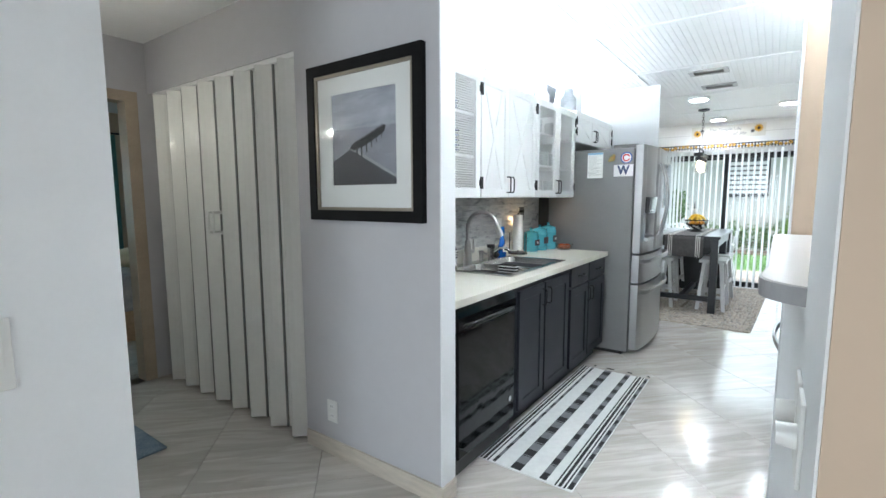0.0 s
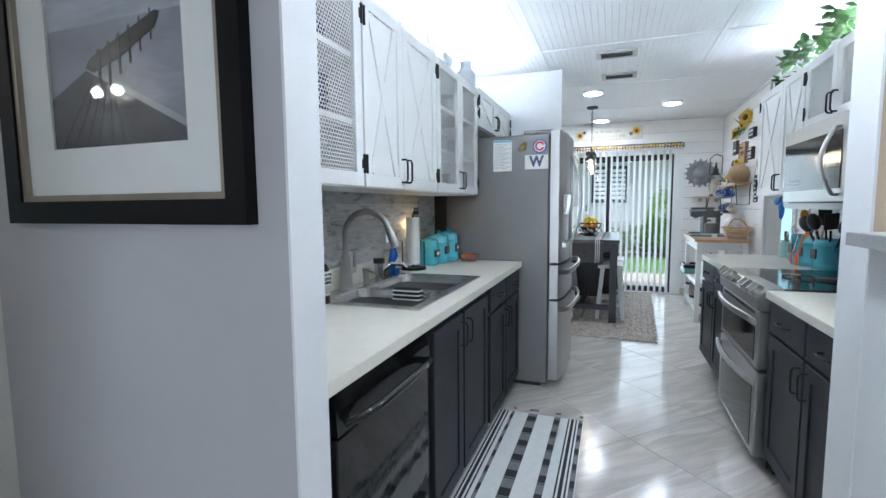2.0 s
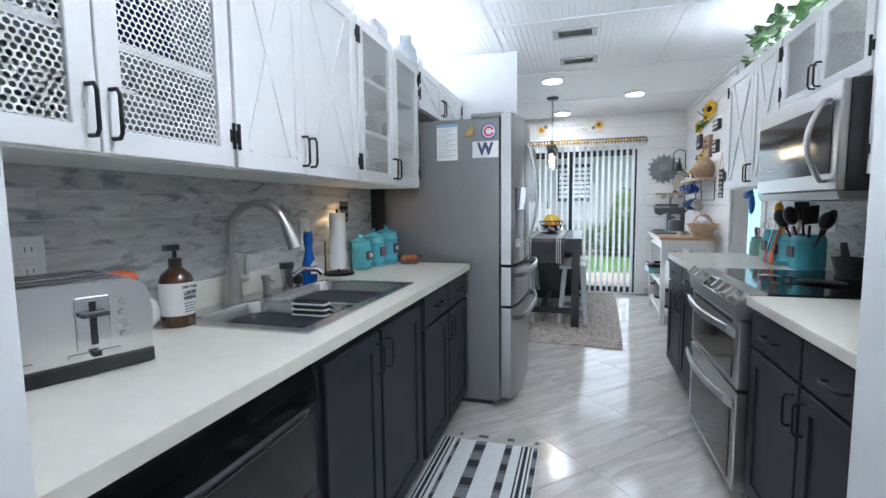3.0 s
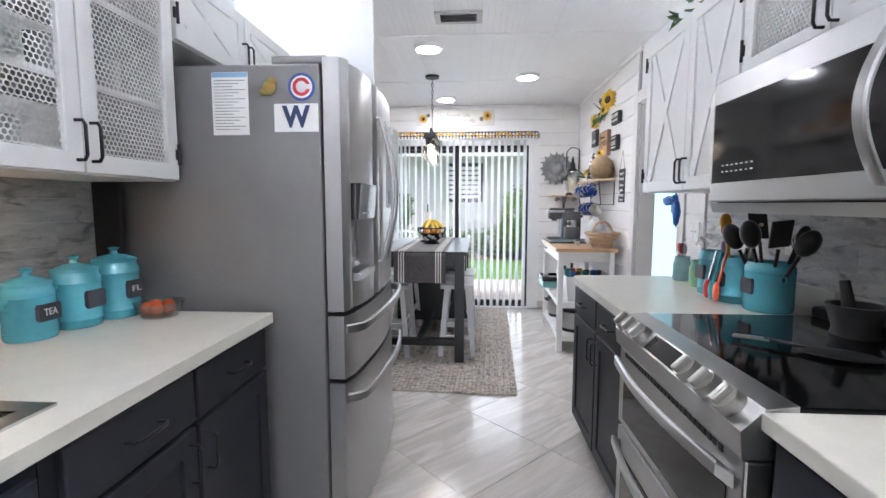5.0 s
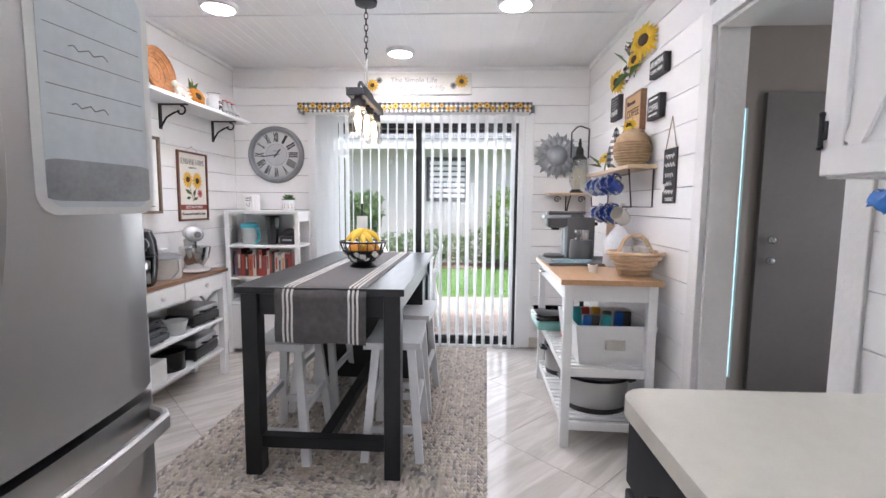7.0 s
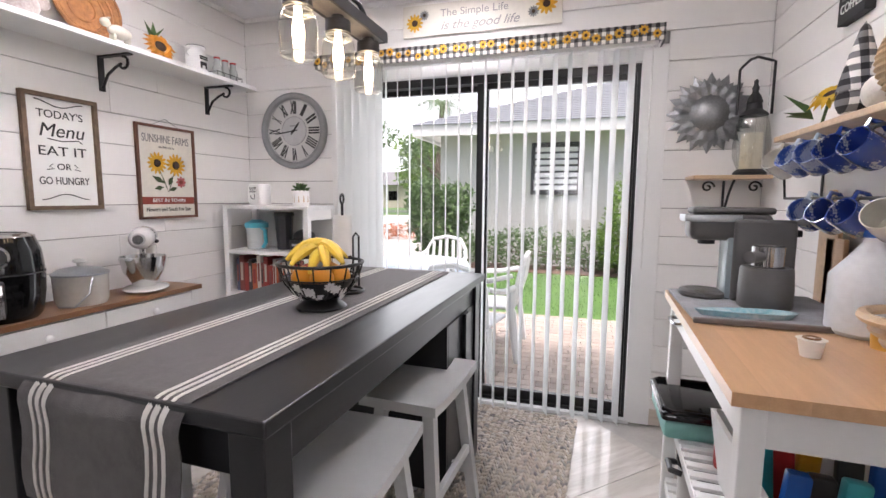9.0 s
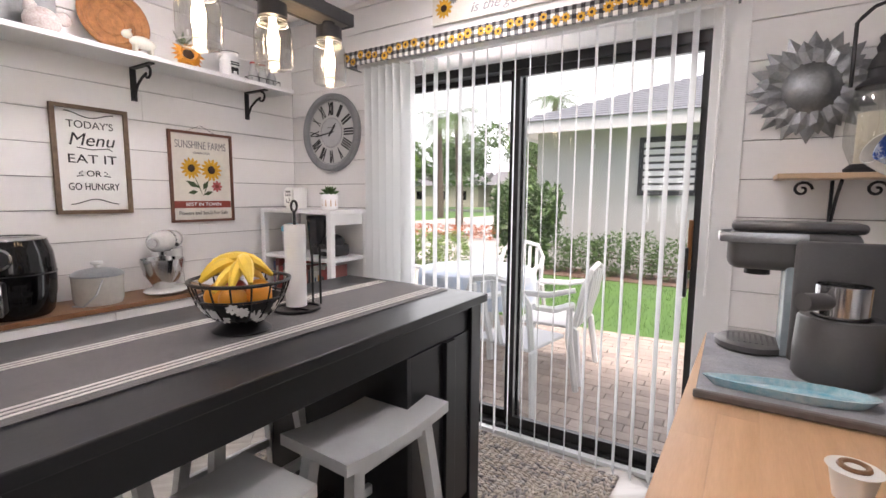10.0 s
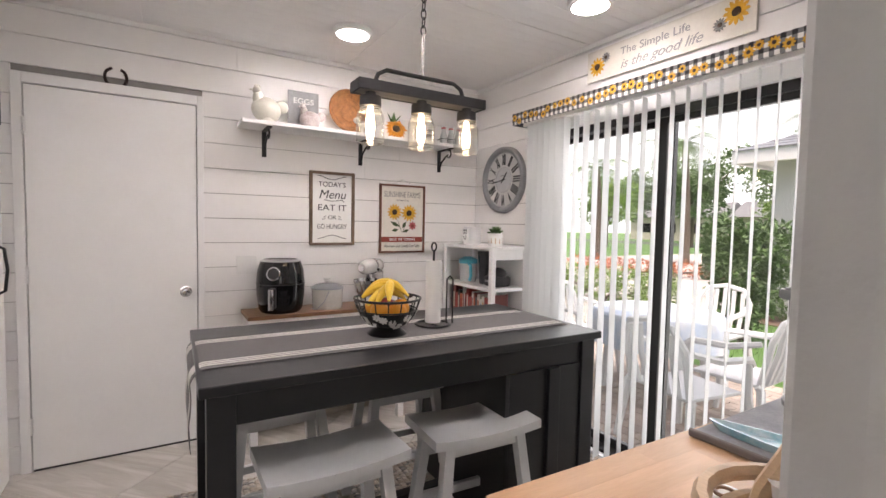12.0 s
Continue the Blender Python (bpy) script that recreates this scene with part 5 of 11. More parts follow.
for jy in (7.705, 7.927, 8.148):
    lid = part("socket_cap", lathe(B(), [(0, 1.858), (0.02, 1.858), (0.021, 1.842), (0.041, 1.838), (0.042, 1.8), (0, 1.8)], (PX, jy, 0), 24), IRON, pd, smooth=True)
    j = part("jar", lathe(B(), [(0.036, 1.8), (0.037, 1.79), (0.05, 1.775), (0.054, 1.755), (0.054, 1.675), (0.048, 1.66), (0.0, 1.658)], (PX, jy, 0), 28), JARGLASS, pd, smooth=True)
    j.visible_shadow = False
    for rz0, rr in ((1.792, 0.0385), (1.783, 0.0425), (1.668, 0.0525)):
        part("glass_ridge", tube(B(), [(PX + rr * math.cos(2 * math.pi * k / 24), jy + rr * math.sin(2 * math.pi * k / 24), rz0) for k in range(24)], 0.0016, 5, closed=True), DULLGLASS, j, smooth=True)
    part("bulb", lathe(B(), [(0, 1.688), (0.008, 1.69), (0.015, 1.702), (0.0175, 1.725), (0.016, 1.748), (0.011, 1.772), (0.01, 1.8), (0, 1.8)], (PX, jy, 0), 18), BULB, pd, smooth=True)

# valance, blinds
vl = thing("valance", "black and white checked valance with sunflowers", "valance", (0.46, 9.13, 2.045), rz=None)
CHECK = mat("buffalo_check_cloth", (0.75, 0.74, 0.7), 0.85, bump=0.2, bscale=300)
nt = CHECK.node_tree
tcn, spx = nt.nodes.new("ShaderNodeTexCoord"), nt.nodes.new("ShaderNodeSeparateXYZ")
nt.links.new(tcn.outputs["Object"], spx.inputs["Vector"])
bands = []
for ax in ("X", "Z"):
    sc1, fr1, st1 = (nt.nodes.new("ShaderNodeMath") for _ in range(3))
    sc1.operation, fr1.operation, st1.operation = "MULTIPLY", "FRACT", "GREATER_THAN"
    sc1.inputs[1].default_value, st1.inputs[1].default_value = 26.0, 0.5
    nt.links.new(spx.outputs[ax], sc1.inputs[0])
    nt.links.new(sc1.outputs[0], fr1.inputs[0])
    nt.links.new(fr1.outputs[0], st1.inputs[0])
    bands.append(st1)
sum1, crg = nt.nodes.new("ShaderNodeMath"), nt.nodes.new("ShaderNodeValToRGB")
sum1.operation, sum1.inputs[2].default_value = "MULTIPLY_ADD", 0.0
sum1.inputs[1].default_value = 0.5
half1 = nt.nodes.new("ShaderNodeMath")
half1.operation, half1.inputs[1].default_value = "MULTIPLY", 0.5
nt.links.new(bands[1].outputs[0], half1.inputs[0])
nt.links.new(bands[0].outputs[0], sum1.inputs[0])
nt.links.new(half1.outputs[0], sum1.inputs[2])
crg.color_ramp.interpolation = "CONSTANT"
crg.color_ramp.elements[0].color, crg.color_ramp.elements[1].color = (0.74, 0.73, 0.7, 1), (0.012, 0.012, 0.014, 1)
crg.color_ramp.elements[1].position = 0.75
crg.color_ramp.elements.new(0.3).color = (0.16, 0.16, 0.165, 1)
nt.links.new(sum1.outputs[0], crg.inputs["Fac"])
nt.links.new(crg.outputs["Color"], nt.nodes["Principled BSDF"].inputs["Base Color"])
part("board", box(B(), -0.53, 1.45, 9.085, 9.1, 2.045, 2.125, 0.003), CHECK, vl)
for rx0 in (-0.53, 1.438):
    part("return", box(B(), rx0, rx0 + 0.012, 9.1, 9.228, 2.045, 2.125), CHECK, vl)


def flower(bm_p, bm_c, c, r, right, up, petals=10, depth=0.002):
    """A flat sunflower head: petals into bm_p, centre into bm_c."""
    c, R, U = Vector(c), Vector(right), Vector(up)
    N = R.cross(U)
    pts = []
    for k in range(petals):
        for q, rad in ((-0.5, 0.62), (-0.26, 0.86), (0, 1.0), (0.26, 0.86)):
            a = 2 * math.pi * (k + q) / petals
            pts.append(c + (R * math.cos(a) + U * math.sin(a)) * r * rad)
    lo, hi = [bm_p.verts.new(p) for p in pts], [bm_p.verts.new(p + N * depth) for p in pts]
    mid = bm_p.verts.new(c + N * depth)
    for i in range(len(pts)):
        j = (i + 1) % len(pts)
        bm_p.faces.new((mid, hi[i], hi[j]))
        bm_p.faces.new((hi[i], lo[i], lo[j], hi[j]))
    cyl(bm_c, c, c + N * (depth * 2 + r * 0.06), r * 0.36, r * 0.3, 12)


GOLD = mat("golden_yellow_cloth", (0.75, 0.4, 0.03), 0.8, var=0.2, scale=30)
rng = random.Random(12)
for i in range(36):
    bp, bc = B(), B()
    x = -0.5 + i * 0.0545 + rng.uniform(-0.01, 0.01)
    z = 2.085 + rng.uniform(-0.02, 0.02)
    flower(bp, bc, (x, 9.0845, z), rng.uniform(0.019, 0.026), (1, 0, 0), (0, 0, 1), 9, 0.0012)
    f = part("printed_sunflower", bp, GOLD, vl)
    part("flower_centre", bc, DARKBROWN, f)

bl = thing("vertical_blind", "white vertical blind slats turned open across the patio door", "blinds", (0.46, 9.15, 0.02), rz=None)
part("head_rail", box(B(), -0.46, 1.42, 9.125, 9.165, 2.03, 2.06, 0.003), PLASTICWHITE, bl)


def slat(x, ang, w=0.086):
    bm, n = B(), 4
    ca, sa = math.cos(radians(ang)), math.sin(radians(ang))
    rows = []
    for k in range(n + 1):
        u = -w / 2 + w * k / n
        v = 0.004 * (1 - (2 * u / w) ** 2)
        px, py = x + u * ca - v * sa, 9.145 + u * sa + v * ca
        rows.append((bm.verts.new((px, py, 0.025)), bm.verts.new((px, py, 2.03))))
    for a, b in zip(rows, rows[1:]):
        bm.faces.new((a[0], b[0], b[1], a[1]))
    r = bmesh.ops.extrude_face_region(bm, geom=bm.faces[:])
    for v in r["geom"]:
        if isinstance(v, bmesh.types.BMVert):
            v.co += Vector((-sa, ca, 0)) * 0.0012
    return bm


x = -0.37
for i in range(6):
    part("slat", slat(x, 62 + 4 * i), VINYL, bl, smooth=True)
    x += 0.05
rng = random.Random(8)
while x < 1.38:
    part("slat", slat(x, 110 + rng.uniform(-3, 3)), VINYL, bl, smooth=True)
    x += 0.0765
part("wand", cyl(B(), (1.4, 9.12, 0.9), (1.4, 9.12, 2.03), 0.004, seg=8), PLASTICWHITE, bl)


# wall shelf with iron brackets
SHF = thing("wall_shelf", "long white shelf on black scroll iron brackets", "shelf", (-1.05, 8.22, 1.92), rz=None)
part("board", box(B(), -1.156, -0.925, 7.41, 9.05, 1.93, 1.953, 0.003), CABWHITE, SHF)
for by in (7.57, 8.22, 8.87):
    bm = B()
    box(bm, -1.156, -1.148, by - 0.014, by + 0.014, 1.765, 1.93, 0.001)
    box(bm, -1.148, -0.96, by - 0.014, by + 0.014, 1.922, 1.9298, 0.001)
    br = part("bracket", bm, BLACKMETAL, SHF)
    pts = [(-1.148, by, 1.78), (-1.11, by, 1.84), (-1.06, by, 1.87), (-1.02, by, 1.885)] + [(-1.005 + 0.028 * math.cos(radians(a)), by, 1.89 + 0.028 * math.sin(radians(a))) for a in range(-150, 130, 35)]
    part("scroll", tube(B(), pts, 0.0065, 8), BLACKMETAL, br, smooth=True)


# framed signs
def sign_board(name, label, at, w, h, frame_m, fw=0.018, field=PAPER, depth=0.022, group=""):
    """A framed board on the west wall: its own x reads along +y of the room."""
    th = thing(name, label, "sign", at, group, rz=90)
    bm = B()
    q = ((-w / 2, -h / 2), (w / 2, -h / 2), (w / 2, h / 2), (-w / 2, h / 2))
    i = ((-w / 2 + fw, -h / 2 + fw), (w / 2 - fw, -h / 2 + fw), (w / 2 - fw, h / 2 - fw), (-w / 2 + fw, h / 2 - fw))
    vo = [[bm.verts.new((a, y, b)) for a, b in q] for y in (0, -depth)]
    vi = [[bm.verts.new((a, y, b)) for a, b in i] for y in (0, -depth)]
    for k in range(4):
        l = (k + 1) % 4
        bm.faces.new((vo[0][k], vo[0][l], vo[1][l], vo[1][k]))
        bm.faces.new((vi[0][k], vi[0][l], vi[1][l], vi[1][k]))
        for s in (0, 1):
            bm.faces.new((vo[s][k], vo[s][l], vi[s][l], vi[s][k]))
    part("frame", bm, frame_m, th)
    part("face", box(B(), -w / 2 + fw * 0.8, w / 2 - fw * 0.8, -0.006, -0.001, -h / 2 + fw * 0.8, h / 2 - fw * 0.8), field, th)
    return th


FRONT = facing((0, -0.0075, 0), (1, 0, 0), (0, 0, 1))


def put(u, v, d=0.0):
    return Matrix.Translation((u, -0.0075 - d, v)) @ FRONT.to_3x3().to_4x4()


sg = sign_board("menu_sign", "white wooden menu sign in a brown frame with black lettering", (-1.155, 8.016, 1.45), 0.315, 0.505, FRAMEWOOD)
words("lettering", "TODAY'S", 0.034, put(0, 0.165), INK, sg, width=0.19)
words("lettering", "Menu", 0.06, put(0.0, 0.095), INK, sg, shear=0.25, width=0.19)
words("lettering", "EAT IT", 0.042, put(0, 0.005), INK, sg, width=0.2)
words("lettering", "OR", 0.028, put(0, -0.062), INK, sg, width=0.06)
words("lettering", "GO HUNGRY", 0.034, put(0, -0.125), INK, sg, width=0.21)
for z, s in ((0.212, 1), (-0.195, -1)):
    part("flourish", tube(B(), [(-0.1 + 0.2 * i / 16, -0.007, z + s * 0.012 * math.cos(i * math.pi / 8)) for i in range(17)], 0.0022, 6), INK, sg)
for s in (-1, 1):
    part("flourish", tube(B(), [(s * 0.045, -0.007, -0.05), (s * 0.06, -0.007, -0.06), (s * 0.042, -0.007, -0.07), (s * 0.07, -0.007, -0.075)], 0.002, 6), INK, sg)
part("flourish", tube(B(), [(-0.06, -0.007, 0.06), (0.0, -0.007, 0.052), (0.07, -0.007, 0.062), (0.085, -0.007, 0.05)], 0.0022, 6), INK, sg)

REDWOOD = mat("red_brown_frame", (0.17, 0.06, 0.03), 0.5, var=0.25, scale=8, bump=0.1)
REDBAND = mat("red_band", (0.3, 0.05, 0.03), 0.7, var=0.2)
AGED = mat("aged_cream_paper", (0.72, 0.69, 0.62), 0.75, var=0.08, scale=5)
sf = sign_board("sunflower_sign", "sunflower seed sign in a red-brown frame, hung by a wire", (-1.155, 8.557, 1.392), 0.375, 0.51, REDWOOD, 0.014, AGED, 0.016)
words("lettering", "SUNSHINE FARMS", 0.044, put(0, 0.18), GREYINK, sf, width=0.3)
words("lettering", "GROWN LOCAL", 0.012, put(0, 0.138), GREYINK, sf, width=0.1)
part("band", box(B(), -0.17, 0.17, -0.0085, -0.006, -0.175, -0.135), REDBAND, sf)
words("lettering", "BEST IN TOWN", 0.02, put(0, -0.155, 0.002), PAPER, sf, width=0.21)
words("lettering", "Flowers and Seeds For Sale", 0.022, put(0, -0.205), INK, sf, width=0.29)
for fx, fz, r in ((-0.065, 0.05, 0.062), (0.055, 0.045, 0.066)):
    bp, bc = B(), B()
    flower(bp, bc, (fx, -0.0065, fz), r, (1, 0, 0), (0, 0, 1), 14, 0.0012)
    ff = part("sunflower", bp, GOLD, sf)
    part("flower_centre", bc, DARKBROWN, ff)
bp, bc = B(), B()
flower(bp, bc, (0.085, -0.0068, -0.05), 0.034, (1, 0, 0), (0, 0, 1), 8, 0.0012)
part("red_flower", bp, mat("dusty_red", (0.45, 0.1, 0.1), 0.7), sf)
part("flower_centre", bc, REDBAND, sf)
DKLEAF = mat("printed_leaf", (0.05, 0.085, 0.03), 0.7, var=0.2)
for (ax, az), (bx, bz), w in (((0, -0.11), (-0.05, 0.01), 0.006), ((0, -0.11), (0.04, 0.0), 0.006), ((-0.02, -0.06), (-0.1, -0.02), 0.03), ((0.0, -0.07), (0.03, -0.02), 0.03), ((-0.03, -0.08), (-0.09, -0.09), 0.026), ((0.0, -0.1), (0.06, -0.08), 0.024)):
    d = Vector((bx - ax, 0, bz - az))
    n = Vector((-d.z, 0, d.x)).normalized() * w * 0.5
    p = [Vector((ax, 0, az)), Vector((ax, 0, az)) + d * 0.5 + n, Vector((bx, 0, bz)), Vector((ax, 0, az)) + d * 0.5 - n]
    part("leaf", prism(B(), [(v.x, v.z) for v in p], "y", -0.0078, -0.006), DKLEAF, sf)
part("hanging_wire", tube(B(), [(-0.085, -0.006, 0.255), (0, -0.006, 0.295), (0.085, -0.006, 0.255)], 0.0012, 6), BLACKMETAL, sf)

# long sign over the patio door
PALEINK = mat("pale_grey_ink", (0.3, 0.3, 0.3), 0.7)
ls = thing("simple_life_sign", "long white wooden sign with sunflowers and grey lettering", "sign", (0.48, 9.228, 2.305), rz=0)
part("board", box(B(), -0.465, 0.465, -0.018, 0, -0.09, 0.09, 0.003), AGED, ls)
mt = lambda u, v: Matrix.Translation((u, -0.0188, v)) @ FRONT.to_3x3().to_4x4()
words("lettering", "The Simple Life", 0.042, mt(-0.03, 0.03), PALEINK, ls, width=0.4)
words("lettering", "is the good life", 0.05, mt(0.0, -0.04), PALEINK, ls, shear=0.35, width=0.46)
for fx, fz, r in ((-0.39, -0.01, 0.055), (-0.33, 0.03, 0.03), (0.38, 0.02, 0.06), (0.31, -0.015, 0.032)):
    bp, bc = B(), B()
    flower(bp, bc, (fx, -0.0185, fz), r, (1, 0, 0), (0, 0, 1), 12, 0.0012)
    ff = part("sunflower", bp, GOLD if r > 0.04 else GREYINK, ls)
    part("flower_centre", bc, DARKBROWN, ff)

# clock
ck2 = thing("wall_clock", "large round grey roman numeral wall clock", "clock", (-0.775, 9.228, 1.7), rz=0)
CLK = mat("galvanised_grey", (0.3, 0.31, 0.32), 0.45, 0.5, var=0.12, scale=10)
rx = Matrix.Rotation(radians(90), 3, "X")
part("rim", lathe(B(), [(0.205, 0.012), (0.215, 0.034), (0.232, 0.04), (0.246, 0.03), (0.25, 0.0), (0.205, 0.0)], (0, 0, 0), 48, rx), CLK, ck2, smooth=True)
part("face", lathe(B(), [(0, 0.01), (0.206, 0.01), (0.206, 0.0), (0, 0.0)], (0, 0, 0), 48, rx), mat("pale_clock_face", (0.55, 0.55, 0.54), 0.6, var=0.06), ck2)
part("inner_disc", lathe(B(), [(0, 0.015), (0.088, 0.015), (0.092, 0.01), (0, 0.01)], (0, 0, 0), 40, rx), mat("pale_clock_centre", (0.5, 0.51, 0.52), 0.5, var=0.1, scale=14), ck2, smooth=True)
for r0 in (0.094, 0.2):
    part("ring_line", tube(B(), [(r0 * math.cos(2 * math.pi * k / 48), -0.0115, r0 * math.sin(2 * math.pi * k / 48)) for k in range(48)], 0.0018, 5, closed=True), CLK, ck2, smooth=True)
part("maker_line", box(B(), -0.03, 0.03, -0.0165, -0.0148, 0.03, 0.036), GREYINK, ck2)
for k, num in enumerate(("XII", "I", "II", "III", "IIII", "V", "VI", "VII", "VIII", "IX", "X", "XI")):
    a = radians(90 - 30 * k)
    up = Vector((math.cos(a), 0, math.sin(a)))
    rt = Vector((math.sin(a), 0, -math.cos(a)))
    words("numeral", num, 0.078, facing(up * 0.148 + Vector((0, -0.0115, 0)), rt, up), INK, ck2, width=0.012 + 0.0105 * len(num), thick=0.002, bold=0.003)
for a, l, w in ((radians(90 - 40), 0.075, 0.009), (radians(90 - 262), 0.15, 0.006)):
    d = Vector((math.cos(a), 0, math.sin(a)))
    n = Vector((-d.z, 0, d.x)) * w / 2
    p = [-d * 0.03 + n, d * l * 0.7 + n * 1.4, d * l, d * l * 0.7 - n * 1.4, -d * 0.03 - n]
    part("hand_arrow", prism(B(), [(v.x, v.z) for v in p], "y", -0.02, -0.017), INK, ck2)
part("hub", cyl(B(), (0, -0.015, 0), (0, -0.023, 0), 0.008, seg=14), INK, ck2)


# console with slatted open shelves
cs = thing("console_table", "white console table with brown top, drawers and open shelves", "console table", (-1.0, 7.95, 0), rz=None)
CX0, CX1, CY0, CY1 = -1.15, -0.865, 7.44, 8.45
part("top", box(B(), CX0, CX1 + 0.015, CY0 - 0.012, CY1 + 0.012, 0.77, 0.793, 0.003), WALNUT, cs)
part("drawer_box", box(B(), CX0, CX1 - 0.008, CY0 + 0.04, CY1 - 0.04, 0.645, 0.77), CABWHITE, cs)
for a, b in ((CY0 + 0.05, 7.94), (7.95, CY1 - 0.05)):
    d = part("drawer", box(B(), CX1 - 0.009, CX1 + 0.003, a, b, 0.655, 0.762, 0.003), CABWHITE, cs)
    for ky in ((a + b) / 2,):
        part("knob", ball(B(), (CX1 + 0.018, ky, 0.71), 0.016), CABWHITE, d, smooth=True)
for y in (CY0, CY1 - 0.045):
    for x in (CX0, CX1 - 0.045):
        part("leg", box(B(), x, x + 0.045, y, y + 0.045, 0, 0.77, 0.003), CABWHITE, cs)
for z in (0.2, 0.43):
    part("shelf", box(B(), CX0 + 0.01, CX1 - 0.01, CY0 + 0.01, CY1 - 0.01, z - 0.02, z, 0.002), CABWHITE, cs)
for y in (CY0 + 0.015, CY1 - 0.03):
    for z0, z1 in ((0.2, 0.41), (0.43, 0.645)):
        for p, q in (((CX0 + 0.045, z0), (CX1 - 0.045, z1)), ((CX0 + 0.045, z1), (CX1 - 0.045, z0))):
            part("cross_brace", tube(B(), [(p[0], y + 0.008, p[1]), (q[0], y + 0.008, q[1])], 0.011, 4), CABWHITE, cs)

# corner bookshelf
bs = thing("bookshelf", "white corner bookshelf with books and gadgets", "bookshelf", (-0.79, 9.05, 0), rz=None)
BX0, BX1, BY0, BY1 = -1.1, -0.475, 8.9, 9.21
part("top", box(B(), BX0, BX1, BY0, BY1, 1.185, 1.208, 0.003), CABWHITE, bs)
for x in (BX0, BX1 - 0.035):
    for y in (BY0, BY1 - 0.035):
        part("post", box(B(), x, x + 0.035, y, y + 0.035, 0, 1.185, 0.002), CABWHITE, bs)
for z in (0.03, 0.42, 0.63, 0.9):
    part("shelf", box(B(), BX0 + 0.004, BX1 - 0.004, BY0 + 0.004, BY1 - 0.004, z, z + 0.022, 0.002), CABWHITE, bs)
part("drawer_front", box(B(), BX0 + 0.035, BX1 - 0.035, BY0, BY0 + 0.016, 0.06, 0.41, 0.003), CABWHITE, bs)
part("side_rail", box(B(), BX1 - 0.022, BX1 - 0.006, BY0 + 0.035, BY1 - 0.035, 1.12, 1.185), CABWHITE, bs)
part("back_panel", box(B(), BX0 + 0.035, BX1 - 0.035, BY1 - 0.012, BY1 - 0.004, 0.05, 1.185), CABWHITE, bs)
rng, x = random.Random(21), BX0 + 0.05
BOOKC = [(0.35, 0.05, 0.04), (0.06, 0.05, 0.05), (0.55, 0.5, 0.42), (0.5, 0.12, 0.05), (0.1, 0.14, 0.25), (0.6, 0.3, 0.08), (0.68, 0.66, 0.6), (0.25, 0.07, 0.06)]
BOOKM = [mat("book_cover", c, 0.55, var=0.1) for c in BOOKC]
while x < BX1 - 0.08:
    w, h = rng.uniform(0.018, 0.04), rng.uniform(0.17, 0.235)
    bk = thing("book", "upright hardback cookbook on the white bookshelf", "book", (x + w / 2, 9.0, 0.652), "cookbooks on the shelf", rz=None)
    m = rng.choice(BOOKM)
    part("cover", box(B(), x, x + w, 8.945, 9.11, 0.6525, 0.652 + h, 0.002), m, bk)
    part("pages", box(B(), x + 0.003, x + w - 0.003, 8.96, 9.112, 0.656, 0.652 + h + 0.0005), PAPER, bk)
    part("spine_label", box(B(), x + w * 0.25, x + w * 0.75, 8.9435, 8.9455, 0.652 + h * 0.3, 0.652 + h * 0.8), rng.choice(BOOKM), bk)
    x += w + 0.002

# coffee cart
ct = thing("coffee_cart", "white slatted kitchen cart with a butcher block top", "kitchen cart", (1.66, 8.03, 0), rz=None)
KX0, KX1, KY0, KY1 = 1.4, 1.885, 7.485, 8.51
STAVE = mat("butcher_block_stave", (0.58, 0.355, 0.2), 0.3, var=0.12, scale=3, stretch=(14, 1.2, 14), col2=(0.47, 0.28, 0.145), rand=0.07, bump=0.03)
sw = (KX1 - KX0 + 0.022) / 8
ctop = part("top", box(B(), KX0 - 0.011, KX1 + 0.009, KY0 - 0.011, KY1 + 0.011, 0.872, 0.893), BUTCHER, ct)
for k in range(8):
    xa = KX0 - 0.012 + sw * k
    ym0 = KY0 + (0.35 + 0.11 * ((k * 5) % 4))
    part("stave", box(B(), xa, xa + sw - 0.0001, KY0 - 0.012, ym0, 0.8722, 0.9), STAVE, ctop)
    part("stave", box(B(), xa, xa + sw - 0.0001, ym0 + 0.0001, KY1 + 0.012, 0.8722, 0.9), STAVE, ctop)
for x in (KX0 + 0.01, KX1 - 0.055):
    for y in (KY0 + 0.005, KY1 - 0.05):
        part("leg", box(B(), x, x + 0.045, y, y + 0.045, 0, 0.872, 0.003), CABWHITE, ct)
for y in (KY0 + 0.015, KY1 - 0.035):
    part("apron", box(B(), KX0 + 0.055, KX1 - 0.055, y, y + 0.02, 0.785, 0.872), CABWHITE, ct)
dr = part("drawer", box(B(), KX0 + 0.018, KX0 + 0.034, KY0 + 0.05, KY1 - 0.05, 0.785, 0.87, 0.002), CABWHITE, ct)
part("handle", pull(B(), (KX0 + 0.018, 8.3, 0.83), (0, 1, 0), 0.11, (-1, 0, 0), 0.03, 0.006), CHROME, dr, smooth=True)
part("apron", box(B(), KX1 - 0.034, KX1 - 0.018, KY0 + 0.05, KY1 - 0.05, 0.785, 0.872), CABWHITE, ct)
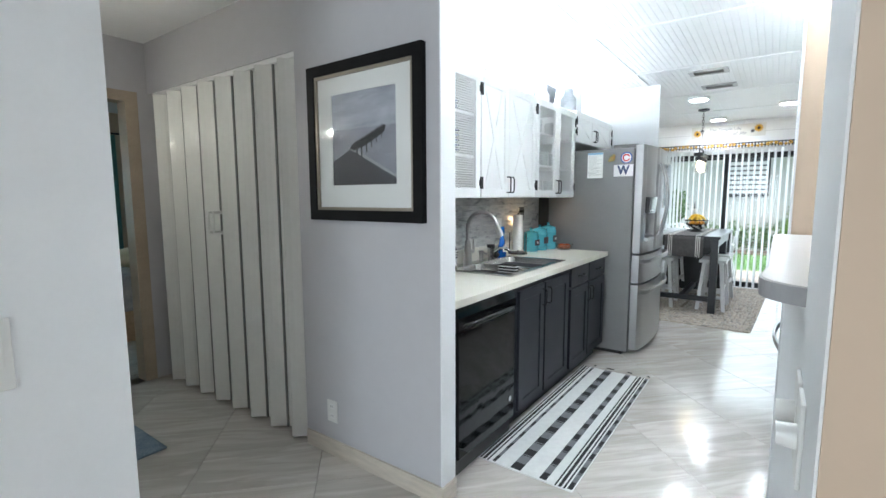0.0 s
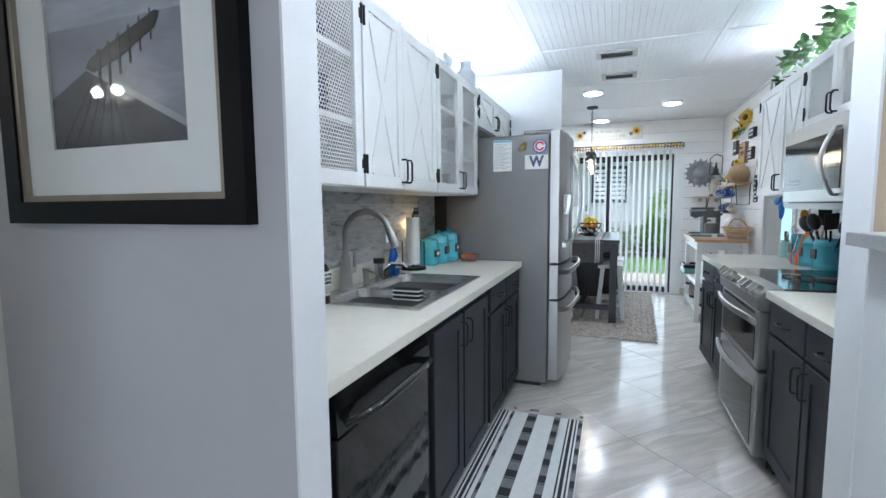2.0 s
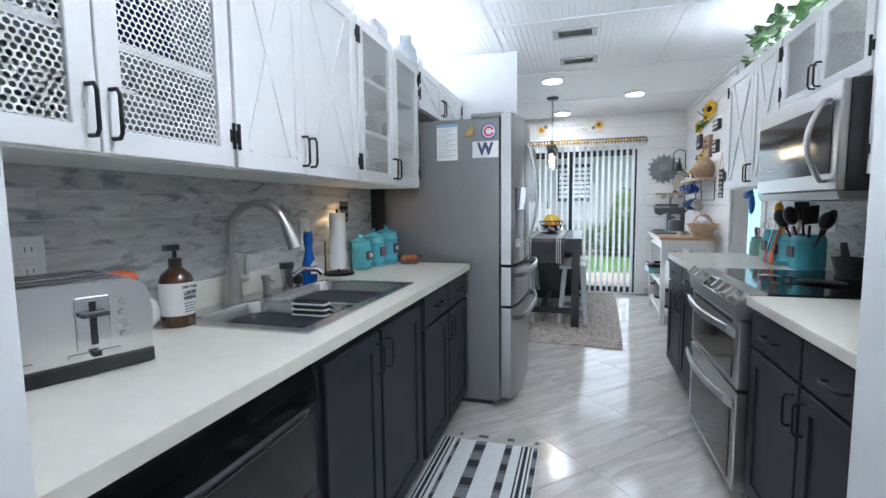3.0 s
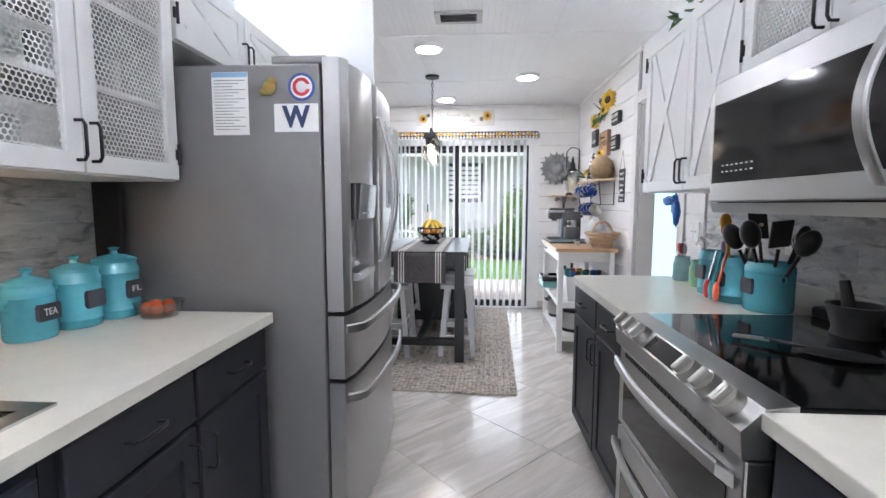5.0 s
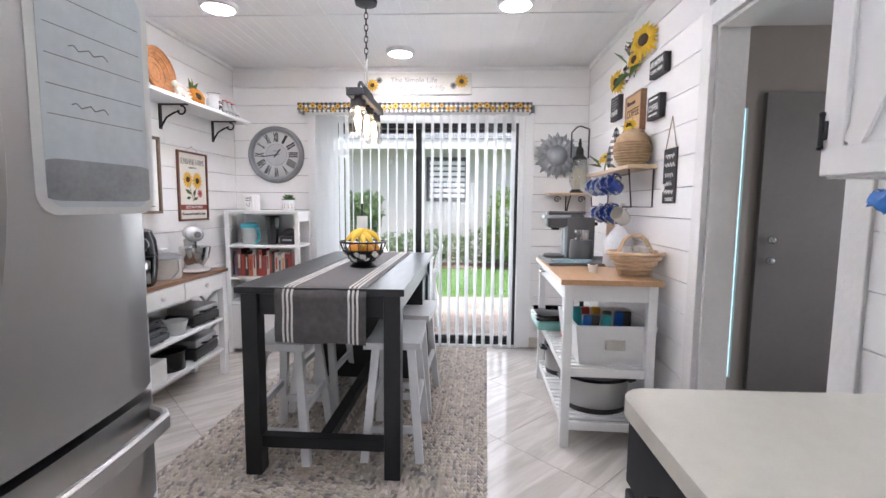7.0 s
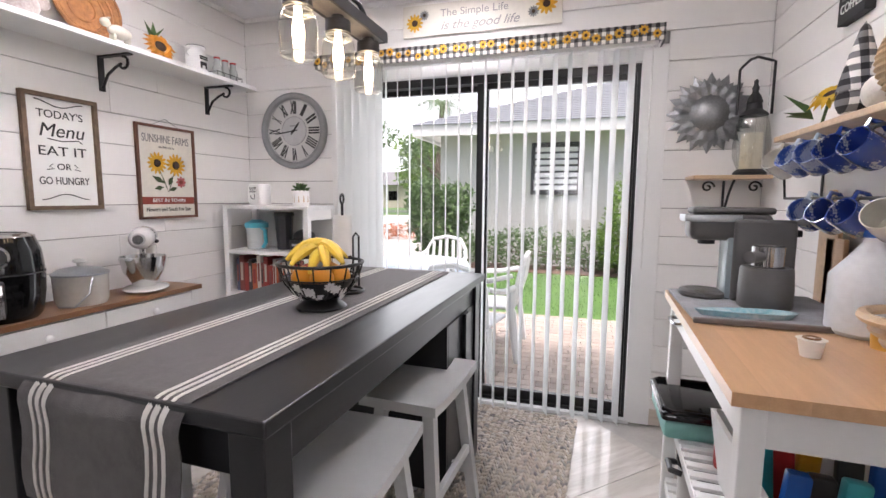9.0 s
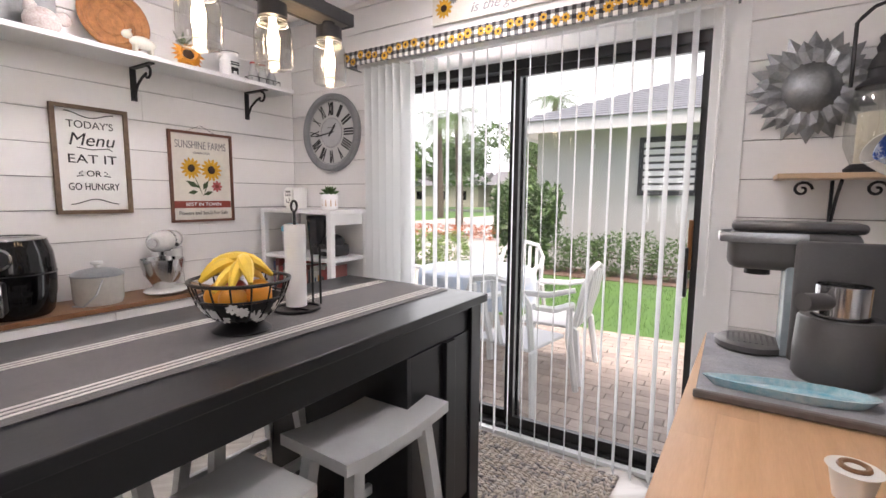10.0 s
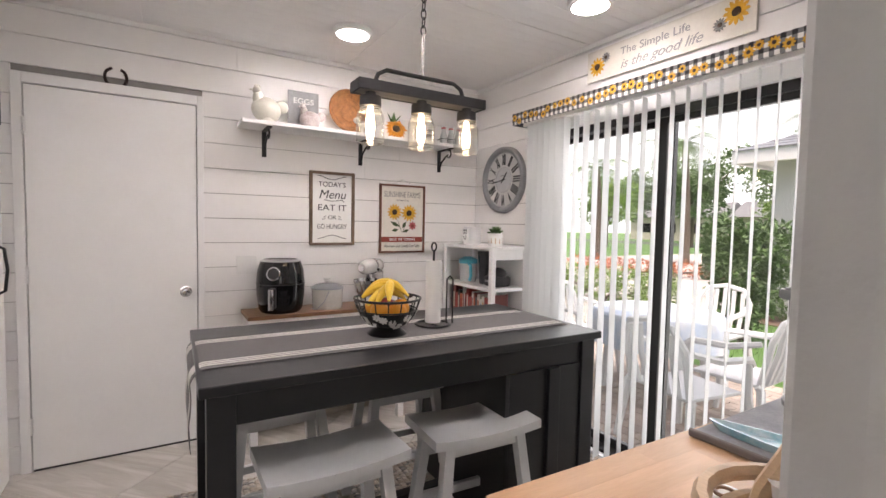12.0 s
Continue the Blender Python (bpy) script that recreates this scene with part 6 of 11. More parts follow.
for z in (0.42, 0.13):
    for x in (KX0 + 0.02, KX1 - 0.045):
        part("shelf_rail", box(B(), x, x + 0.022, KY0 + 0.05, KY1 - 0.05, z - 0.035, z, 0.002), CABWHITE, ct)
    part("shelf_rail", box(B(), KX0 + 0.055, KX1 - 0.055, KY0 + 0.01, KY0 + 0.032, z - 0.035, z + 0.012, 0.002), CABWHITE, ct)
    y = KY0 + 0.06
    while y < KY1 - 0.08:
        part("slat", box(B(), KX0 + 0.022, KX1 - 0.025, y, y + 0.034, z + 0.0005, z + 0.012, 0.002), CABWHITE, ct)
        y += 0.055
ct.matrix_basis = pose(1.686, 8.03, 0, 0, 0, -1.9)


# ---- hall ----
FOLD = mat("white_vinyl_fold", (0.8, 0.8, 0.77), 0.22, var=0.04, scale=4)
# dark grey that stands in for the shade in the folds
FOLDSHADE = mat("fold_shade_grey", (0.2, 0.21, 0.2), 0.6)
fd = thing("folding_door", "white vinyl accordion folding closet door, closed", "folding door", (-1.75, 2.7, 0), rz=None)
part("track", box(B(), -2.56, -0.935, 2.7, 2.74, 2.075, 2.1), TRIM, fd)
xs, n = [], 16
for i in range(n + 1):
    xs.append(-2.56 + (2.56 - 0.924) * i / n)
for i in range(n):
    y0, y1 = (2.745, 2.665) if i % 2 == 0 else (2.665, 2.745)
    bm = B()
    a, b = Vector((xs[i], y0, 0)), Vector((xs[i + 1] - 0.002, y1, 0))
    d = (b - a).normalized()
    nrm = Vector((-d.y, d.x, 0))
    q = []
    for k in range(5):
        s = k / 4
        q.append(a.lerp(b, s) + nrm * 0.006 * math.sin(math.pi * s))
    pts = [(p.x, p.y) for p in q] + [((p - nrm * 0.006).x, (p - nrm * 0.006).y) for p in q[::-1]]
    prism(bm, pts, "z", 0.012, 2.074)
    part("fold_panel", bm, FOLD, fd)
    if i % 2 == 1:
        # dark rod on the panel face paints the shaded line of each pleat
        if i < n - 1:
            hx0, hy0 = xs[i] + 0.74 * (xs[i + 1] - xs[i]) + 0.002, 2.721
            part("hinge_strip", cyl(B(), (hx0, hy0, 0.012), (hx0, hy0, 2.074), 0.0075, seg=8), FOLDSHADE, fd)
        part("fold_edge", cyl(B(), (xs[i], 2.669, 0.012), (xs[i], 2.669, 2.074), 0.007, seg=8), FOLD, fd, smooth=True)
for hx in (-1.76, -1.7):
    part("handle", tube(B(), [(hx, 2.735, 1.135), (hx, 2.635, 1.14), (hx, 2.63, 1.2), (hx, 2.635, 1.262), (hx, 2.735, 1.267)], 0.01, 8), PLASTICWHITE, fd, smooth=True)

# framed photograph of a jetty
pc = thing("framed_picture", "framed grey photograph of a wooden jetty in misty water", "picture", (-0.442, 2.69, 1.613), rz=0)
W2, H2 = 0.36, 0.368
FRB = mat("black_brown_frame", (0.008, 0.0075, 0.008), 0.5, var=0.15, spec=0.15)
part("frame", ring(B(), "y", (-W2, W2, -H2, H2), (-W2 + 0.05, W2 - 0.05, -H2 + 0.05, H2 - 0.05), -0.03, 0), FRB, pc)
part("inner_frame", ring(B(), "y", (-W2 + 0.05, W2 - 0.05, -H2 + 0.05, H2 - 0.05), (-W2 + 0.064, W2 - 0.064, -H2 + 0.064, H2 - 0.064), -0.024, 0), mat("champagne_frame", (0.35, 0.31, 0.25), 0.4, 0.6), pc)
part("mat_board", ring(B(), "y", (-W2 + 0.06, W2 - 0.06, -H2 + 0.06, H2 - 0.06), (-0.205, 0.205, -0.2, 0.225), -0.012, -0.004), PAPER, pc)
PHW, PZ0, PZ1 = 0.21, -0.205, 0.23


def photo_plane(name, pts, m, d):
    return part(name, prism(B(), pts, "y", -0.006 - d, -0.0055 - d), m, pc)


photo_plane("photo_sky", [(-PHW, 0.06), (PHW, 0.06), (PHW, PZ1), (-PHW, PZ1)], mat("misty_sky_print", (0.5, 0.52, 0.58), 0.5, var=0.3, scale=5, stretch=(1, 1, 4), col2=(0.24, 0.25, 0.3)), 0)
photo_plane("photo_water", [(-PHW, PZ0), (PHW, PZ0), (PHW, 0.06), (-PHW, 0.06)], mat("misty_water_print", (0.34, 0.35, 0.4), 0.5, var=0.3, scale=4, stretch=(1, 1, 3), col2=(0.16, 0.165, 0.2)), 0)
photo_plane("photo_deck", [(-PHW, PZ0), (PHW, PZ0), (PHW, -0.17), (-0.075, -0.03), (-PHW, -0.09)], mat("deck_print", (0.09, 0.09, 0.105), 0.5, var=0.3, scale=20, stretch=(1, 1, 6), col2=(0.03, 0.03, 0.038)), 0.0006)
photo_plane("photo_rail", [(PHW, -0.178), (PHW, -0.163), (-0.075, -0.024), (-0.085, -0.034)], mat("rail_print", (0.36, 0.365, 0.39), 0.5), 0.0012)
photo_plane("photo_walkway", [(-0.085, -0.03), (-0.07, -0.012), (0.13, 0.062), (0.142, 0.058), (0.13, 0.03), (0.02, -0.02), (-0.06, -0.042)], mat("jetty_print", (0.01, 0.01, 0.013), 0.5), 0.0018)
for i in range(6):
    x, zt = -0.045 + i * 0.032, -0.03 + i * 0.0125
    photo_plane("photo_post", [(x, zt - 0.062 + i * 0.007), (x + 0.009 - i * 0.001, zt - 0.062 + i * 0.007), (x + 0.009 - i * 0.001, zt + 0.035), (x, zt + 0.035)], bpy.data.materials["jetty_print"], 0.0022)
for i in range(9):
    photo_plane("photo_plank", [(-PHW + 0.02 + i * 0.042, PZ0), (-PHW + 0.024 + i * 0.042, PZ0), (-0.06 + i * 0.012, -0.05 - i * 0.008), (-0.062 + i * 0.012, -0.05 - i * 0.008)], bpy.data.materials["jetty_print"], 0.0011)
gp = part("glazing", box(B(), -W2 + 0.062, W2 - 0.062, -0.0155, -0.0135, -H2 + 0.062, H2 - 0.062), clear_pane("picture_glass", (0.98, 0.985, 0.985), 0.05), pc)
gp.visible_shadow = False


def wall_plate(name, label, at, rz, slots, w=0.075, h=0.118):
    th = thing(name, label, "switch" if "switch" in name else "outlet", at, rz=rz)
    part("plate", box(B(), -w / 2, w / 2, -0.006, 0, -h / 2, h / 2, 0.002), PLASTICWHITE, th)
    for x, z, sw, sh, d in slots:
        part("socket" if "outlet" in name else "toggle", box(B(), x - sw / 2, x + sw / 2, -0.006 - d, -0.005, z - sh / 2, z + sh / 2, 0.001), PLASTICWHITE if d > 0.003 else TRIM, th)
        if "outlet" in name:
            for q in (-0.007, 0.007):
                part("slot", box(B(), x + q - 0.0012, x + q + 0.0012, -0.0072 - d, -0.006, z - 0.005, z + 0.007), GREYINK, th)
    return th


wall_plate("wall_outlet", "white power outlet low on the hall wall", (-0.715, 2.69, 0.24), 0, [(0, 0.026, 0.034, 0.03, 0.001), (0, -0.026, 0.034, 0.03, 0.001)])
wall_plate("wall_outlet", "white power outlet above the toaster", (KW + 0.0065, 3.2, 1.12), 90, [(0, 0.026, 0.034, 0.03, 0.001), (0, -0.026, 0.034, 0.03, 0.001)])
wall_plate("wall_outlet", "white power outlet on the plank backsplash", (KW + 0.0065, 4.36, 1.13), 90, [(0, 0.0, 0.034, 0.07, 0.001)])
wall_plate("wall_outlet", "white power outlet behind the stove worktop", (1.9435, 5.45, 1.13), -90, [(0, 0.0, 0.034, 0.07, 0.001)])
wall_plate("wall_outlet", "white double outlet on the shiplap by the doorway", (1.935, 6.24, 1.12), -90, [(-0.02, 0.0, 0.03, 0.07, 0.001), (0.025, 0.0, 0.03, 0.07, 0.001)], 0.12)
wall_plate("light_switch", "white double light switch beside the plain door", (-1.155, 7.465, 1.075), 90, [(-0.022, 0, 0.01, 0.024, 0.008), (0.022, 0, 0.01, 0.024, 0.008)], 0.12)
wall_plate("light_switch", "white light switch on the pale wall", (-0.485, 1.4, 0.955), 90, [(0, 0, 0.04, 0.09, 0.004)], 0.08, 0.19)
for y, z in ((2.02, 1.02), (1.93, 1.02)):
    dm = thing("dimmer_switch", "white dimmer switch with a round knob on the wall end", "switch", (1.157, y, z), "dimmers", rz=-90)
    part("plate", box(B(), -0.036, 0.036, -0.006, 0, -0.06, 0.06, 0.002), PLASTICWHITE, dm)
    part("knob", cyl(B(), (0, -0.006, 0), (0, -0.03, 0), 0.018, 0.016, 18), PLASTICWHITE, dm, smooth=True)

bmat = thing("floor_mat", "blue and grey patterned mat on the hall floor", "rug", (-1.85, 2.05, 0), rz=None)
part("mat_body", box(B(), -2.2, -1.5, 1.85, 2.2, 0.0, 0.012, 0.004), mat("blue_grey_mat", (0.3, 0.36, 0.42), 0.9, scale=9, col2=(0.05, 0.1, 0.17), bump=0.3), bmat)

# bedroom seen through its doorway
bc = tagged(part("door_casing_bedroom", ring(B(), "x", (1.76, 2.62, 0, 2.1), (1.84, 2.54, -0.0, 2.03), -2.745, -2.612), mat("tan_door_trim", (0.42, 0.34, 0.25), 0.5), None, "tan painted casing of the bedroom doorway", kind="structure"), category="trim")
cu = thing("curtain", "teal green bedroom curtain hanging in folds", "curtain", (-5.75, 2.95, 0.1), rz=None)
bm = B()
pts = [(-5.72 + 0.035 * math.sin(i * 1.05), 2.45 + 0.02 * i) for i in range(56)]
pts2 = [(x + 0.004, y) for x, y in pts[::-1]]
prism(bm, pts + pts2, "z", 0.0, 2.15)
part("fabric", bm, mat("teal_curtain_cloth", (0.09, 0.22, 0.2), 0.8, var=0.15), cu, smooth=True)
part("rod", cyl(B(), (-5.74, 2.2, 2.17), (-5.74, 3.8, 2.17), 0.012, seg=10), BLACKMETAL, cu)
w6 = tagged(thing("window_3", "bedroom window with pale blue daylight", "window", (-5.9, 2.3, 1.0), rz=None), kind="structure")
WG = glow("bedroom_window_sky", (0.35, 0.75, 0.85), 1.6)
part("pane", box(B(), -5.895, -5.885, 2.1, 2.9, 0.8, 2.0), WG, w6)
bd = thing("bed", "made bed with a floral spread and a pale pillow", "bed", (-4.7, 3.2, 0), rz=None)
part("base", box(B(), -5.4, -3.75, 2.75, 3.9, 0.0, 0.4, 0.02), LIGHTWOOD, bd)
part("mattress", box(B(), -5.4, -3.72, 2.72, 3.9, 0.4, 0.62, 0.05), PAPER, bd)
part("spread", box(B(), -5.3, -3.7, 2.69, 3.9, 0.3, 0.66, 0.06), mat("floral_spread", (0.62, 0.6, 0.55), 0.9, scale=9, col2=(0.3, 0.28, 0.33)), bd, smooth=True)
part("pillow", ball(B(), (-4.0, 3.05, 0.78), 0.17, 1, 1.3, 0.6), mat("cream_pillow", (0.65, 0.57, 0.4), 0.9), bd, smooth=True)
br = thing("bedroom_rug", "faded grey floral bedroom rug", "rug", (-3.6, 2.3, 0), rz=None)
part("pile", box(B(), -4.4, -2.8, 1.7, 2.9, 0.0, 0.012, 0.004), mat("faded_rug", (0.36, 0.33, 0.29), 0.95, scale=5, col2=(0.2, 0.19, 0.18), bump=0.3), br)
# living room fixture behind the walker
lf = thing("ceiling_fixture", "two-bulb ceiling light in the living room, switched on", "ceiling light", (0.2, -0.6, CZ), rz=None)
part("base", lathe(B(), [(0, CZ - 0.05), (0.07, CZ - 0.04), (0.08, CZ), (0, CZ)], (0.2, -0.6, 0), 24), NICKEL, lf, smooth=True)
for s in (-1, 1):
    part("shade", ball(B(), (0.2 + s * 0.1, -0.6, CZ - 0.1), 0.013), glow("warm_globe", (1, 0.82, 0.6), 35) if s < 0 else bpy.data.materials["warm_globe"], lf, smooth=True)

# invented sconce, hidden behind the wall, added to brighten the hall
ws = thing("wall_sconce", "added, unseen two-bulb nickel sconce that brightens the hall", "wall lamp", (-1.75, 1.7, 1.8), rz=0)
part("backplate", box(B(), -0.12, 0.12, 0.0, 0.02, -0.03, 0.03, 0.006), NICKEL, ws)
for s in (-1, 1):
    part("arm", tube(B(), [(s * 0.07, 0.02, 0), (s * 0.07, 0.07, 0), (s * 0.07, 0.08, 0.02)], 0.007), NICKEL, ws, smooth=True)
    part("globe", ball(B(), (s * 0.07, 0.08, 0.045), 0.024), glow("added_hall_globe", (1, 0.88, 0.72), 58) if s < 0 else bpy.data.materials["added_hall_globe"], ws, smooth=True)


# ---- outside ----
GRASS = mat("lawn_grass", (0.1, 0.21, 0.045), 0.9, var=0.3, scale=3, col2=(0.055, 0.13, 0.028), bump=0.8, bscale=120)
tagged(part("ground", box(B(), -120, 120, 9.37, 260, -0.3, -0.105), GRASS, None, "green lawn reaching far behind the patio", kind="structure"), category="ground")
tagged(part("grass_blades", B(), GRASS, None, "short mown grass blades on the lawn", kind="stuff"), category="grass")


def blades():
    rng, vs, fs = random.Random(3), [], []
    for i in range(9000):
        x, y = rng.uniform(-5, 5), rng.uniform(12.0, 15.0)
        a, h, w = rng.uniform(0, 6.28), rng.uniform(0.03, 0.06), 0.004
        n = len(vs)
        vs += [(x - w * math.cos(a), y - w * math.sin(a), -0.105), (x + w * math.cos(a), y + w * math.sin(a), -0.105), (x + rng.uniform(-0.02, 0.02), y + rng.uniform(-0.02, 0.02), -0.105 + h)]
        fs.append((n, n + 1, n + 2))
    bpy.data.objects["grass_blades"].data.from_pydata(vs, [], fs)


blades()
PAVE = mat("clay_paver", (0.48, 0.4, 0.35), 0.85, var=0.15, scale=9, rand=0.16, bump=0.25, bscale=60)
patio = tagged(part("patio", box(B(), -4.0, 4.5, 9.37, 11.9, -0.2, -0.108), mat("paver_sand", (0.33, 0.29, 0.25), 0.95, bump=0.3), None, "brick paver patio behind the sliding door", kind="structure"), category="patio")


def pavers():
    bm = box(B(), -0.098, 0.098, -0.048, 0.048, -0.03, 0.0, 0.004, 1)
    me = bpy.data.meshes.new("paver")
    bm.to_mesh(me)
    bm.free()
    me.materials.append(PAVE)
    rest, y, row = B(), 9.42, 0
    rng = random.Random(5)
    while y < 11.9:
        x = -3.9 + (0.1 if row % 2 else 0)
        while x < 4.4:
            if -0.7 < x < 1.6 and y < 11.9:
                ob = new("paver", me)
                ob.matrix_basis = pose(x, y, -0.085 + rng.uniform(-0.002, 0.002), 0, 0, rng.uniform(-0.7, 0.7))
                ob.parent = patio
            else:
                box(rest, x - 0.098, x + 0.098, y - 0.048, y + 0.048, -0.11, -0.085)
            x += 0.2
        y += 0.1
        row += 1
    part("pavers_rest", rest, PAVE, patio, kind="stuff")


pavers()
tagged(part("walkway", box(B(), -14, -2.6, 11.95, 40, -0.11, -0.095), mat("pale_concrete", (0.48, 0.45, 0.42), 0.9, var=0.1, scale=3, bump=0.2), None, "pale paved walkway along the lawn", kind="structure"), category="path")
tagged(part("road", box(B(), -120, 120, 46, 52, -0.104, -0.09), mat("asphalt", (0.09, 0.09, 0.09), 0.9, bump=0.3), None, "grey asphalt road far behind the lawn", kind="structure"), category="road")
tagged(part("mulch_bed", box(B(), -1.9, 9, 15.0, 16.0, -0.12, -0.09), mat("bark_mulch", (0.2, 0.12, 0.085), 0.95, var=0.35, scale=25, bump=0.8, bscale=70), None, "brown mulch bed under the hedge", kind="structure"), category="ground")


def leaf_cloud(name, boxes, n, size, seed, material):
    """Many small bent leaves scattered in lumpy ellipsoids, as one mesh."""
    rng, vs, fs = random.Random(seed), [], []
    tot = sum(b[3] * b[4] * b[5] for b in boxes) or 1
    for cx, cy, cz, rx, ry, rz in boxes:
        for i in range(int(n * rx * ry * rz / tot) + 20):
            th, ph = rng.uniform(0, 6.283), math.acos(rng.uniform(-1, 1))
            r = rng.uniform(0.55, 1.0) ** 0.5 * (0.86 + 0.22 * math.sin(th * 3 + cx) * math.sin(ph * 4 + cy))
            c = Vector((cx + rx * r * math.sin(ph) * math.cos(th), cy + ry * r * math.sin(ph) * math.sin(th), cz + rz * r * math.cos(ph)))
            d = Vector((rng.uniform(-1, 1), rng.uniform(-1, 1), rng.uniform(-0.6, 1))).normalized()
            s = d.cross(Vector((rng.uniform(-1, 1), rng.uniform(-1, 1), rng.uniform(-1, 1)))).normalized()
            L, k = size * rng.uniform(0.6, 1.3), len(vs)
            up = d.cross(s) * L * 0.12
            vs += [tuple(c), tuple(c + d * L * 0.5 + s * L * 0.28 + up), tuple(c + d * L), tuple(c + d * L * 0.5 - s * L * 0.28 + up)]
            fs += [(k, k + 1, k + 2), (k, k + 2, k + 3)]
    me = bpy.data.meshes.new(name)
    me.from_pydata(vs, [], fs)
    me.materials.append(material)
    return new(name, me)


def leafmat(name, c, c2):
    m = mat(name, c, 0.5, var=0.2, scale=5, col2=c2)
    nt = m.node_tree
    gi, hs, mr = nt.nodes.new("ShaderNodeNewGeometry"), nt.nodes.new("ShaderNodeHueSaturation"), nt.nodes.new("ShaderNodeMapRange")
    p = nt.nodes["Principled BSDF"]
    src = p.inputs["Base Color"].links[0].from_socket
    mr.inputs["To Min"].default_value, mr.inputs["To Max"].default_value = 0.65, 1.35
    nt.links.new(gi.outputs["Random Per Island"], mr.inputs["Value"])
    nt.links.new(mr.outputs["Result"], hs.inputs["Value"])
    nt.links.new(src, hs.inputs["Color"])
    nt.links.new(hs.outputs["Color"], p.inputs["Base Color"])
    p.inputs["Subsurface Weight"].default_value = 0.0
    return m


HEDGEL = leafmat("hedge_leaf", (0.115, 0.2, 0.065), (0.07, 0.13, 0.04))
LIMEL = leafmat("lime_leaf", (0.2, 0.32, 0.06), (0.12, 0.22, 0.04))
BARK = mat("grey_bark", (0.16, 0.125, 0.095), 0.95, var=0.25, scale=12, stretch=(4, 4, 1), bump=0.7, bscale=30)


def shrub(name, label, at, boxes, n, size, seed, m, stems=()):
    th = thing(name, label, "shrub", at, rz=None)
    c = leaf_cloud("foliage", boxes, n, size, seed, m)
    c.data.transform(Matrix.Translation(-Vector(at)))
    c.parent = th
    rng = random.Random(seed)
    for i in range(5):
        a = rng.uniform(0, 6.28)
        x, y = at[0] + 0.12 * math.cos(a), at[1] + 0.12 * math.sin(a)
        b = rng.choice(boxes)
        part("stem", tube(B(), [(x, y, at[2] - 0.02), ((x + b[0]) / 2, (y + b[1]) / 2, b[2] * 0.5), (b[0], b[1], b[2] + b[5] * 0.3)], [0.022, 0.016, 0.006], 6), BARK, th, smooth=True)
    return th


shrub("hedge", "clipped green hedge along the neighbouring wall", (2.5, 15.5, -0.1), [(x * 0.5 - 1.8, 15.5, 0.28, 0.4, 0.34, 0.44 + 0.05 * math.sin(x * 2.3)) for x in range(0, 20)], 16000, 0.065, 1, HEDGEL)
shrub("bush", "leafy green shrub on the lawn by the patio", (-1.15, 13.5, -0.1), [(-1.15, 13.5, 0.85, 0.5, 0.5, 0.5), (-1.35, 13.45, 1.2, 0.35, 0.35, 0.4), (-0.9, 13.55, 1.15, 0.35, 0.35, 0.4), (-1.1, 13.5, 0.4, 0.35, 0.35, 0.35)], 5200, 0.085, 2, HEDGEL)
shrub("bush", "rounded bright green shrub against the neighbouring wall", (1.9, 15.1, -0.1), [(1.9, 15.1, 0.9, 0.65, 0.5, 0.9), (2.3, 15.2, 0.8, 0.6, 0.5, 0.8), (1.6, 15.1, 0.5, 0.4, 0.4, 0.5)], 6500, 0.07, 3, LIMEL)
shrub("hedge", "low lime green hedge beside the walkway", (-4.2, 14.6, -0.1), [(-5.4 + 0.55 * i, 14.4 + 0.1 * i, 0.25, 0.45, 0.4, 0.42) for i in range(5)], 5200, 0.06, 4, LIMEL)
FLR = leafmat("orange_red_flower", (0.6, 0.12, 0.04), (0.3, 0.14, 0.04))
shrub("flower_bed", "bed of orange-red flowers far down the lawn", (-7.5, 20, -0.1), [(-9.5 + 0.7 * i, 19.6 + 0.15 * i, 0.15, 0.6, 0.5, 0.3) for i in range(9)], 3600, 0.07, 5, FLR)


def palm(at, h, r, seed, name="palm_tree"):
    th = thing(name, "tall palm tree with a shaggy crown", "palm tree", at, "palms in the distance", rz=None)
    rng, x, y, z = random.Random(seed), *at
    lean = rng.uniform(-0.3, 0.3)
    pts = [(x + lean * (i / 8) ** 2, y, z + h * i / 8) for i in range(9)]
    part("trunk", tube(B(), pts, [0.2 * (1 - 0.045 * i) * r for i in range(9)], 10), BARK, th, smooth=True)
    bm, top = B(), Vector(pts[-1])
    for k in range(20):
        a, tilt = k * 2.4 + rng.uniform(-0.2, 0.2), rng.uniform(-0.35, 1.0)
        L = rng.uniform(1.5, 2.1) * r
        prev = None
        for i in range(9):
            s = i / 8
            c = top + Vector((math.cos(a) * L * s, math.sin(a) * L * s, L * (tilt * s - 0.95 * s * s)))
            if prev is not None:
                d = (c - prev).normalized()
                side = d.cross(Vector((0, 0, 1))).normalized()
                for sg in (-1, 1):
                    for q in range(3):
                        b0 = prev + (c - prev) * q / 3
                        w = 0.45 * r * math.sin(math.pi * (s * 0.85 + 0.1))
                        tip = b0 + side * sg * w + d * w * 0.5 - Vector((0, 0, w * 0.35))
                        v = [bm.verts.new(b0), bm.verts.new(b0 + d * 0.045 * r), bm.verts.new(tip)]
                        bm.faces.new(v)
            prev = c
    part("crown", bm, HEDGEL, th, recalc=False)
    return th


palm((-9.5, 26, -0.1), 5.2, 1.0, 1)
palm((-6.6, 30, -0.1), 6.2, 1.0, 2)
palm((-12.5, 24, -0.1), 4.2, 1.1, 3)
palm((-15, 33, -0.1), 6.5, 1.1, 4)


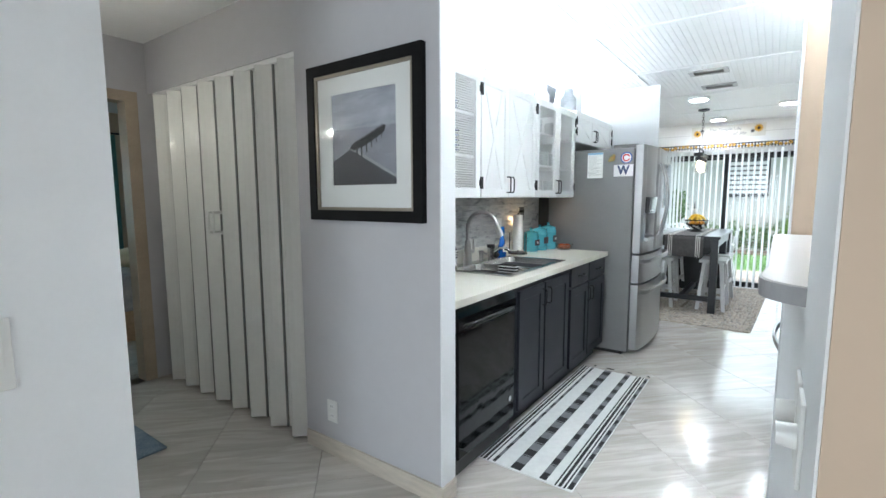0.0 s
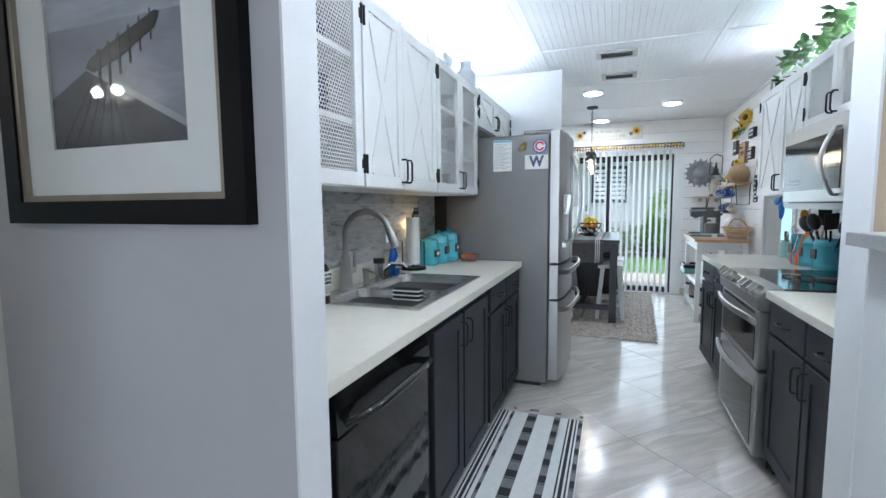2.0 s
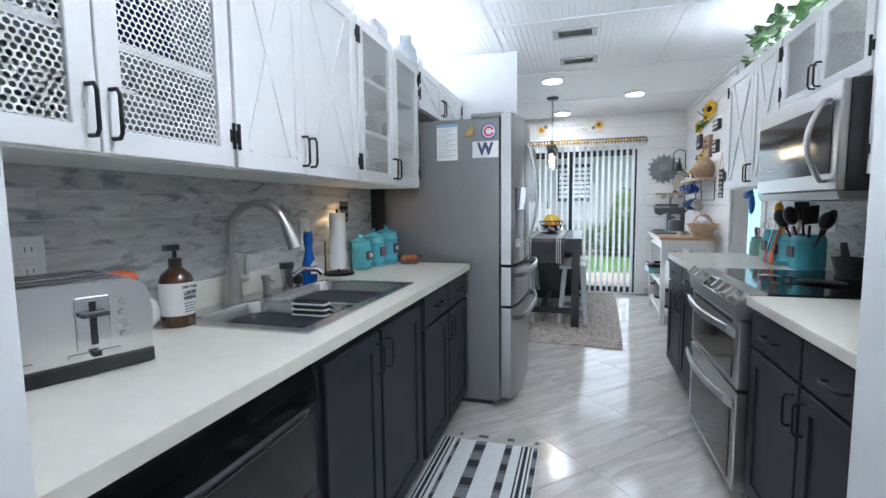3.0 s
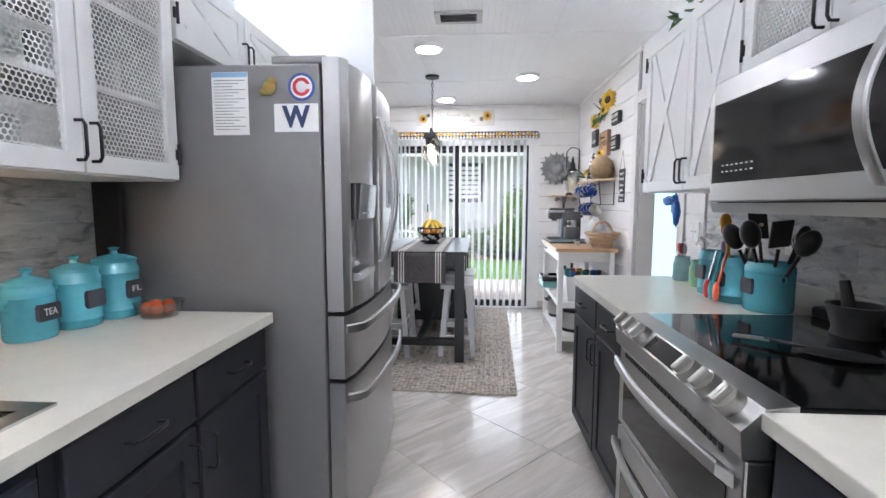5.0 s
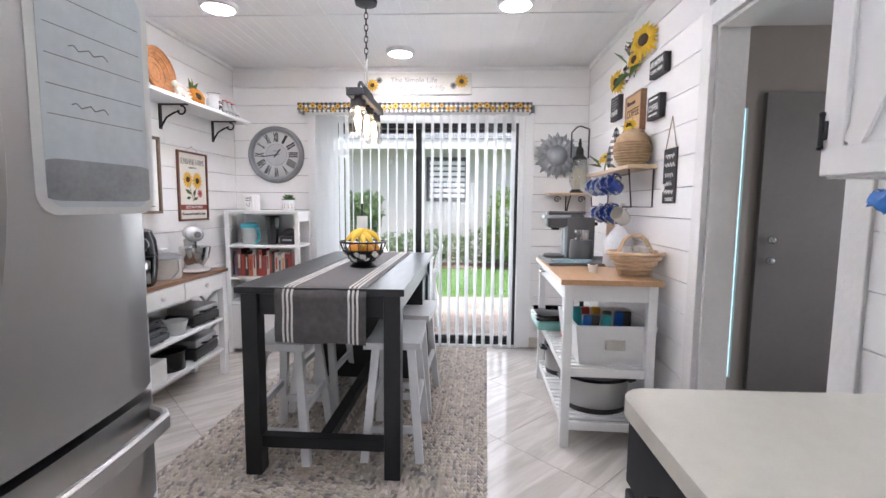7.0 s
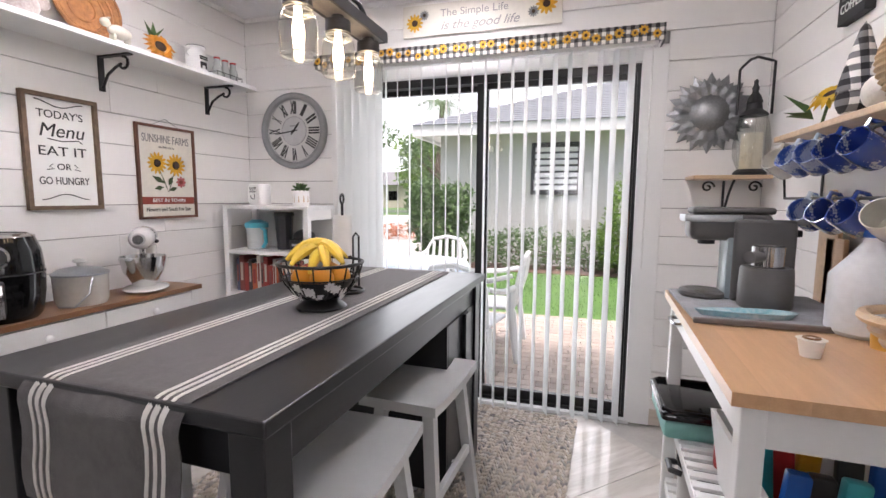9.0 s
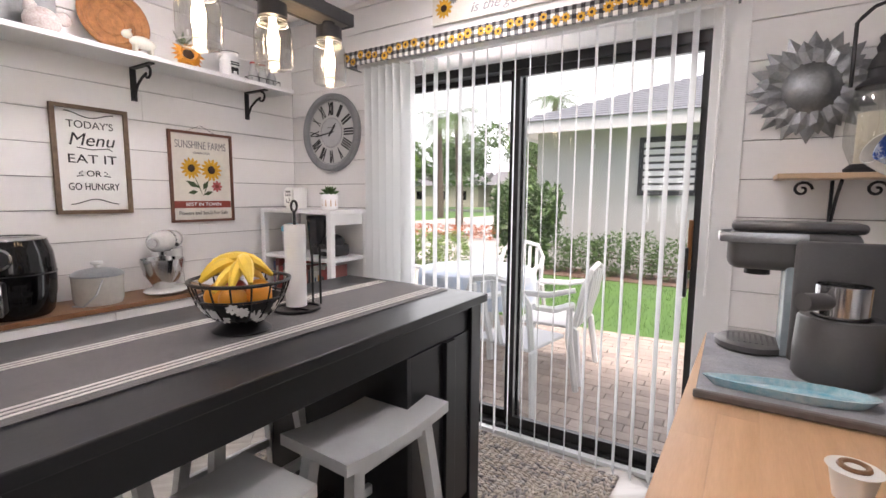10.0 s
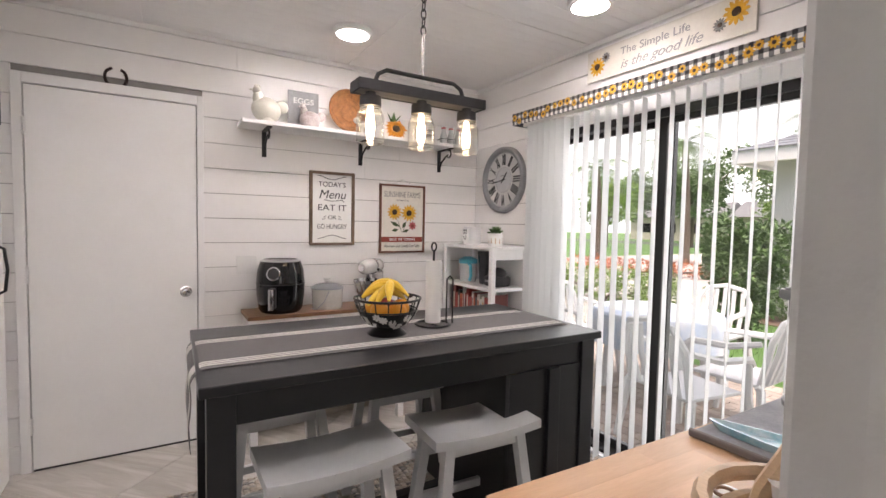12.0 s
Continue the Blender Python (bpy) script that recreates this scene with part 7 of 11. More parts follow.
def tree(at, h, spread, seed, m):
    th = thing("tree", "broad leafy tree in the distance", "tree", at, "trees in the distance", rz=None)
    rng, (x, y, z) = random.Random(seed), at
    part("trunk", tube(B(), [(x, y, z), (x + 0.1, y, z + h * 0.3), (x, y, z + h * 0.6)], [0.22, 0.17, 0.1], 8), BARK, th, smooth=True)
    clumps = []
    for i in range(11):
        a, r = rng.uniform(0, 6.28), rng.uniform(0.2, 1) * spread
        c = (x + r * math.cos(a), y + r * math.sin(a) * 0.6, z + h * rng.uniform(0.45, 0.95))
        clumps.append((*c, spread * rng.uniform(0.3, 0.5), spread * 0.4, spread * rng.uniform(0.25, 0.4)))
        part("limb", tube(B(), [(x, y, z + h * 0.4), c], [0.07, 0.02], 6), BARK, th, smooth=True)
    o = leaf_cloud("crown", clumps, 4200, 0.17 * spread / 2, seed, m)
    o.data.transform(Matrix.Translation(-Vector(at)))
    o.parent = th
    return th


for i, (a, h, s) in enumerate((((-11, 42, -0.1), 6, 3.4), ((-20, 44, -0.1), 7, 4), ((-3.5, 44, -0.1), 6, 3.2), ((-30, 56, -0.1), 8, 5), ((-14, 60, -0.1), 8, 5), ((-4, 24, -0.1), 4.2, 1.7), ((-22, 36, -0.1), 5, 3))):
    tree(a, h, s, 30 + i, HEDGEL if i % 2 else LIMEL)
for i, x in enumerate((-34, -20)):
    fh = thing("house", "low pale house with a grey roof across the road", "house", (x, 66, -0.1), "houses across the road", rz=None)
    part("wall", box(B(), x - 6, x + 6, 63, 69, -0.1, 2.9), mat("pale_stucco", (0.55, 0.5, 0.42), 0.9) if i == 0 else bpy.data.materials["pale_stucco"], fh)
    part("roof", prism(B(), [(62.4, 2.9), (69.6, 2.9), (66, 4.8)], "x", x - 6.6, x + 6.6), mat("grey_shingle_far", (0.2, 0.2, 0.21), 0.9) if i == 0 else bpy.data.materials["grey_shingle_far"], fh)
    for wx in (-3.5, 0, 3.5):
        part("window", box(B(), x + wx - 0.7, x + wx + 0.7, 62.96, 63.02, 0.9, 2.1), BLACKGLOSS, fh)

# neighbouring building
STUCCO = mat("cream_stucco", (0.62, 0.62, 0.6), 0.9, var=0.05, scale=2, bump=0.25, bscale=90)
SHINGLE = mat("grey_shingle", (0.22, 0.235, 0.26), 0.9, var=0.2, scale=10, rand=0.14, bump=0.3, bscale=60)
nb = thing("neighbour_building", "cream stucco building with a grey shingle hip roof", "building", (4, 18, -0.1), rz=None)
part("wall", box(B(), -1.92, 12, 16.0, 16.2, -0.2, 2.62), STUCCO, nb)
part("wall", box(B(), -1.92, -1.72, 16.2, 24, -0.2, 2.62), STUCCO, nb)
part("fascia", box(B(), -2.3, 12.4, 15.48, 15.54, 2.5, 2.72), TRIM, nb)
part("fascia", box(B(), -2.36, -2.3, 15.48, 24.4, 2.5, 2.72), TRIM, nb)
part("soffit", box(B(), -2.3, 12.4, 15.54, 16.0, 2.56, 2.6), TRIM, nb)
part("soffit", box(B(), -2.3, -1.92, 16.0, 24.4, 2.56, 2.6), TRIM, nb)
bm = B()
v = [bm.verts.new(p) for p in ((-2.36, 15.46, 2.715), (12.4, 15.46, 2.715), (12.4, 24.4, 2.715), (-2.36, 24.4, 2.715), (1.6, 19.9, 4.35), (9, 19.9, 4.35))]
for f in ((0, 1, 5, 4), (1, 2, 5), (2, 3, 4, 5), (3, 0, 4), (3, 2, 1, 0)):
    bm.faces.new([v[i] for i in f])
rf = part("roof", bm, SHINGLE, nb)
# courses of shingles on the slope facing the patio
o = ORG[nb]
n1 = Vector((0, -1.635, 4.44)).normalized()
me = None
for c in range(22):
    s = c / 22
    y, z = 15.46 + 4.44 * s, 2.715 + 1.635 * s
    x0, x1 = -2.36 + 3.96 * s, 12.4 - 3.4 * s
    xa = x0
    k = 0
    while xa < min(x1, 4.2):
        xb = min(xa + 0.9 + 0.25 * ((c * 5 + k * 3) % 4), x1)
        bmq = B()
        dy, dz = 4.44 / 22 * 1.12, 1.635 / 22 * 1.12
        lo, hi = Vector((0, y - 0.01, z + 0.014)), Vector((0, y + dy, z + dz + 0.004))
        q = [Vector((xa + 0.004, lo.y, lo.z)), Vector((xb - 0.004, lo.y, lo.z)), Vector((xb - 0.004, hi.y, hi.z)), Vector((xa + 0.004, hi.y, hi.z))]
        vs = [bmq.verts.new(p) for p in q] + [bmq.verts.new(p - Vector((0, 0, 0.016))) for p in q]
        bmq.faces.new(vs[:4])
        for i in range(4):
            j = (i + 1) % 4
            bmq.faces.new((vs[i], vs[j], vs[4 + j], vs[4 + i]))
        part("shingle", bmq, SHINGLE, rf)
        xa = xb
        k += 1
wn2 = part("window", box(box(box(box(B(), 0.0, 0.07, 15.93, 16.0, 1.34, 2.36), 0.9, 0.97, 15.93, 16.0, 1.34, 2.36), 0.07, 0.9, 15.93, 16.0, 2.29, 2.36), 0.07, 0.9, 15.93, 16.0, 1.34, 1.41), mat("dark_window_frame", (0.05, 0.05, 0.055), 0.5), nb)
part("backing", box(B(), 0.07, 0.9, 15.985, 15.998, 1.41, 2.29), mat("dark_window_inside", (0.12, 0.12, 0.13), 0.3), wn2)
for i in range(7):
    part("louvre", obox(B(), Vector((0.485, 15.96, 1.475 + i * 0.125)), (0.82, 0.02, 0.085), Matrix.Rotation(radians(-18), 3, "X")), TRIM, wn2)
part("wall_lamp", box(B(), -0.85, -0.78, 15.9, 16.0, 2.2, 2.3, 0.01), TRIM, nb)


# white plastic patio set
RESIN = mat("white_resin", (0.78, 0.79, 0.8), 0.45, var=0.04)


def patio_chair():
    th = thing("patio_chair", "white moulded plastic armchair on the patio", "patio chair", (0, 0, 0), "white patio chairs", rz=0)
    bm = B()
    box(bm, -0.23, 0.23, -0.22, 0.24, 0.4, 0.425, 0.01)
    part("seat", bm, RESIN, th, smooth=True)
    for sx in (-1, 1):
        for sy, top in ((-1, 0.64), (1, 0.42)):
            part("leg", tube(B(), [(sx * 0.29, sy * 0.29, 0), (sx * 0.25, sy * 0.24, 0.4), (sx * 0.26, sy * 0.22, top)], [0.022, 0.028, 0.022], 6), RESIN, th, smooth=True)
        part("arm", tube(B(), [(sx * 0.26, -0.26, 0.6), (sx * 0.285, -0.2, 0.645), (sx * 0.285, 0.05, 0.655), (sx * 0.24, 0.23, 0.7)], [0.02, 0.024, 0.024, 0.02], 6), RESIN, th, smooth=True)
    pts = [(-0.235, 0.23, 0.42), (-0.24, 0.29, 0.72), (-0.17, 0.32, 0.84), (0, 0.335, 0.875), (0.17, 0.32, 0.84), (0.24, 0.29, 0.72), (0.235, 0.23, 0.42)]
    bk = part("back_frame", tube(B(), pts, 0.022, 6), RESIN, th, smooth=True)
    for i in range(5):
        x = -0.16 + 0.08 * i
        part("back_slat", tube(B(), [(x, 0.235, 0.42), (x * 1.05, 0.3, 0.64), (x, 0.325, 0.85 - abs(x) * 0.25)], 0.021, 5), RESIN, th, smooth=True)
    return th


c0 = patio_chair()
c0.matrix_basis = pose(0.3, 10.57, -0.085, 0, 0, -88)
for x, y, rz in ((0.27, 9.95, 170), (-1.25, 10.6, 90), (-0.5, 11.62, 5)):
    copy_thing(c0, pose(x, y, -0.085, 0, 0, rz))
pt = thing("patio_table", "round white plastic patio table with a printed cloth", "patio table", (-0.5, 10.75, -0.085), rz=None)
part("tabletop", lathe(B(), [(0, 0.63), (0.5, 0.63), (0.52, 0.615), (0.5, 0.6), (0, 0.6)], (-0.5, 10.75, 0), 36), RESIN, pt, smooth=True)
for sx in (-1, 1):
    for sy in (-1, 1):
        part("leg", cyl(B(), (-0.5 + sx * 0.3, 10.75 + sy * 0.3, -0.085), (-0.5 + sx * 0.26, 10.75 + sy * 0.26, 0.6), 0.03, seg=8), RESIN, pt, smooth=True)
cl = thing("tablecloth", "white patio tablecloth with pastel blue and orange print", "tablecloth", (-0.5, 10.75, 0.632), rz=None)
bm = B()
rings = []
for r, z in ((0.0, 0.634), (0.3, 0.634), (0.52, 0.634), (0.54, 0.615), (0.55, 0.5), (0.56, 0.36)):
    rings.append([bm.verts.new((-0.5 + (r + (0.025 * math.sin(k * math.pi / 3) if z < 0.6 else 0)) * math.cos(2 * math.pi * k / 48), 10.75 + (r + (0.025 * math.sin(k * math.pi / 3) if z < 0.6 else 0)) * math.sin(2 * math.pi * k / 48), z)) for k in range(48)] if r else [bm.verts.new((-0.5, 10.75, z))])
for a, b in zip(rings, rings[1:]):
    for k in range(48):
        l = (k + 1) % 48
        bm.faces.new((a[0], b[k], b[l]) if len(a) == 1 else (a[k], a[l], b[l], b[k]))
TC = mat("pastel_print_cloth", (0.75, 0.75, 0.76), 0.8, scale=6, col2=(0.35, 0.5, 0.7))
part("cloth", bm, TC, cl, smooth=True)

# cloud bank far behind everything
bm, vv = B(), []
for k in range(25):
    a = radians(-10 + 200 * k / 24)
    vv.append([bm.verts.new((160 * math.cos(a) * (1 - 0.25 * (h > 60)), 160 * math.sin(a) * (1 - 0.25 * (h > 60)), h)) for h in (-1, 30, 70, 110)])
for a, b in zip(vv, vv[1:]):
    for k in range(3):
        bm.faces.new((a[k], a[k + 1], b[k + 1], b[k]))
part("backdrop", bm, cloud_bank, None, "white overcast cloud bank on the horizon", kind="structure", category="sky", smooth=True)


# ---- small things in the kitchen ----
WT, WR = 0.896, 0.883

# four-slice toaster
to = thing("toaster", "brushed steel four-slice toaster with black base", "toaster", (-0.5, 3.115, WT), rz=70)
bm = B()
prof = [(-0.15, 0.03), (0.15, 0.03), (0.155, 0.12), (0.145, 0.175), (0.12, 0.195), (-0.12, 0.195), (-0.145, 0.175), (-0.155, 0.12)]
prism(bm, [(x * 1.12, z) for x, z in prof], "y", -0.13, 0.13)
bmesh.ops.bevel(bm, geom=[e for e in bm.edges if e.calc_face_angle(0) > 1.2], offset=0.014, segments=3, affect="EDGES")
tb2 = part("body", bm, steel("toaster_steel", (0.68, 0.68, 0.67), 0.24, (60, 1, 1)), to, smooth=True)
part("base", box(B(), -0.172, 0.172, -0.134, 0.134, 0.0, 0.035, 0.006), BLACKPLASTIC, to)
for y in (-0.085, -0.035, 0.035, 0.085):
    part("slot", box(B(), -0.13, 0.13, y - 0.014, y + 0.014, 0.19, 0.1965, 0.002), BLACKPLASTIC, to)
for x in (-0.085, 0.06):
    part("lever_panel", box(B(), x - 0.03, x + 0.03, -0.1335, -0.129, 0.055, 0.165, 0.002), CHROME, to)
    part("lever_slot", box(B(), x - 0.006, x + 0.006, -0.135, -0.1325, 0.065, 0.155), BLACKPLASTIC, to)
    part("lever", box(B(), x - 0.025, x + 0.025, -0.155, -0.134, 0.125, 0.135, 0.003), BLACKPLASTIC, to)
    part("browning_slide", box(B(), x - 0.045, x + 0.045, -0.1345, -0.131, 0.043, 0.05), CHROME, to)
    part("slide_knob", box(B(), x - 0.008, x + 0.008, -0.145, -0.134, 0.041, 0.053, 0.002), BLACKPLASTIC, to)
    for k in range(4):
        part("button", cyl(B(), (x + (0.055 if x > 0 else -0.05), -0.138, 0.075 + k * 0.024), (x + (0.055 if x > 0 else -0.05), -0.13, 0.075 + k * 0.024), 0.008, seg=12), CHROME, to, smooth=True)

# amber soap bottle
AMBER = mat("amber_bottle", (0.055, 0.022, 0.007), 0.12, var=0.1, coat=0.6)
so = thing("soap_bottle", "amber pump bottle with a white printed label", "soap bottle", (-0.53, 3.5, WT), rz=90)
part("bottle", lathe(B(), [(0, 0), (0.043, 0), (0.046, 0.006), (0.046, 0.135), (0.04, 0.152), (0.02, 0.17), (0.016, 0.175), (0, 0.175)], (0, 0, 0), 28), AMBER, so, smooth=True)
part("label", lathe(B(), [(0.0465, 0.035), (0.0468, 0.037), (0.0468, 0.128), (0.0465, 0.13)], (0, 0, 0), 28), PAPER, so, smooth=True)
part("collar", cyl(B(), (0, 0, 0.173), (0, 0, 0.2), 0.018, seg=18), BLACKPLASTIC, so, smooth=True)
part("pump_stem", cyl(B(), (0, 0, 0.2), (0, 0, 0.225), 0.006, seg=10), BLACKPLASTIC, so)
part("pump_head", box(B(), -0.035, 0.013, -0.01, 0.01, 0.222, 0.24, 0.004), BLACKPLASTIC, so)
for tx, h, z, w in (("Dish Soap", 0.009, 0.118, 0.05), ("LEMON", 0.012, 0.1, 0.042), ("VERBENA", 0.01, 0.085, 0.045)):
    words("lettering", tx, h, Matrix.Translation((0.0, -0.0478, z)) @ FRONT.to_3x3().to_4x4(), INK, so, width=w)
for k in range(4):
    part("small_print", box(B(), -0.02, 0.02 - 0.004 * (k % 2), -0.0482, -0.0465, 0.045 + k * 0.008, 0.0475 + k * 0.008), GREYINK, so)

# brush, scrubber and loofah behind the toaster
sc = thing("scrub_brush", "orange and white dish scrubber behind the toaster", "scrubber", (-0.585, 3.36, WT), rz=None)
part("handle", cyl(B(), (-0.585, 3.36, WT), (-0.585, 3.36, WT + 0.14), 0.012, seg=10), PLASTICWHITE, sc, smooth=True)
part("pad", ball(B(), (-0.58, 3.37, WT + 0.16), 0.04, 1, 1, 0.5), mat("orange_pad", (0.7, 0.16, 0.05), 0.8, bump=0.5), sc, smooth=True)
lo = thing("dish_pouf", "white mesh dish pouf on the worktop", "scrubber", (-0.57, 3.43, WT), rz=None)
part("mesh_ball", ball(B(), (-0.585, 3.425, WT + 0.05), 0.05, 1, 1, 1, 18), mat("white_netting", (0.7, 0.7, 0.68), 0.9, bump=1.0, bscale=60), lo, smooth=True)

# striped cloth over the sink divider
BWS = mat("black_terry", (0.02, 0.02, 0.02), 0.95, bump=0.6, bscale=200)
tw = thing("striped_sponge", "black and white striped sponge hung over the sink divider", "sponge", (-0.3, 3.86, 0.9), rz=None)
part("body", box(B(), -0.36, -0.23, 3.815, 3.855, 0.835, 0.915, 0.012), BWS, tw, smooth=True)
for k in range(4):
    part("stripe", box(B(), -0.3615, -0.2285, 3.8135, 3.8565, 0.842 + k * 0.019, 0.849 + k * 0.019, 0.003), PAPER, tw)

# water filter tap
wf = thing("water_filter", "chrome and black tap with water filter by the sink", "water filter", (-0.575, 4.1, 0.901), rz=None)
part("body", cyl(B(), (-0.575, 4.1, 0.901), (-0.575, 4.1, 0.985), 0.022, 0.027, 18), CHROME, wf, smooth=True)
part("cap", cyl(B(), (-0.575, 4.1, 0.985), (-0.575, 4.1, 1.01), 0.03, seg=18), BLACKPLASTIC, wf, smooth=True)
part("spout", tube(B(), [(-0.575, 4.12, 0.94), (-0.54, 4.17, 0.975), (-0.49, 4.2, 0.97), (-0.47, 4.21, 0.95)], 0.012, 10), CHROME, wf, smooth=True)
part("valve", ball(B(), (-0.57, 4.17, 0.925), 0.024), BLACKPLASTIC, wf, smooth=True)

# blue spray bottle
BLUE = mat("blue_plastic", (0.01, 0.1, 0.42), 0.25, var=0.08, coat=0.3)
sb = thing("detergent_bottle", "blue dish detergent spray bottle with white label", "bottle", (-0.575, 4.27, 0.901), rz=90)
bm = B()
lathe(bm, [(0, 0), (0.045, 0), (0.048, 0.01), (0.044, 0.07), (0.03, 0.12), (0.022, 0.15), (0.026, 0.17), (0.03, 0.19), (0.026, 0.225), (0.024, 0.23), (0, 0.23)], (0, 0, 0), 24)
bmesh.ops.scale(bm, verts=bm.verts, vec=(1, 0.6, 1))
part("bottle", bm, BLUE, sb, smooth=True)
part("label", prism(B(), [(-0.03, 0.04), (0.03, 0.035), (0.034, 0.075), (0.0, 0.1), (-0.03, 0.08)], "y", -0.0305, -0.026), PAPER, sb)
part("label_mark", prism(B(), [(-0.022, 0.055), (0.024, 0.05), (0.026, 0.072), (-0.02, 0.076)], "y", -0.0315, -0.03), BLUE, sb)

# paper towel on a wire holder
pt2 = thing("paper_towel_holder", "white paper towel roll on a black wire holder", "paper towel", (-0.57, 4.53, WT), rz=None)
part("base", cyl(B(), (-0.57, 4.53, WT), (-0.57, 4.53, WT + 0.014), 0.078, seg=28), BLACKMETAL, pt2, smooth=True)
part("post", cyl(B(), (-0.57, 4.53, WT), (-0.57, 4.53, WT + 0.335), 0.006, seg=10), BLACKMETAL, pt2)
part("roll", lathe(B(), [(0.018, 0.035), (0.041, 0.035), (0.041, 0.315), (0.018, 0.315)], (-0.57, 4.53, WT), 28), PAPER, pt2, smooth=True)
for a in (200, 20):
    dx, dy = 0.066 * math.cos(radians(a)), 0.066 * math.sin(radians(a))
    part("arm", tube(B(), [(-0.57 + dx, 4.53 + dy, WT + 0.01), (-0.57 + dx, 4.53 + dy, WT + 0.17)], 0.004, 6), BLACKMETAL, pt2)


# teal canisters
def canister(at, r, h, text, lid=True, group="teal canisters", rz=90):
    th = thing("canister", "teal ceramic canister with a black label" if lid else "teal ceramic utensil crock", "canister", at, group, rz=rz)
    pf = [(0, 0), (r * 0.95, 0), (r, 0.008), (r, h * 0.14), (r * 1.02, h * 0.15), (r, h * 0.16), (r, h * 0.8), (r * 1.02, h * 0.81), (r, h * 0.82), (r, h * 0.9), (r * 0.93, h * 0.94), (r * 0.9, h)]
    pf += [(0, h)] if lid else [(r * 0.84, h), (r * 0.86, h * 0.2), (0, h * 0.2)]
    part("body", lathe(B(), pf, (0, 0, 0), 28), TEAL, th, smooth=True)
    if lid:
        part("lid", lathe(B(), [(r * 0.93, h), (r * 0.95, h + 0.01), (r * 0.5, h + 0.022), (0.012, h + 0.026), (0.01, h + 0.036), (0.018, h + 0.046), (0, h + 0.052)], (0, 0, 0), 28), TEAL, th, smooth=True)
    part("label_plate", prism(B(), [(-0.03, h * 0.35), (0.03, h * 0.35), (0.034, h * 0.4), (0.034, h * 0.62), (0.03, h * 0.67), (-0.03, h * 0.67), (-0.034, h * 0.62), (-0.034, h * 0.4)], "y", -r - 0.0025, -r * 0.84), mat("dark_label", (0.06, 0.07, 0.08), 0.6) if "dark_label" not in bpy.data.materials else bpy.data.materials["dark_label"], th)
    if text:
        words("lettering", text, 0.02, Matrix.Translation((0, -r - 0.0032, h * 0.51)) @ FRONT.to_3x3().to_4x4(), PAPER, th, width=0.04)
    for s in (-1, 1):
        part("ear", tube(B(), [(s * r * 0.95, 0, h * 0.6), (s * (r + 0.015), 0, h * 0.66), (s * (r + 0.015), 0, h * 0.74), (s * r * 0.95, 0, h * 0.78)], 0.006, 8), TEAL, th, smooth=True)
    return th


for y, x, r, h, t in ((4.76, -0.56, 0.062, 0.15, "TEA"), (4.9, -0.545, 0.066, 0.17, ""), (5.03, -0.52, 0.07, 0.185, "FL")):
    canister((x, y, WT), r, h, t)
gd = thing("glass_dish", "clear glass dish holding orange tomatoes", "dish", (-0.37, 5.03, WT), rz=None)
j = part("dish", lathe(B(), [(0, 0.004), (0.05, 0.004), (0.075, 0.05), (0.078, 0.05), (0.054, 0), (0, 0)], (-0.37, 5.03, WT), 28), JARGLASS, gd, smooth=True)
for k in range(5):
    a = k * 1.26
    tm = thing("tomato", "small orange-red tomato in the glass dish", "tomato", (-0.37 + 0.034 * math.cos(a), 5.03 + 0.034 * math.sin(a), WT + 0.008), "tomatoes in the dish", rz=None)
    part("fruit", ball(B(), (-0.37 + 0.034 * math.cos(a), 5.03 + 0.034 * math.sin(a), WT + 0.03), 0.022), mat("tomato_skin", (0.62, 0.12, 0.04), 0.25) if k == 0 else bpy.data.materials["tomato_skin"], tm, smooth=True)
nl = thing("night_light", "plug-in night light with a checked cover, glowing", "night light", (-0.645, 4.66, 1.13), rz=None)
part("plug", box(B(), -0.655, -0.63, 4.64, 4.68, 1.09, 1.15, 0.006), PLASTICWHITE, nl)
part("bulb", ball(B(), (-0.625, 4.64, 1.165), 0.014), glow("night_bulb", (1, 0.62, 0.3), 30), nl, smooth=True)
part("checked_cover", box(B(), -0.632, -0.622, 4.66, 4.75, 1.16, 1.27, 0.004), CHECK, nl)

# what stands behind the wire mesh doors
rng = random.Random(31)
DISHM = [mat("dish_white", (0.72, 0.72, 0.7), 0.25), mat("dish_navy", (0.03, 0.05, 0.25), 0.25), mat("dish_glass", (0.55, 0.57, 0.56), 0.15), mat("dish_grey", (0.3, 0.32, 0.34), 0.3)]
for y, z, m, n in ((3.33, 1.369, 0, 5), (3.0, 1.369, 0, 4), (3.34, 1.601, 1, 5), (3.0, 1.601, 3, 4), (3.33, 1.843, 1, 2), (3.0, 1.843, 2, 3)):
    st2 = thing("plate_stack", "stack of dishes inside the mesh door cabinet", "dishes", (-0.5, y, z), "dish stacks", rz=None)
    for k in range(n):
        part("plate", lathe(B(), [(0, 0), (0.07, 0.002), (0.125, 0.02), (0.128, 0.024), (0.07, 0.01), (0, 0.008)], (-0.5, y, z + k * 0.028), 24), DISHM[m], st2, smooth=True)
for i in range(9):
    y, z = 4.42 + 0.11 * (i % 3) + (0.35 if i % 2 else 0), (1.369, 1.601, 1.843)[i // 3]
    gl = thing("drinking_glass", "clear tumbler inside the mesh door cabinet", "glass", (-0.47, y, z), "glasses in the cabinet", rz=None)
    part("tumbler", lathe(B(), [(0, 0.004), (0.03, 0.004), (0.036, 0.12), (0.039, 0.12), (0.033, 0), (0, 0)], (-0.47, y, z), 20), DISHM[2], gl, smooth=True)

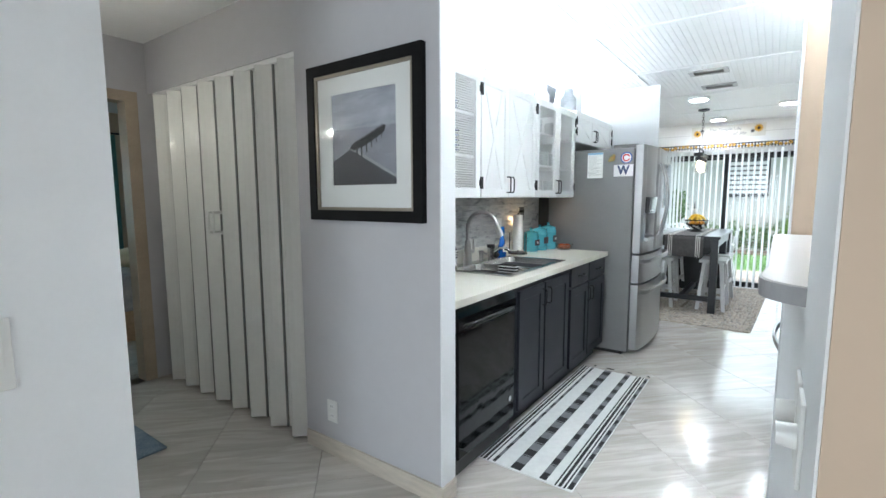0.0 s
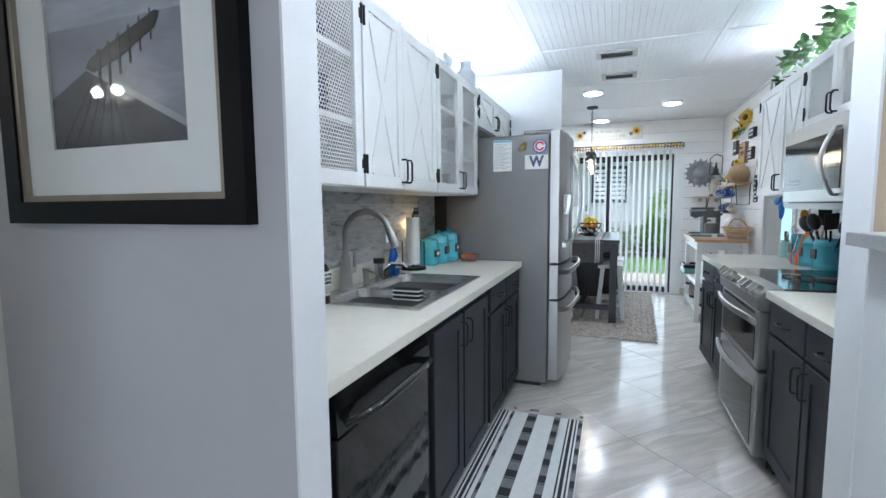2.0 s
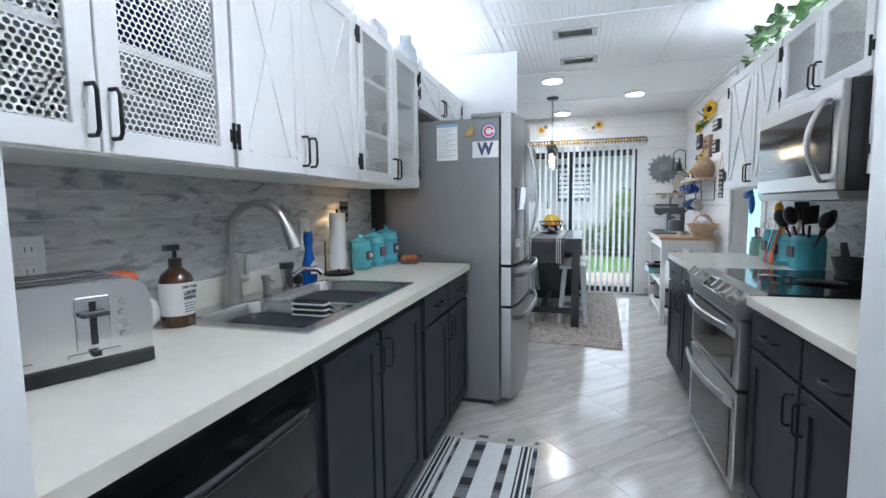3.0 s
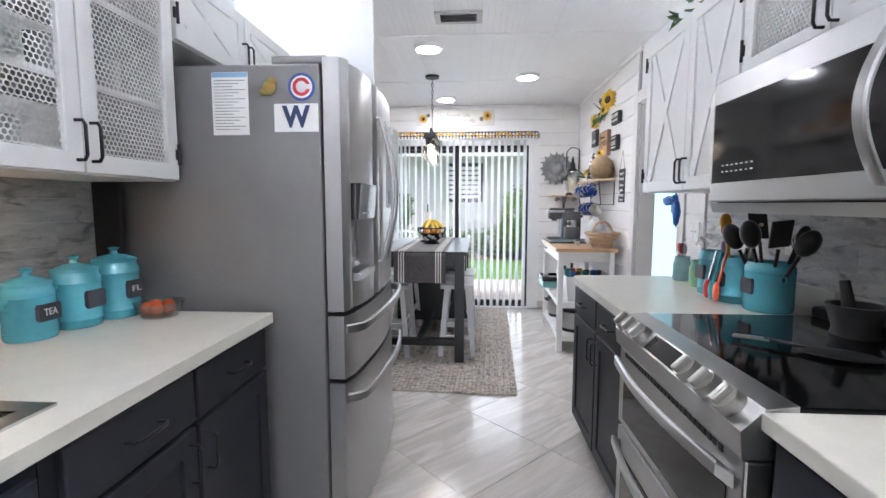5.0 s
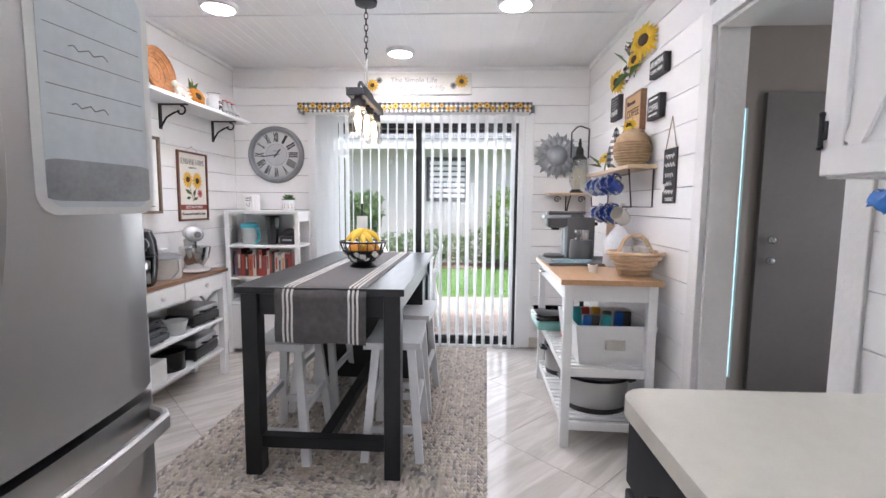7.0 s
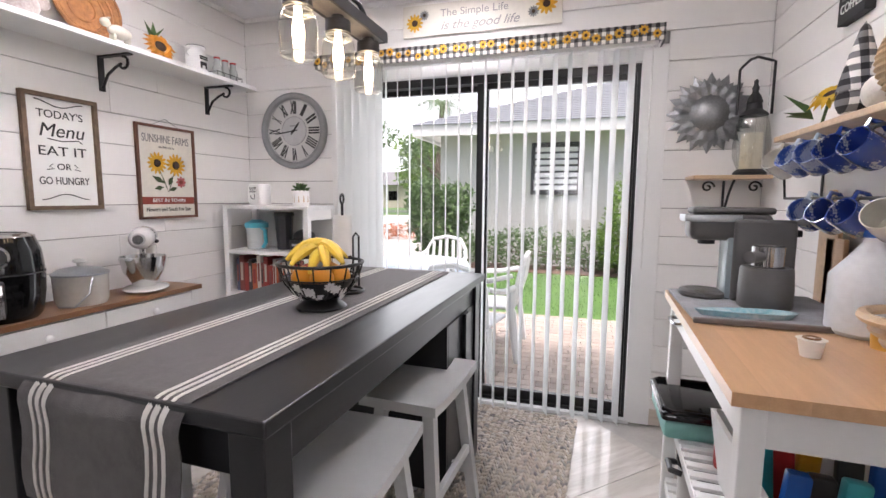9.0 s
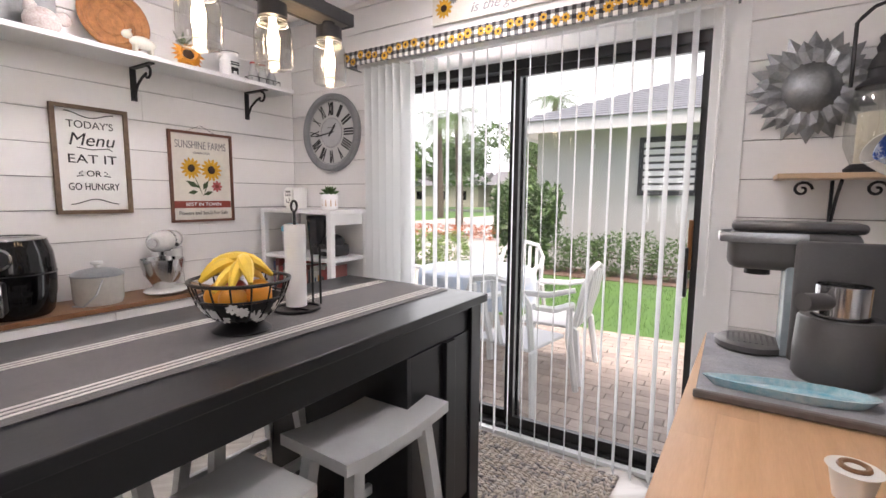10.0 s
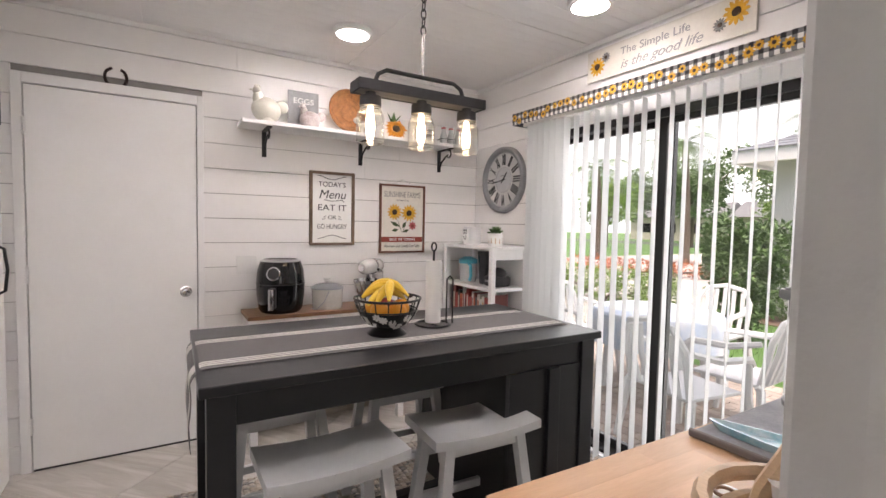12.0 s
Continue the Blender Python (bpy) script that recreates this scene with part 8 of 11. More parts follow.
# on top of the west cabinets
ff = thing("farm_fresh_sign", "white arched metal farm sign on the cabinet top", "sign", (-0.52, 4.05, 2.077), rz=90)
part("board", prism(B(), [(-0.2, 0), (0.2, 0), (0.2, 0.2), (0.15, 0.235), (0.06, 0.25), (-0.06, 0.25), (-0.15, 0.235), (-0.2, 0.2)], "y", -0.01, 0), CABWHITE, ff)
words("lettering", "FARM FRESH", 0.05, Matrix.Translation((0, -0.0112, 0.1)) @ FRONT.to_3x3().to_4x4(), GREYINK, ff, width=0.33)
part("handle", tube(B(), [(0.2, -0.005, 0.05), (0.235, -0.005, 0.08), (0.235, -0.005, 0.16), (0.2, -0.005, 0.19)], 0.006, 8), GREYINK, ff, smooth=True)
GALV = mat("galvanised_metal", (0.42, 0.44, 0.46), 0.35, 0.9, var=0.15, scale=14)
for y, r, h, nm, lb in ((4.5, 0.035, 0.2, "milk_bottle", "pale glass bottle on the cabinet top"), (4.75, 0.05, 0.16, "enamel_jug", "white enamel jug on the cabinet top"), (5.3, 0.07, 0.22, "galvanised_pitcher", "galvanised metal pitcher on the cabinet top")):
    z = 2.077 if y < 5.12 else 2.102
    bo = thing(nm, lb, "bottle" if "bottle" in nm else "jug", (-0.47, y, z), rz=None)
    m = {"milk_bottle": DISHM[2], "enamel_jug": CABWHITE, "galvanised_pitcher": GALV}[nm]
    part("body", lathe(B(), [(0, 0), (r, 0), (r, h * 0.6), (r * 0.6, h * 0.78), (r * 0.55, h * 0.95), (r * 0.65, h), (0, h)], (-0.47, y, z), 22), m, bo, smooth=True)
    if nm != "milk_bottle":
        part("handle", tube(B(), [(-0.47, y + r * 0.9, z + h * 0.2), (-0.47, y + r + 0.04, z + h * 0.4), (-0.47, y + r + 0.035, z + h * 0.75), (-0.47, y + r * 0.55, z + h * 0.9)], 0.006, 8), m, bo, smooth=True)
gt = thing("galvanised_tray", "leaning galvanised metal tray on the cabinet top", "tray", (-0.5, 5.1, 2.077), rz=None)
part("plate", obox(B(), Vector((-0.53, 5.02, 2.19)), (0.012, 0.2, 0.225), Matrix.Rotation(radians(8), 3, "Y"), 0.005), GALV, gt)

# things on the refrigerator
def fr_side(name, label, cat, x, z):
    return thing(name, label, cat, (x, FY0 - 0.0005, z), "fridge magnets", rz=0)


pp = fr_side("paper_notice", "printed notice sheet stuck to the refrigerator side", "paper", -0.163, 1.621)
part("sheet", box(B(), -0.065, 0.065, -0.0022, -0.0008, -0.107, 0.107), PAPER, pp)
part("heading", box(B(), -0.064, 0.064, -0.0028, -0.002, 0.09, 0.106), mat("pale_blue_ink", (0.25, 0.45, 0.65), 0.6), pp)
for k in range(17):
    part("text_line", box(B(), -0.056, 0.054 - 0.022 * ((k * 7) % 3), -0.0027, -0.0021, 0.078 - k * 0.0104, 0.0802 - k * 0.0104), GREYINK, pp)
wm = fr_side("letter_magnet", "white magnet with a navy letter W", "magnet", 0.071, 1.571)
part("plate", box(B(), -0.078, 0.078, -0.0025, -0.0008, -0.048, 0.048), PAPER, wm)
words("lettering", "W", 0.07, Matrix.Translation((0, -0.0032, 0)) @ FRONT.to_3x3().to_4x4(), mat("navy_ink", (0.02, 0.04, 0.12), 0.6), wm, width=0.1, bold=0.004)
rm = fr_side("round_magnet", "round blue, white and red ring magnet", "magnet", 0.092, 1.675)
rxm = Matrix.Rotation(radians(90), 3, "X")
for r, d, m in ((0.047, 0.002, mat("royal_blue", (0.02, 0.07, 0.3), 0.5)), (0.038, 0.0027, PAPER), (0.031, 0.0034, mat("signal_red", (0.6, 0.02, 0.03), 0.5)), (0.019, 0.0041, PAPER)):
    part("disc", lathe(B(), [(0, d), (r, d), (r, 0.0005), (0, 0.0005)], (0, 0, 0), 36, rxm), m, rm)
part("opening", box(B(), 0.012, 0.033, -0.0046, -0.004, -0.008, 0.008), PAPER, rm)
fm = fr_side("figurine_magnet", "small green and orange figurine magnet", "magnet", -0.02, 1.672)
part("figurine", ball(ball(ball(B(), (0, -0.008, 0), 0.024, 1, 0.4, 1), (0.012, -0.01, 0.022), 0.014, 1, 0.5, 1), (-0.018, -0.008, -0.014), 0.018, 1, 0.4, 0.6), mat("green_orange_resin", (0.55, 0.2, 0.05), 0.5, scale=40, col2=(0.08, 0.25, 0.06)), fm, smooth=True)
wb = thing("whiteboard", "white framed magnetic notice board on the refrigerator door", "whiteboard", (0.262, 5.92, 1.458), rz=84)
bo = []
for cx, cz, a in ((0.08, 0.17, 0), (-0.08, 0.17, 90), (-0.08, -0.17, 180), (0.08, -0.17, 270)):
    bo += arc((cx, cz), 0.035, a, a + 90, 5, lambda u, v: (u, v))
part("frame", prism(B(), bo, "y", -0.016, 0.004), PLASTICWHITE, wb)
part("writing_panel", prism(B(), [(u * 0.86, v * 0.94) for u, v in bo], "y", -0.0175, -0.015), mat("pale_board", (0.72, 0.77, 0.8), 0.2), wb)
part("pen_tray", prism(B(), [(u * 0.86, -0.15 + v * 0.16) for u, v in bo], "y", -0.019, -0.0172), GALV, wb)
part("hook", cyl(B(), (-0.03, -0.015, 0.175), (-0.03, -0.024, 0.175), 0.014, seg=16), PLASTICWHITE, wb, smooth=True)
for z in (0.13, 0.085, 0.04, -0.005, -0.05):
    part("ruled_line", box(B(), -0.09, 0.09, -0.0179, -0.0172, z - 0.0006, z + 0.0006), bpy.data.materials["grey_ink"], wb)
for z, w in ((0.06, 0.075), (-0.03, 0.07)):
    part("scribble", tube(B(), [(-0.05 + w * 0.12 * k, -0.0178, z + 0.004 * math.sin(k * 2.1)) for k in range(9)], 0.001, 5), GREYINK, wb)


# stove-side crocks with utensils
def utensil(th_at, kind, col, ang, lean, h, z0):
    a, d = radians(ang), Vector((math.cos(radians(ang)) * lean, math.sin(radians(ang)) * lean, 1)).normalized()
    base = Vector((th_at[0], th_at[1], z0)) + Vector((math.cos(a), math.sin(a), 0)) * 0.02
    tip = base + d * h
    side = d.cross(Vector((1, 0, 0))).normalized()
    fw = side.cross(d)
    th = thing(kind, {"spatula": "silicone spatula standing in a crock", "spoon": "cooking spoon standing in a crock", "ladle": "black nylon ladle standing in a crock", "whisk": "wire whisk standing in a crock"}[kind], kind, tuple(base), "utensils in the crocks", rz=None)
    part("handle", cyl(B(), base, base + d * (h * 0.72), 0.0055, 0.0065, 8), col[1], th, smooth=True)
    if kind == "whisk":
        for k in range(4):
            n = (side * math.cos(k * math.pi / 4) + fw * math.sin(k * math.pi / 4))
            part("wire", tube(B(), [base + d * h * 0.7, base + d * h * 0.84 + n * 0.028, base + d * h, base + d * h * 0.84 - n * 0.028, base + d * h * 0.7], 0.0013, 5), col[0], th)
    else:
        rot = Matrix((side, fw, d)).transposed()
        if kind == "spatula":
            part("blade", obox(B(), tip - d * 0.02, (0.01, 0.07, 0.1), rot, 0.004), col[0], th, smooth=True)
        else:
            part("bowl", ball(B(), tip - d * 0.02, 0.04 if kind == "ladle" else 0.028, 0.35 if kind == "spoon" else 0.8, 0.85, 1.3, 14, rot), col[0], th, smooth=True)


ORANGE, REDS, YELS, TEALS = (mat(n, c, 0.35, var=0.06) for n, c in (("orange_silicone", (0.75, 0.14, 0.05)), ("red_silicone", (0.5, 0.03, 0.03)), ("yellow_silicone", (0.75, 0.38, 0.02)), ("teal_silicone", (0.03, 0.4, 0.45))))
c1 = (1.775, 5.31, WR)
canister(c1, 0.08, 0.18, "", False, "utensil crocks", -90)
for kind, m, ang, lean, h in (("ladle", BLACKPLASTIC, 200, 0.35, 0.31), ("ladle", BLACKPLASTIC, 150, 0.45, 0.3), ("spatula", BLACKPLASTIC, 250, 0.4, 0.32), ("spatula", BLACKPLASTIC, 90, 0.25, 0.33), ("whisk", BLACKMETAL, 290, 0.35, 0.31), ("spoon", BLACKPLASTIC, 330, 0.3, 0.3), ("ladle", BLACKPLASTIC, 270, 0.75, 0.33)):
    utensil((c1[0], c1[1]), kind, (m, m), ang, lean, h * 0.88, WR + 0.045)
c2 = (1.745, 5.465, WR)
canister(c2, 0.07, 0.18, "", False, "utensil crocks", -90)
for kind, m, hm, ang, lean, h in (("spoon", YELS, YELS, 180, 0.12, 0.3), ("spoon", LIGHTWOOD, LIGHTWOOD, 20, 0.2, 0.29), ("spoon", LIGHTWOOD, LIGHTWOOD, 300, 0.22, 0.27), ("spoon", REDS, CHROME, 260, 0.35, 0.27), ("spoon", REDS, LIGHTWOOD, 100, 0.2, 0.27)):
    utensil((c2[0], c2[1]), kind, (m, hm), ang, lean, h, WR + 0.04)
for y, m, l in ((5.425, ORANGE, 0.16), (5.46, TEALS, 0.15), (5.5, REDS, 0.1)):
    hs = thing("hanging_spatula", "coloured silicone spatula hooked on the crock's rim", "spatula", (1.66, y, WR), "hooked spatulas", rz=None)
    top = Vector((1.682, y, WR + 0.2))
    part("handle", cyl(B(), top, (1.66, y + 0.01, WR + 0.075), 0.005, seg=8), m if l > 0.12 else CHROME, hs, smooth=True)
    part("blade", ball(B(), (1.655, y + 0.012, WR + 0.042), 0.038, 0.3, 0.55, 1.05, 14), m, hs, smooth=True)
canister((1.735, 5.63, WR), 0.056, 0.19, "", False, "utensil crocks", -90)
utensil((1.735, 5.63), "whisk", (CHROME, CHROME), 120, 0.2, 0.21, WR + 0.04)
utensil((1.735, 5.63), "spoon", (mat("lilac_plastic", (0.4, 0.35, 0.55), 0.4), CHROME), 300, 0.2, 0.2, WR + 0.04)
for y, m, lb in ((5.8, mat("teal_printed_glass", (0.1, 0.42, 0.42), 0.15, scale=30, col2=(0.35, 0.5, 0.08)), "teal and green printed glass jar"), (5.98, mat("pale_teal_glass", (0.3, 0.5, 0.5), 0.15), "pale teal mason jar holding scissors")):
    mj = thing("mason_jar", lb, "jar", (1.76, y, WR), rz=None)
    part("jar", lathe(B(), [(0, 0), (0.038, 0), (0.043, 0.01), (0.043, 0.09), (0.036, 0.105), (0.036, 0.125), (0.033, 0.125), (0.033, 0.1), (0.038, 0.085), (0.036, 0.012), (0, 0.01)], (1.76, y, WR), 24), m, mj, smooth=True)
for q, m in ((-0.018, GALV), (0.018, BLACKPLASTIC), (0.03, REDS)):
    sx = thing("scissors", "pair of scissors standing in the mason jar", "scissors", (1.76, 5.98 + q, WR + 0.012), "scissors in the jar", rz=None)
    part("blades", cyl(B(), (1.76, 5.98 + q * 0.5, WR + 0.012), (1.76, 5.98 + q, WR + 0.14), 0.004, 0.008, 8), CHROME, sx)
    for s in (-1, 1):
        part("finger_loop", tube(B(), [(1.76 + 0.004 * s, 5.98 + q + s * 0.016 + 0.016 * math.cos(k * math.pi / 5), WR + 0.165 + 0.024 * math.sin(k * math.pi / 5)) for k in range(10)], 0.004, 6, closed=True), m, sx, smooth=True)

# pan and spoon rest on the cooktop; mortar beside it
pan = thing("serving_ladle", "black nylon turner with a steel handle on the cooktop", "kitchen utensil", (1.52, 4.8, 0.891), rz=None)
part("blade", ball(B(), (1.6, 4.74, 0.899), 0.07, 1.25, 0.72, 0.11, 22, Matrix.Rotation(radians(-35), 3, "Z")), BLACKPLASTIC, pan, smooth=True)
part("neck", strap(B(), [(1.56, 4.77, 0.9), (1.52, 4.81, 0.906), (1.48, 4.845, 0.906)], (0.6, 0.8, 0), 0.018, 0.008), BLACKPLASTIC, pan, smooth=True)
part("handle_end", strap(B(), [(1.49, 4.836, 0.906), (1.46, 4.862, 0.905), (1.425, 4.892, 0.902)], (0.6, 0.8, 0), 0.034, 0.006), NICKEL, pan, "steel handle end", smooth=True)
mo = thing("mortar", "dark stone mortar and pestle on the cooktop", "mortar", (1.8, 4.95, 0.891), rz=None)
part("mortar_bowl", lathe(B(), [(0, 0), (0.06, 0), (0.055, 0.02), (0.075, 0.09), (0.062, 0.09), (0.045, 0.03), (0, 0.025)], (1.8, 4.95, 0.891), 28), mat("dark_granite", (0.035, 0.035, 0.038), 0.5, var=0.3, scale=60), mo, smooth=True)
part("pestle", cyl(B(), (1.79, 4.95, 0.92), (1.775, 4.97, 1.05), 0.02, 0.013, 14), bpy.data.materials["dark_granite"], mo, smooth=True)
bw = thing("blue_cloth", "blue cloth tied in a bow under the wall cabinet", "cloth", (1.72, 6.0, 1.3), rz=None)
BC = mat("bright_blue_cloth", (0.015, 0.2, 0.72), 0.45, var=0.15, bump=0.3)
part("hook", tube(B(), [(1.72, 6.0, 1.332), (1.72, 5.98, 1.31), (1.72, 6.0, 1.295), (1.72, 6.02, 1.31)], 0.004, 6), BLACKMETAL, bw)


def crumpled(c, r, sx, sy, sz, seed):
    """A rumpled lump of cloth."""
    rng, bm = random.Random(seed), ball(B(), c, r, sx, sy, sz, 16)
    for v in bm.verts:
        d = v.co - Vector(c)
        v.co += d * rng.uniform(-0.16, 0.16) + Vector((0, 0, 0.12 * r * math.sin(v.co.y * 190)))
    return bm


part("knot", crumpled((1.718, 6.0, 1.3), 0.017, 0.9, 1, 1, 1), BC, bw, smooth=True)
part("bow_loop", crumpled((1.712, 6.062, 1.29), 0.05, 0.35, 1.05, 0.42, 2), BC, bw, smooth=True)
part("bow_loop", crumpled((1.7, 5.965, 1.305), 0.032, 0.4, 1, 0.45, 3), BC, bw, smooth=True)
part("bow_tail", crumpled((1.716, 5.975, 1.232), 0.062, 0.28, 0.42, 1, 4), BC, bw, smooth=True)
part("bow_tail", crumpled((1.722, 6.02, 1.255), 0.042, 0.3, 0.42, 1, 5), BC, bw, smooth=True)


# ivy on top of the east cabinets
iv = thing("ivy_plant", "trailing green ivy plant on the cabinet top", "plant", (1.72, 5.3, 2.071), rz=None)
rng = random.Random(6)
part("pot", lathe(B(), [(0, 0), (0.05, 0), (0.065, 0.1), (0.058, 0.1), (0.045, 0.02), (0, 0.02)], (1.74, 5.2, 2.071), 20), CABWHITE, iv, smooth=True)
for k in range(150):
    t = k / 149
    c = Vector((1.72 + rng.uniform(-0.13, 0.06), 4.75 + 1.2 * t + rng.uniform(-0.06, 0.06), 2.1 + rng.uniform(0.0, 0.2) * (1 - abs(t - 0.4)) - (0.09 * max(0, t - 0.85) / 0.15)))
    d = Vector((rng.uniform(-1, 0.4), rng.uniform(-1, 1), rng.uniform(-0.3, 0.8))).normalized()
    s = d.cross(Vector((rng.uniform(-0.3, 0.3), 0.2, 1))).normalized()
    u, L = s.cross(d), rng.uniform(0.055, 0.1)
    bm = B()
    p = [c, c + d * L * 0.3 + s * L * 0.42 + u * 0.006, c + d * L * 0.75 + s * L * 0.25, c + d * L, c + d * L * 0.75 - s * L * 0.25, c + d * L * 0.3 - s * L * 0.42 + u * 0.006]
    vs = [bm.verts.new(q) for q in p]
    m0 = bm.verts.new(c + d * L * 0.45 - u * L * 0.08)
    for i in range(6):
        bm.faces.new((vs[i], vs[(i + 1) % 6], m0))
    part("leaf", bm, LEAF, iv, recalc=False)
part("vine", tube(B(), [(1.72 + 0.03 * math.sin(k), 4.78 + k * 0.1, 2.09 + 0.03 * math.sin(k * 1.7)) for k in range(12)], 0.003, 5), LEAF, iv)


# ---- small things in the dining room ----
TZ = 0.9115
# wire fruit bowl with bananas and oranges
fb = thing("fruit_bowl", "black wire fruit bowl with daisy cut-outs on the table", "fruit bowl", (0.315, 7.785, TZ), rz=0)
part("foot", lathe(B(), [(0.075, 0.0), (0.08, 0.004), (0.05, 0.03), (0.04, 0.032), (0.07, 0.0)], (0, 0, 0), 28), BLACKMETAL, fb, smooth=True)
part("rim", tube(B(), [(0.132 * math.cos(2 * math.pi * k / 36), 0.132 * math.sin(2 * math.pi * k / 36), 0.145) for k in range(36)], 0.005, 8, closed=True), BLACKMETAL, fb, smooth=True)
part("lower_ring", tube(B(), [(0.118 * math.cos(2 * math.pi * k / 36), 0.118 * math.sin(2 * math.pi * k / 36), 0.1) for k in range(36)], 0.003, 6, closed=True), BLACKMETAL, fb, smooth=True)
for k in range(16):
    a = 2 * math.pi * k / 16
    part("wire", tube(B(), [(r * math.cos(a), r * math.sin(a), z) for r, z in ((0.045, 0.03), (0.085, 0.05), (0.112, 0.085), (0.125, 0.12), (0.132, 0.145))], 0.0025, 6), BLACKMETAL, fb, smooth=True)
part("basin", lathe(B(), [(0, 0.032), (0.05, 0.034), (0.09, 0.058), (0.113, 0.095), (0.110, 0.095), (0.088, 0.062), (0.05, 0.038), (0, 0.036)], (0, 0, 0), 32), BLACKMETAL, fb, smooth=True)
DAISY = mat("white_enamel", (0.75, 0.75, 0.73), 0.4)
for k in range(26):
    a, t = k * 2.4, 0.25 + 0.7 * ((k * 5) % 7) / 7
    r, z = 0.06 + 0.058 * t, 0.037 + 0.062 * t
    n = Vector((math.cos(a), math.sin(a), -0.6)).normalized()
    rt = Vector((-math.sin(a), math.cos(a), 0))
    up = n.cross(rt)
    bp, bc2 = B(), B()
    flower(bp, bc2, Vector((r * math.cos(a), r * math.sin(a), z - 0.003)) + n * 0.004, 0.019, rt, -up if (rt.cross(-up)).dot(n) > 0 else up, 7, 0.0012)
    bc2.free()
    part("daisy", bp, DAISY, fb)
BAN = mat("banana_skin", (0.78, 0.52, 0.05), 0.45, var=0.1, scale=14)
for k, (rz, dz, ox) in enumerate(((12, 0, 0), (38, 0.012, 0.01), (-20, 0.02, -0.015), (64, 0.026, 0.02), (-50, 0.03, -0.01))):
    bn = thing("banana", "ripe yellow banana lying in the fruit bowl", "banana", (0.315 + ox, 7.785, TZ + 0.1 + dz), "bananas", rz=rz)
    pts = [(-0.11 + 0.0 * i, -0.095 + 0.19 * i / 10, 0.055 - 0.05 * ((i - 5) / 5) ** 2 + 0.02) for i in range(11)]
    pts = [(x + 0.11, y, z) for x, y, z in pts]
    part("fruit", tube(B(), pts, [0.006, 0.012, 0.0165, 0.0185, 0.019, 0.019, 0.0185, 0.0175, 0.014, 0.008, 0.004], 8), BAN, bn, smooth=True)
    part("stem_tip", tube(B(), [pts[-1], (pts[-1][0], pts[-1][1] + 0.012, pts[-1][2] + 0.004)], 0.004, 6), DARKBROWN, bn)
for k in range(5):
    a = k * 1.257 + 0.3
    og = thing("orange", "round orange in the fruit bowl", "orange", (0.315 + 0.058 * math.cos(a), 7.785 + 0.058 * math.sin(a), TZ + 0.06), "oranges", rz=None)
    part("fruit", ball(B(), (0.315 + 0.058 * math.cos(a), 7.785 + 0.058 * math.sin(a), TZ + 0.1), 0.037), mat("orange_peel", (0.75, 0.3, 0.02), 0.45, bump=0.3, bscale=250) if k == 0 else (bpy.data.materials["orange_peel"] if k != 2 else mat("apple_skin", (0.4, 0.05, 0.03), 0.3)), og, smooth=True)
pt3 = thing("paper_towel_holder", "white paper towel roll on a black wire stand on the table", "paper towel", (0.255, 8.03, TZ), rz=None)
part("base", tube(B(), [(0.255 + 0.075 * math.cos(2 * math.pi * k / 30), 8.03 + 0.075 * math.sin(2 * math.pi * k / 30), TZ + 0.005) for k in range(30)], 0.005, 6, closed=True), BLACKMETAL, pt3, smooth=True)
part("cross_wire", cyl(B(), (0.18, 8.03, TZ + 0.004), (0.33, 8.03, TZ + 0.004), 0.004, seg=8), BLACKMETAL, pt3)
part("post", cyl(B(), (0.255, 8.03, TZ), (0.255, 8.03, TZ + 0.33), 0.005, seg=8), BLACKMETAL, pt3)
part("post_loop", tube(B(), [(0.255, 8.03 + 0.012 * math.cos(a), TZ + 0.345 + 0.018 * math.sin(a)) for a in [math.pi * 2 * k / 10 for k in range(10)]], 0.004, 6, closed=True), BLACKMETAL, pt3, smooth=True)
part("roll", lathe(B(), [(0.018, 0.014), (0.034, 0.014), (0.034, 0.285), (0.018, 0.285)], (0.255, 8.03, TZ), 26), PAPER, pt3, smooth=True)
part("side_loop", tube(B(), [(0.262, 8.095, TZ + 0.005), (0.262, 8.095, TZ + 0.2), (0.268, 8.107, TZ + 0.215), (0.274, 8.119, TZ + 0.2), (0.274, 8.119, TZ + 0.005)], 0.004, 6), BLACKMETAL, pt3, smooth=True)

# on the console
CZT = 0.7935
af = thing("air_fryer", "glossy black air fryer with a silver dial and handle", "air fryer", (-0.99, 7.64, CZT), rz=62)
bm = lathe(B(), [(0, 0), (0.115, 0), (0.13, 0.02), (0.142, 0.1), (0.145, 0.18), (0.138, 0.26), (0.12, 0.315), (0.1, 0.325), (0, 0.325)], (0, 0, 0), 32)
part("body", bm, BLACKGLOSS, af, smooth=True)
part("top_ring", lathe(B(), [(0.1, 0.326), (0.122, 0.318), (0.124, 0.314), (0.1, 0.32)], (0, 0, 0), 32), CHROME, af, smooth=True)
part("dial", lathe(B(), [(0, 0.02), (0.03, 0.02), (0.036, 0.014), (0.036, 0), (0, 0)], (0, -0.132, 0.245), 24, Matrix.Rotation(radians(80), 3, "X")), BLACKPLASTIC, af, smooth=True)
part("dial_ring", lathe(B(), [(0.034, 0.018), (0.042, 0.014), (0.042, 0.0), (0.034, 0.0)], (0, -0.132, 0.245), 24, Matrix.Rotation(radians(80), 3, "X")), CHROME, af, smooth=True)
part("basket_seam", lathe(B(), [(0.1462, 0.175), (0.1468, 0.178), (0.1462, 0.181)], (0, 0, 0), 32), BLACKPLASTIC, af)
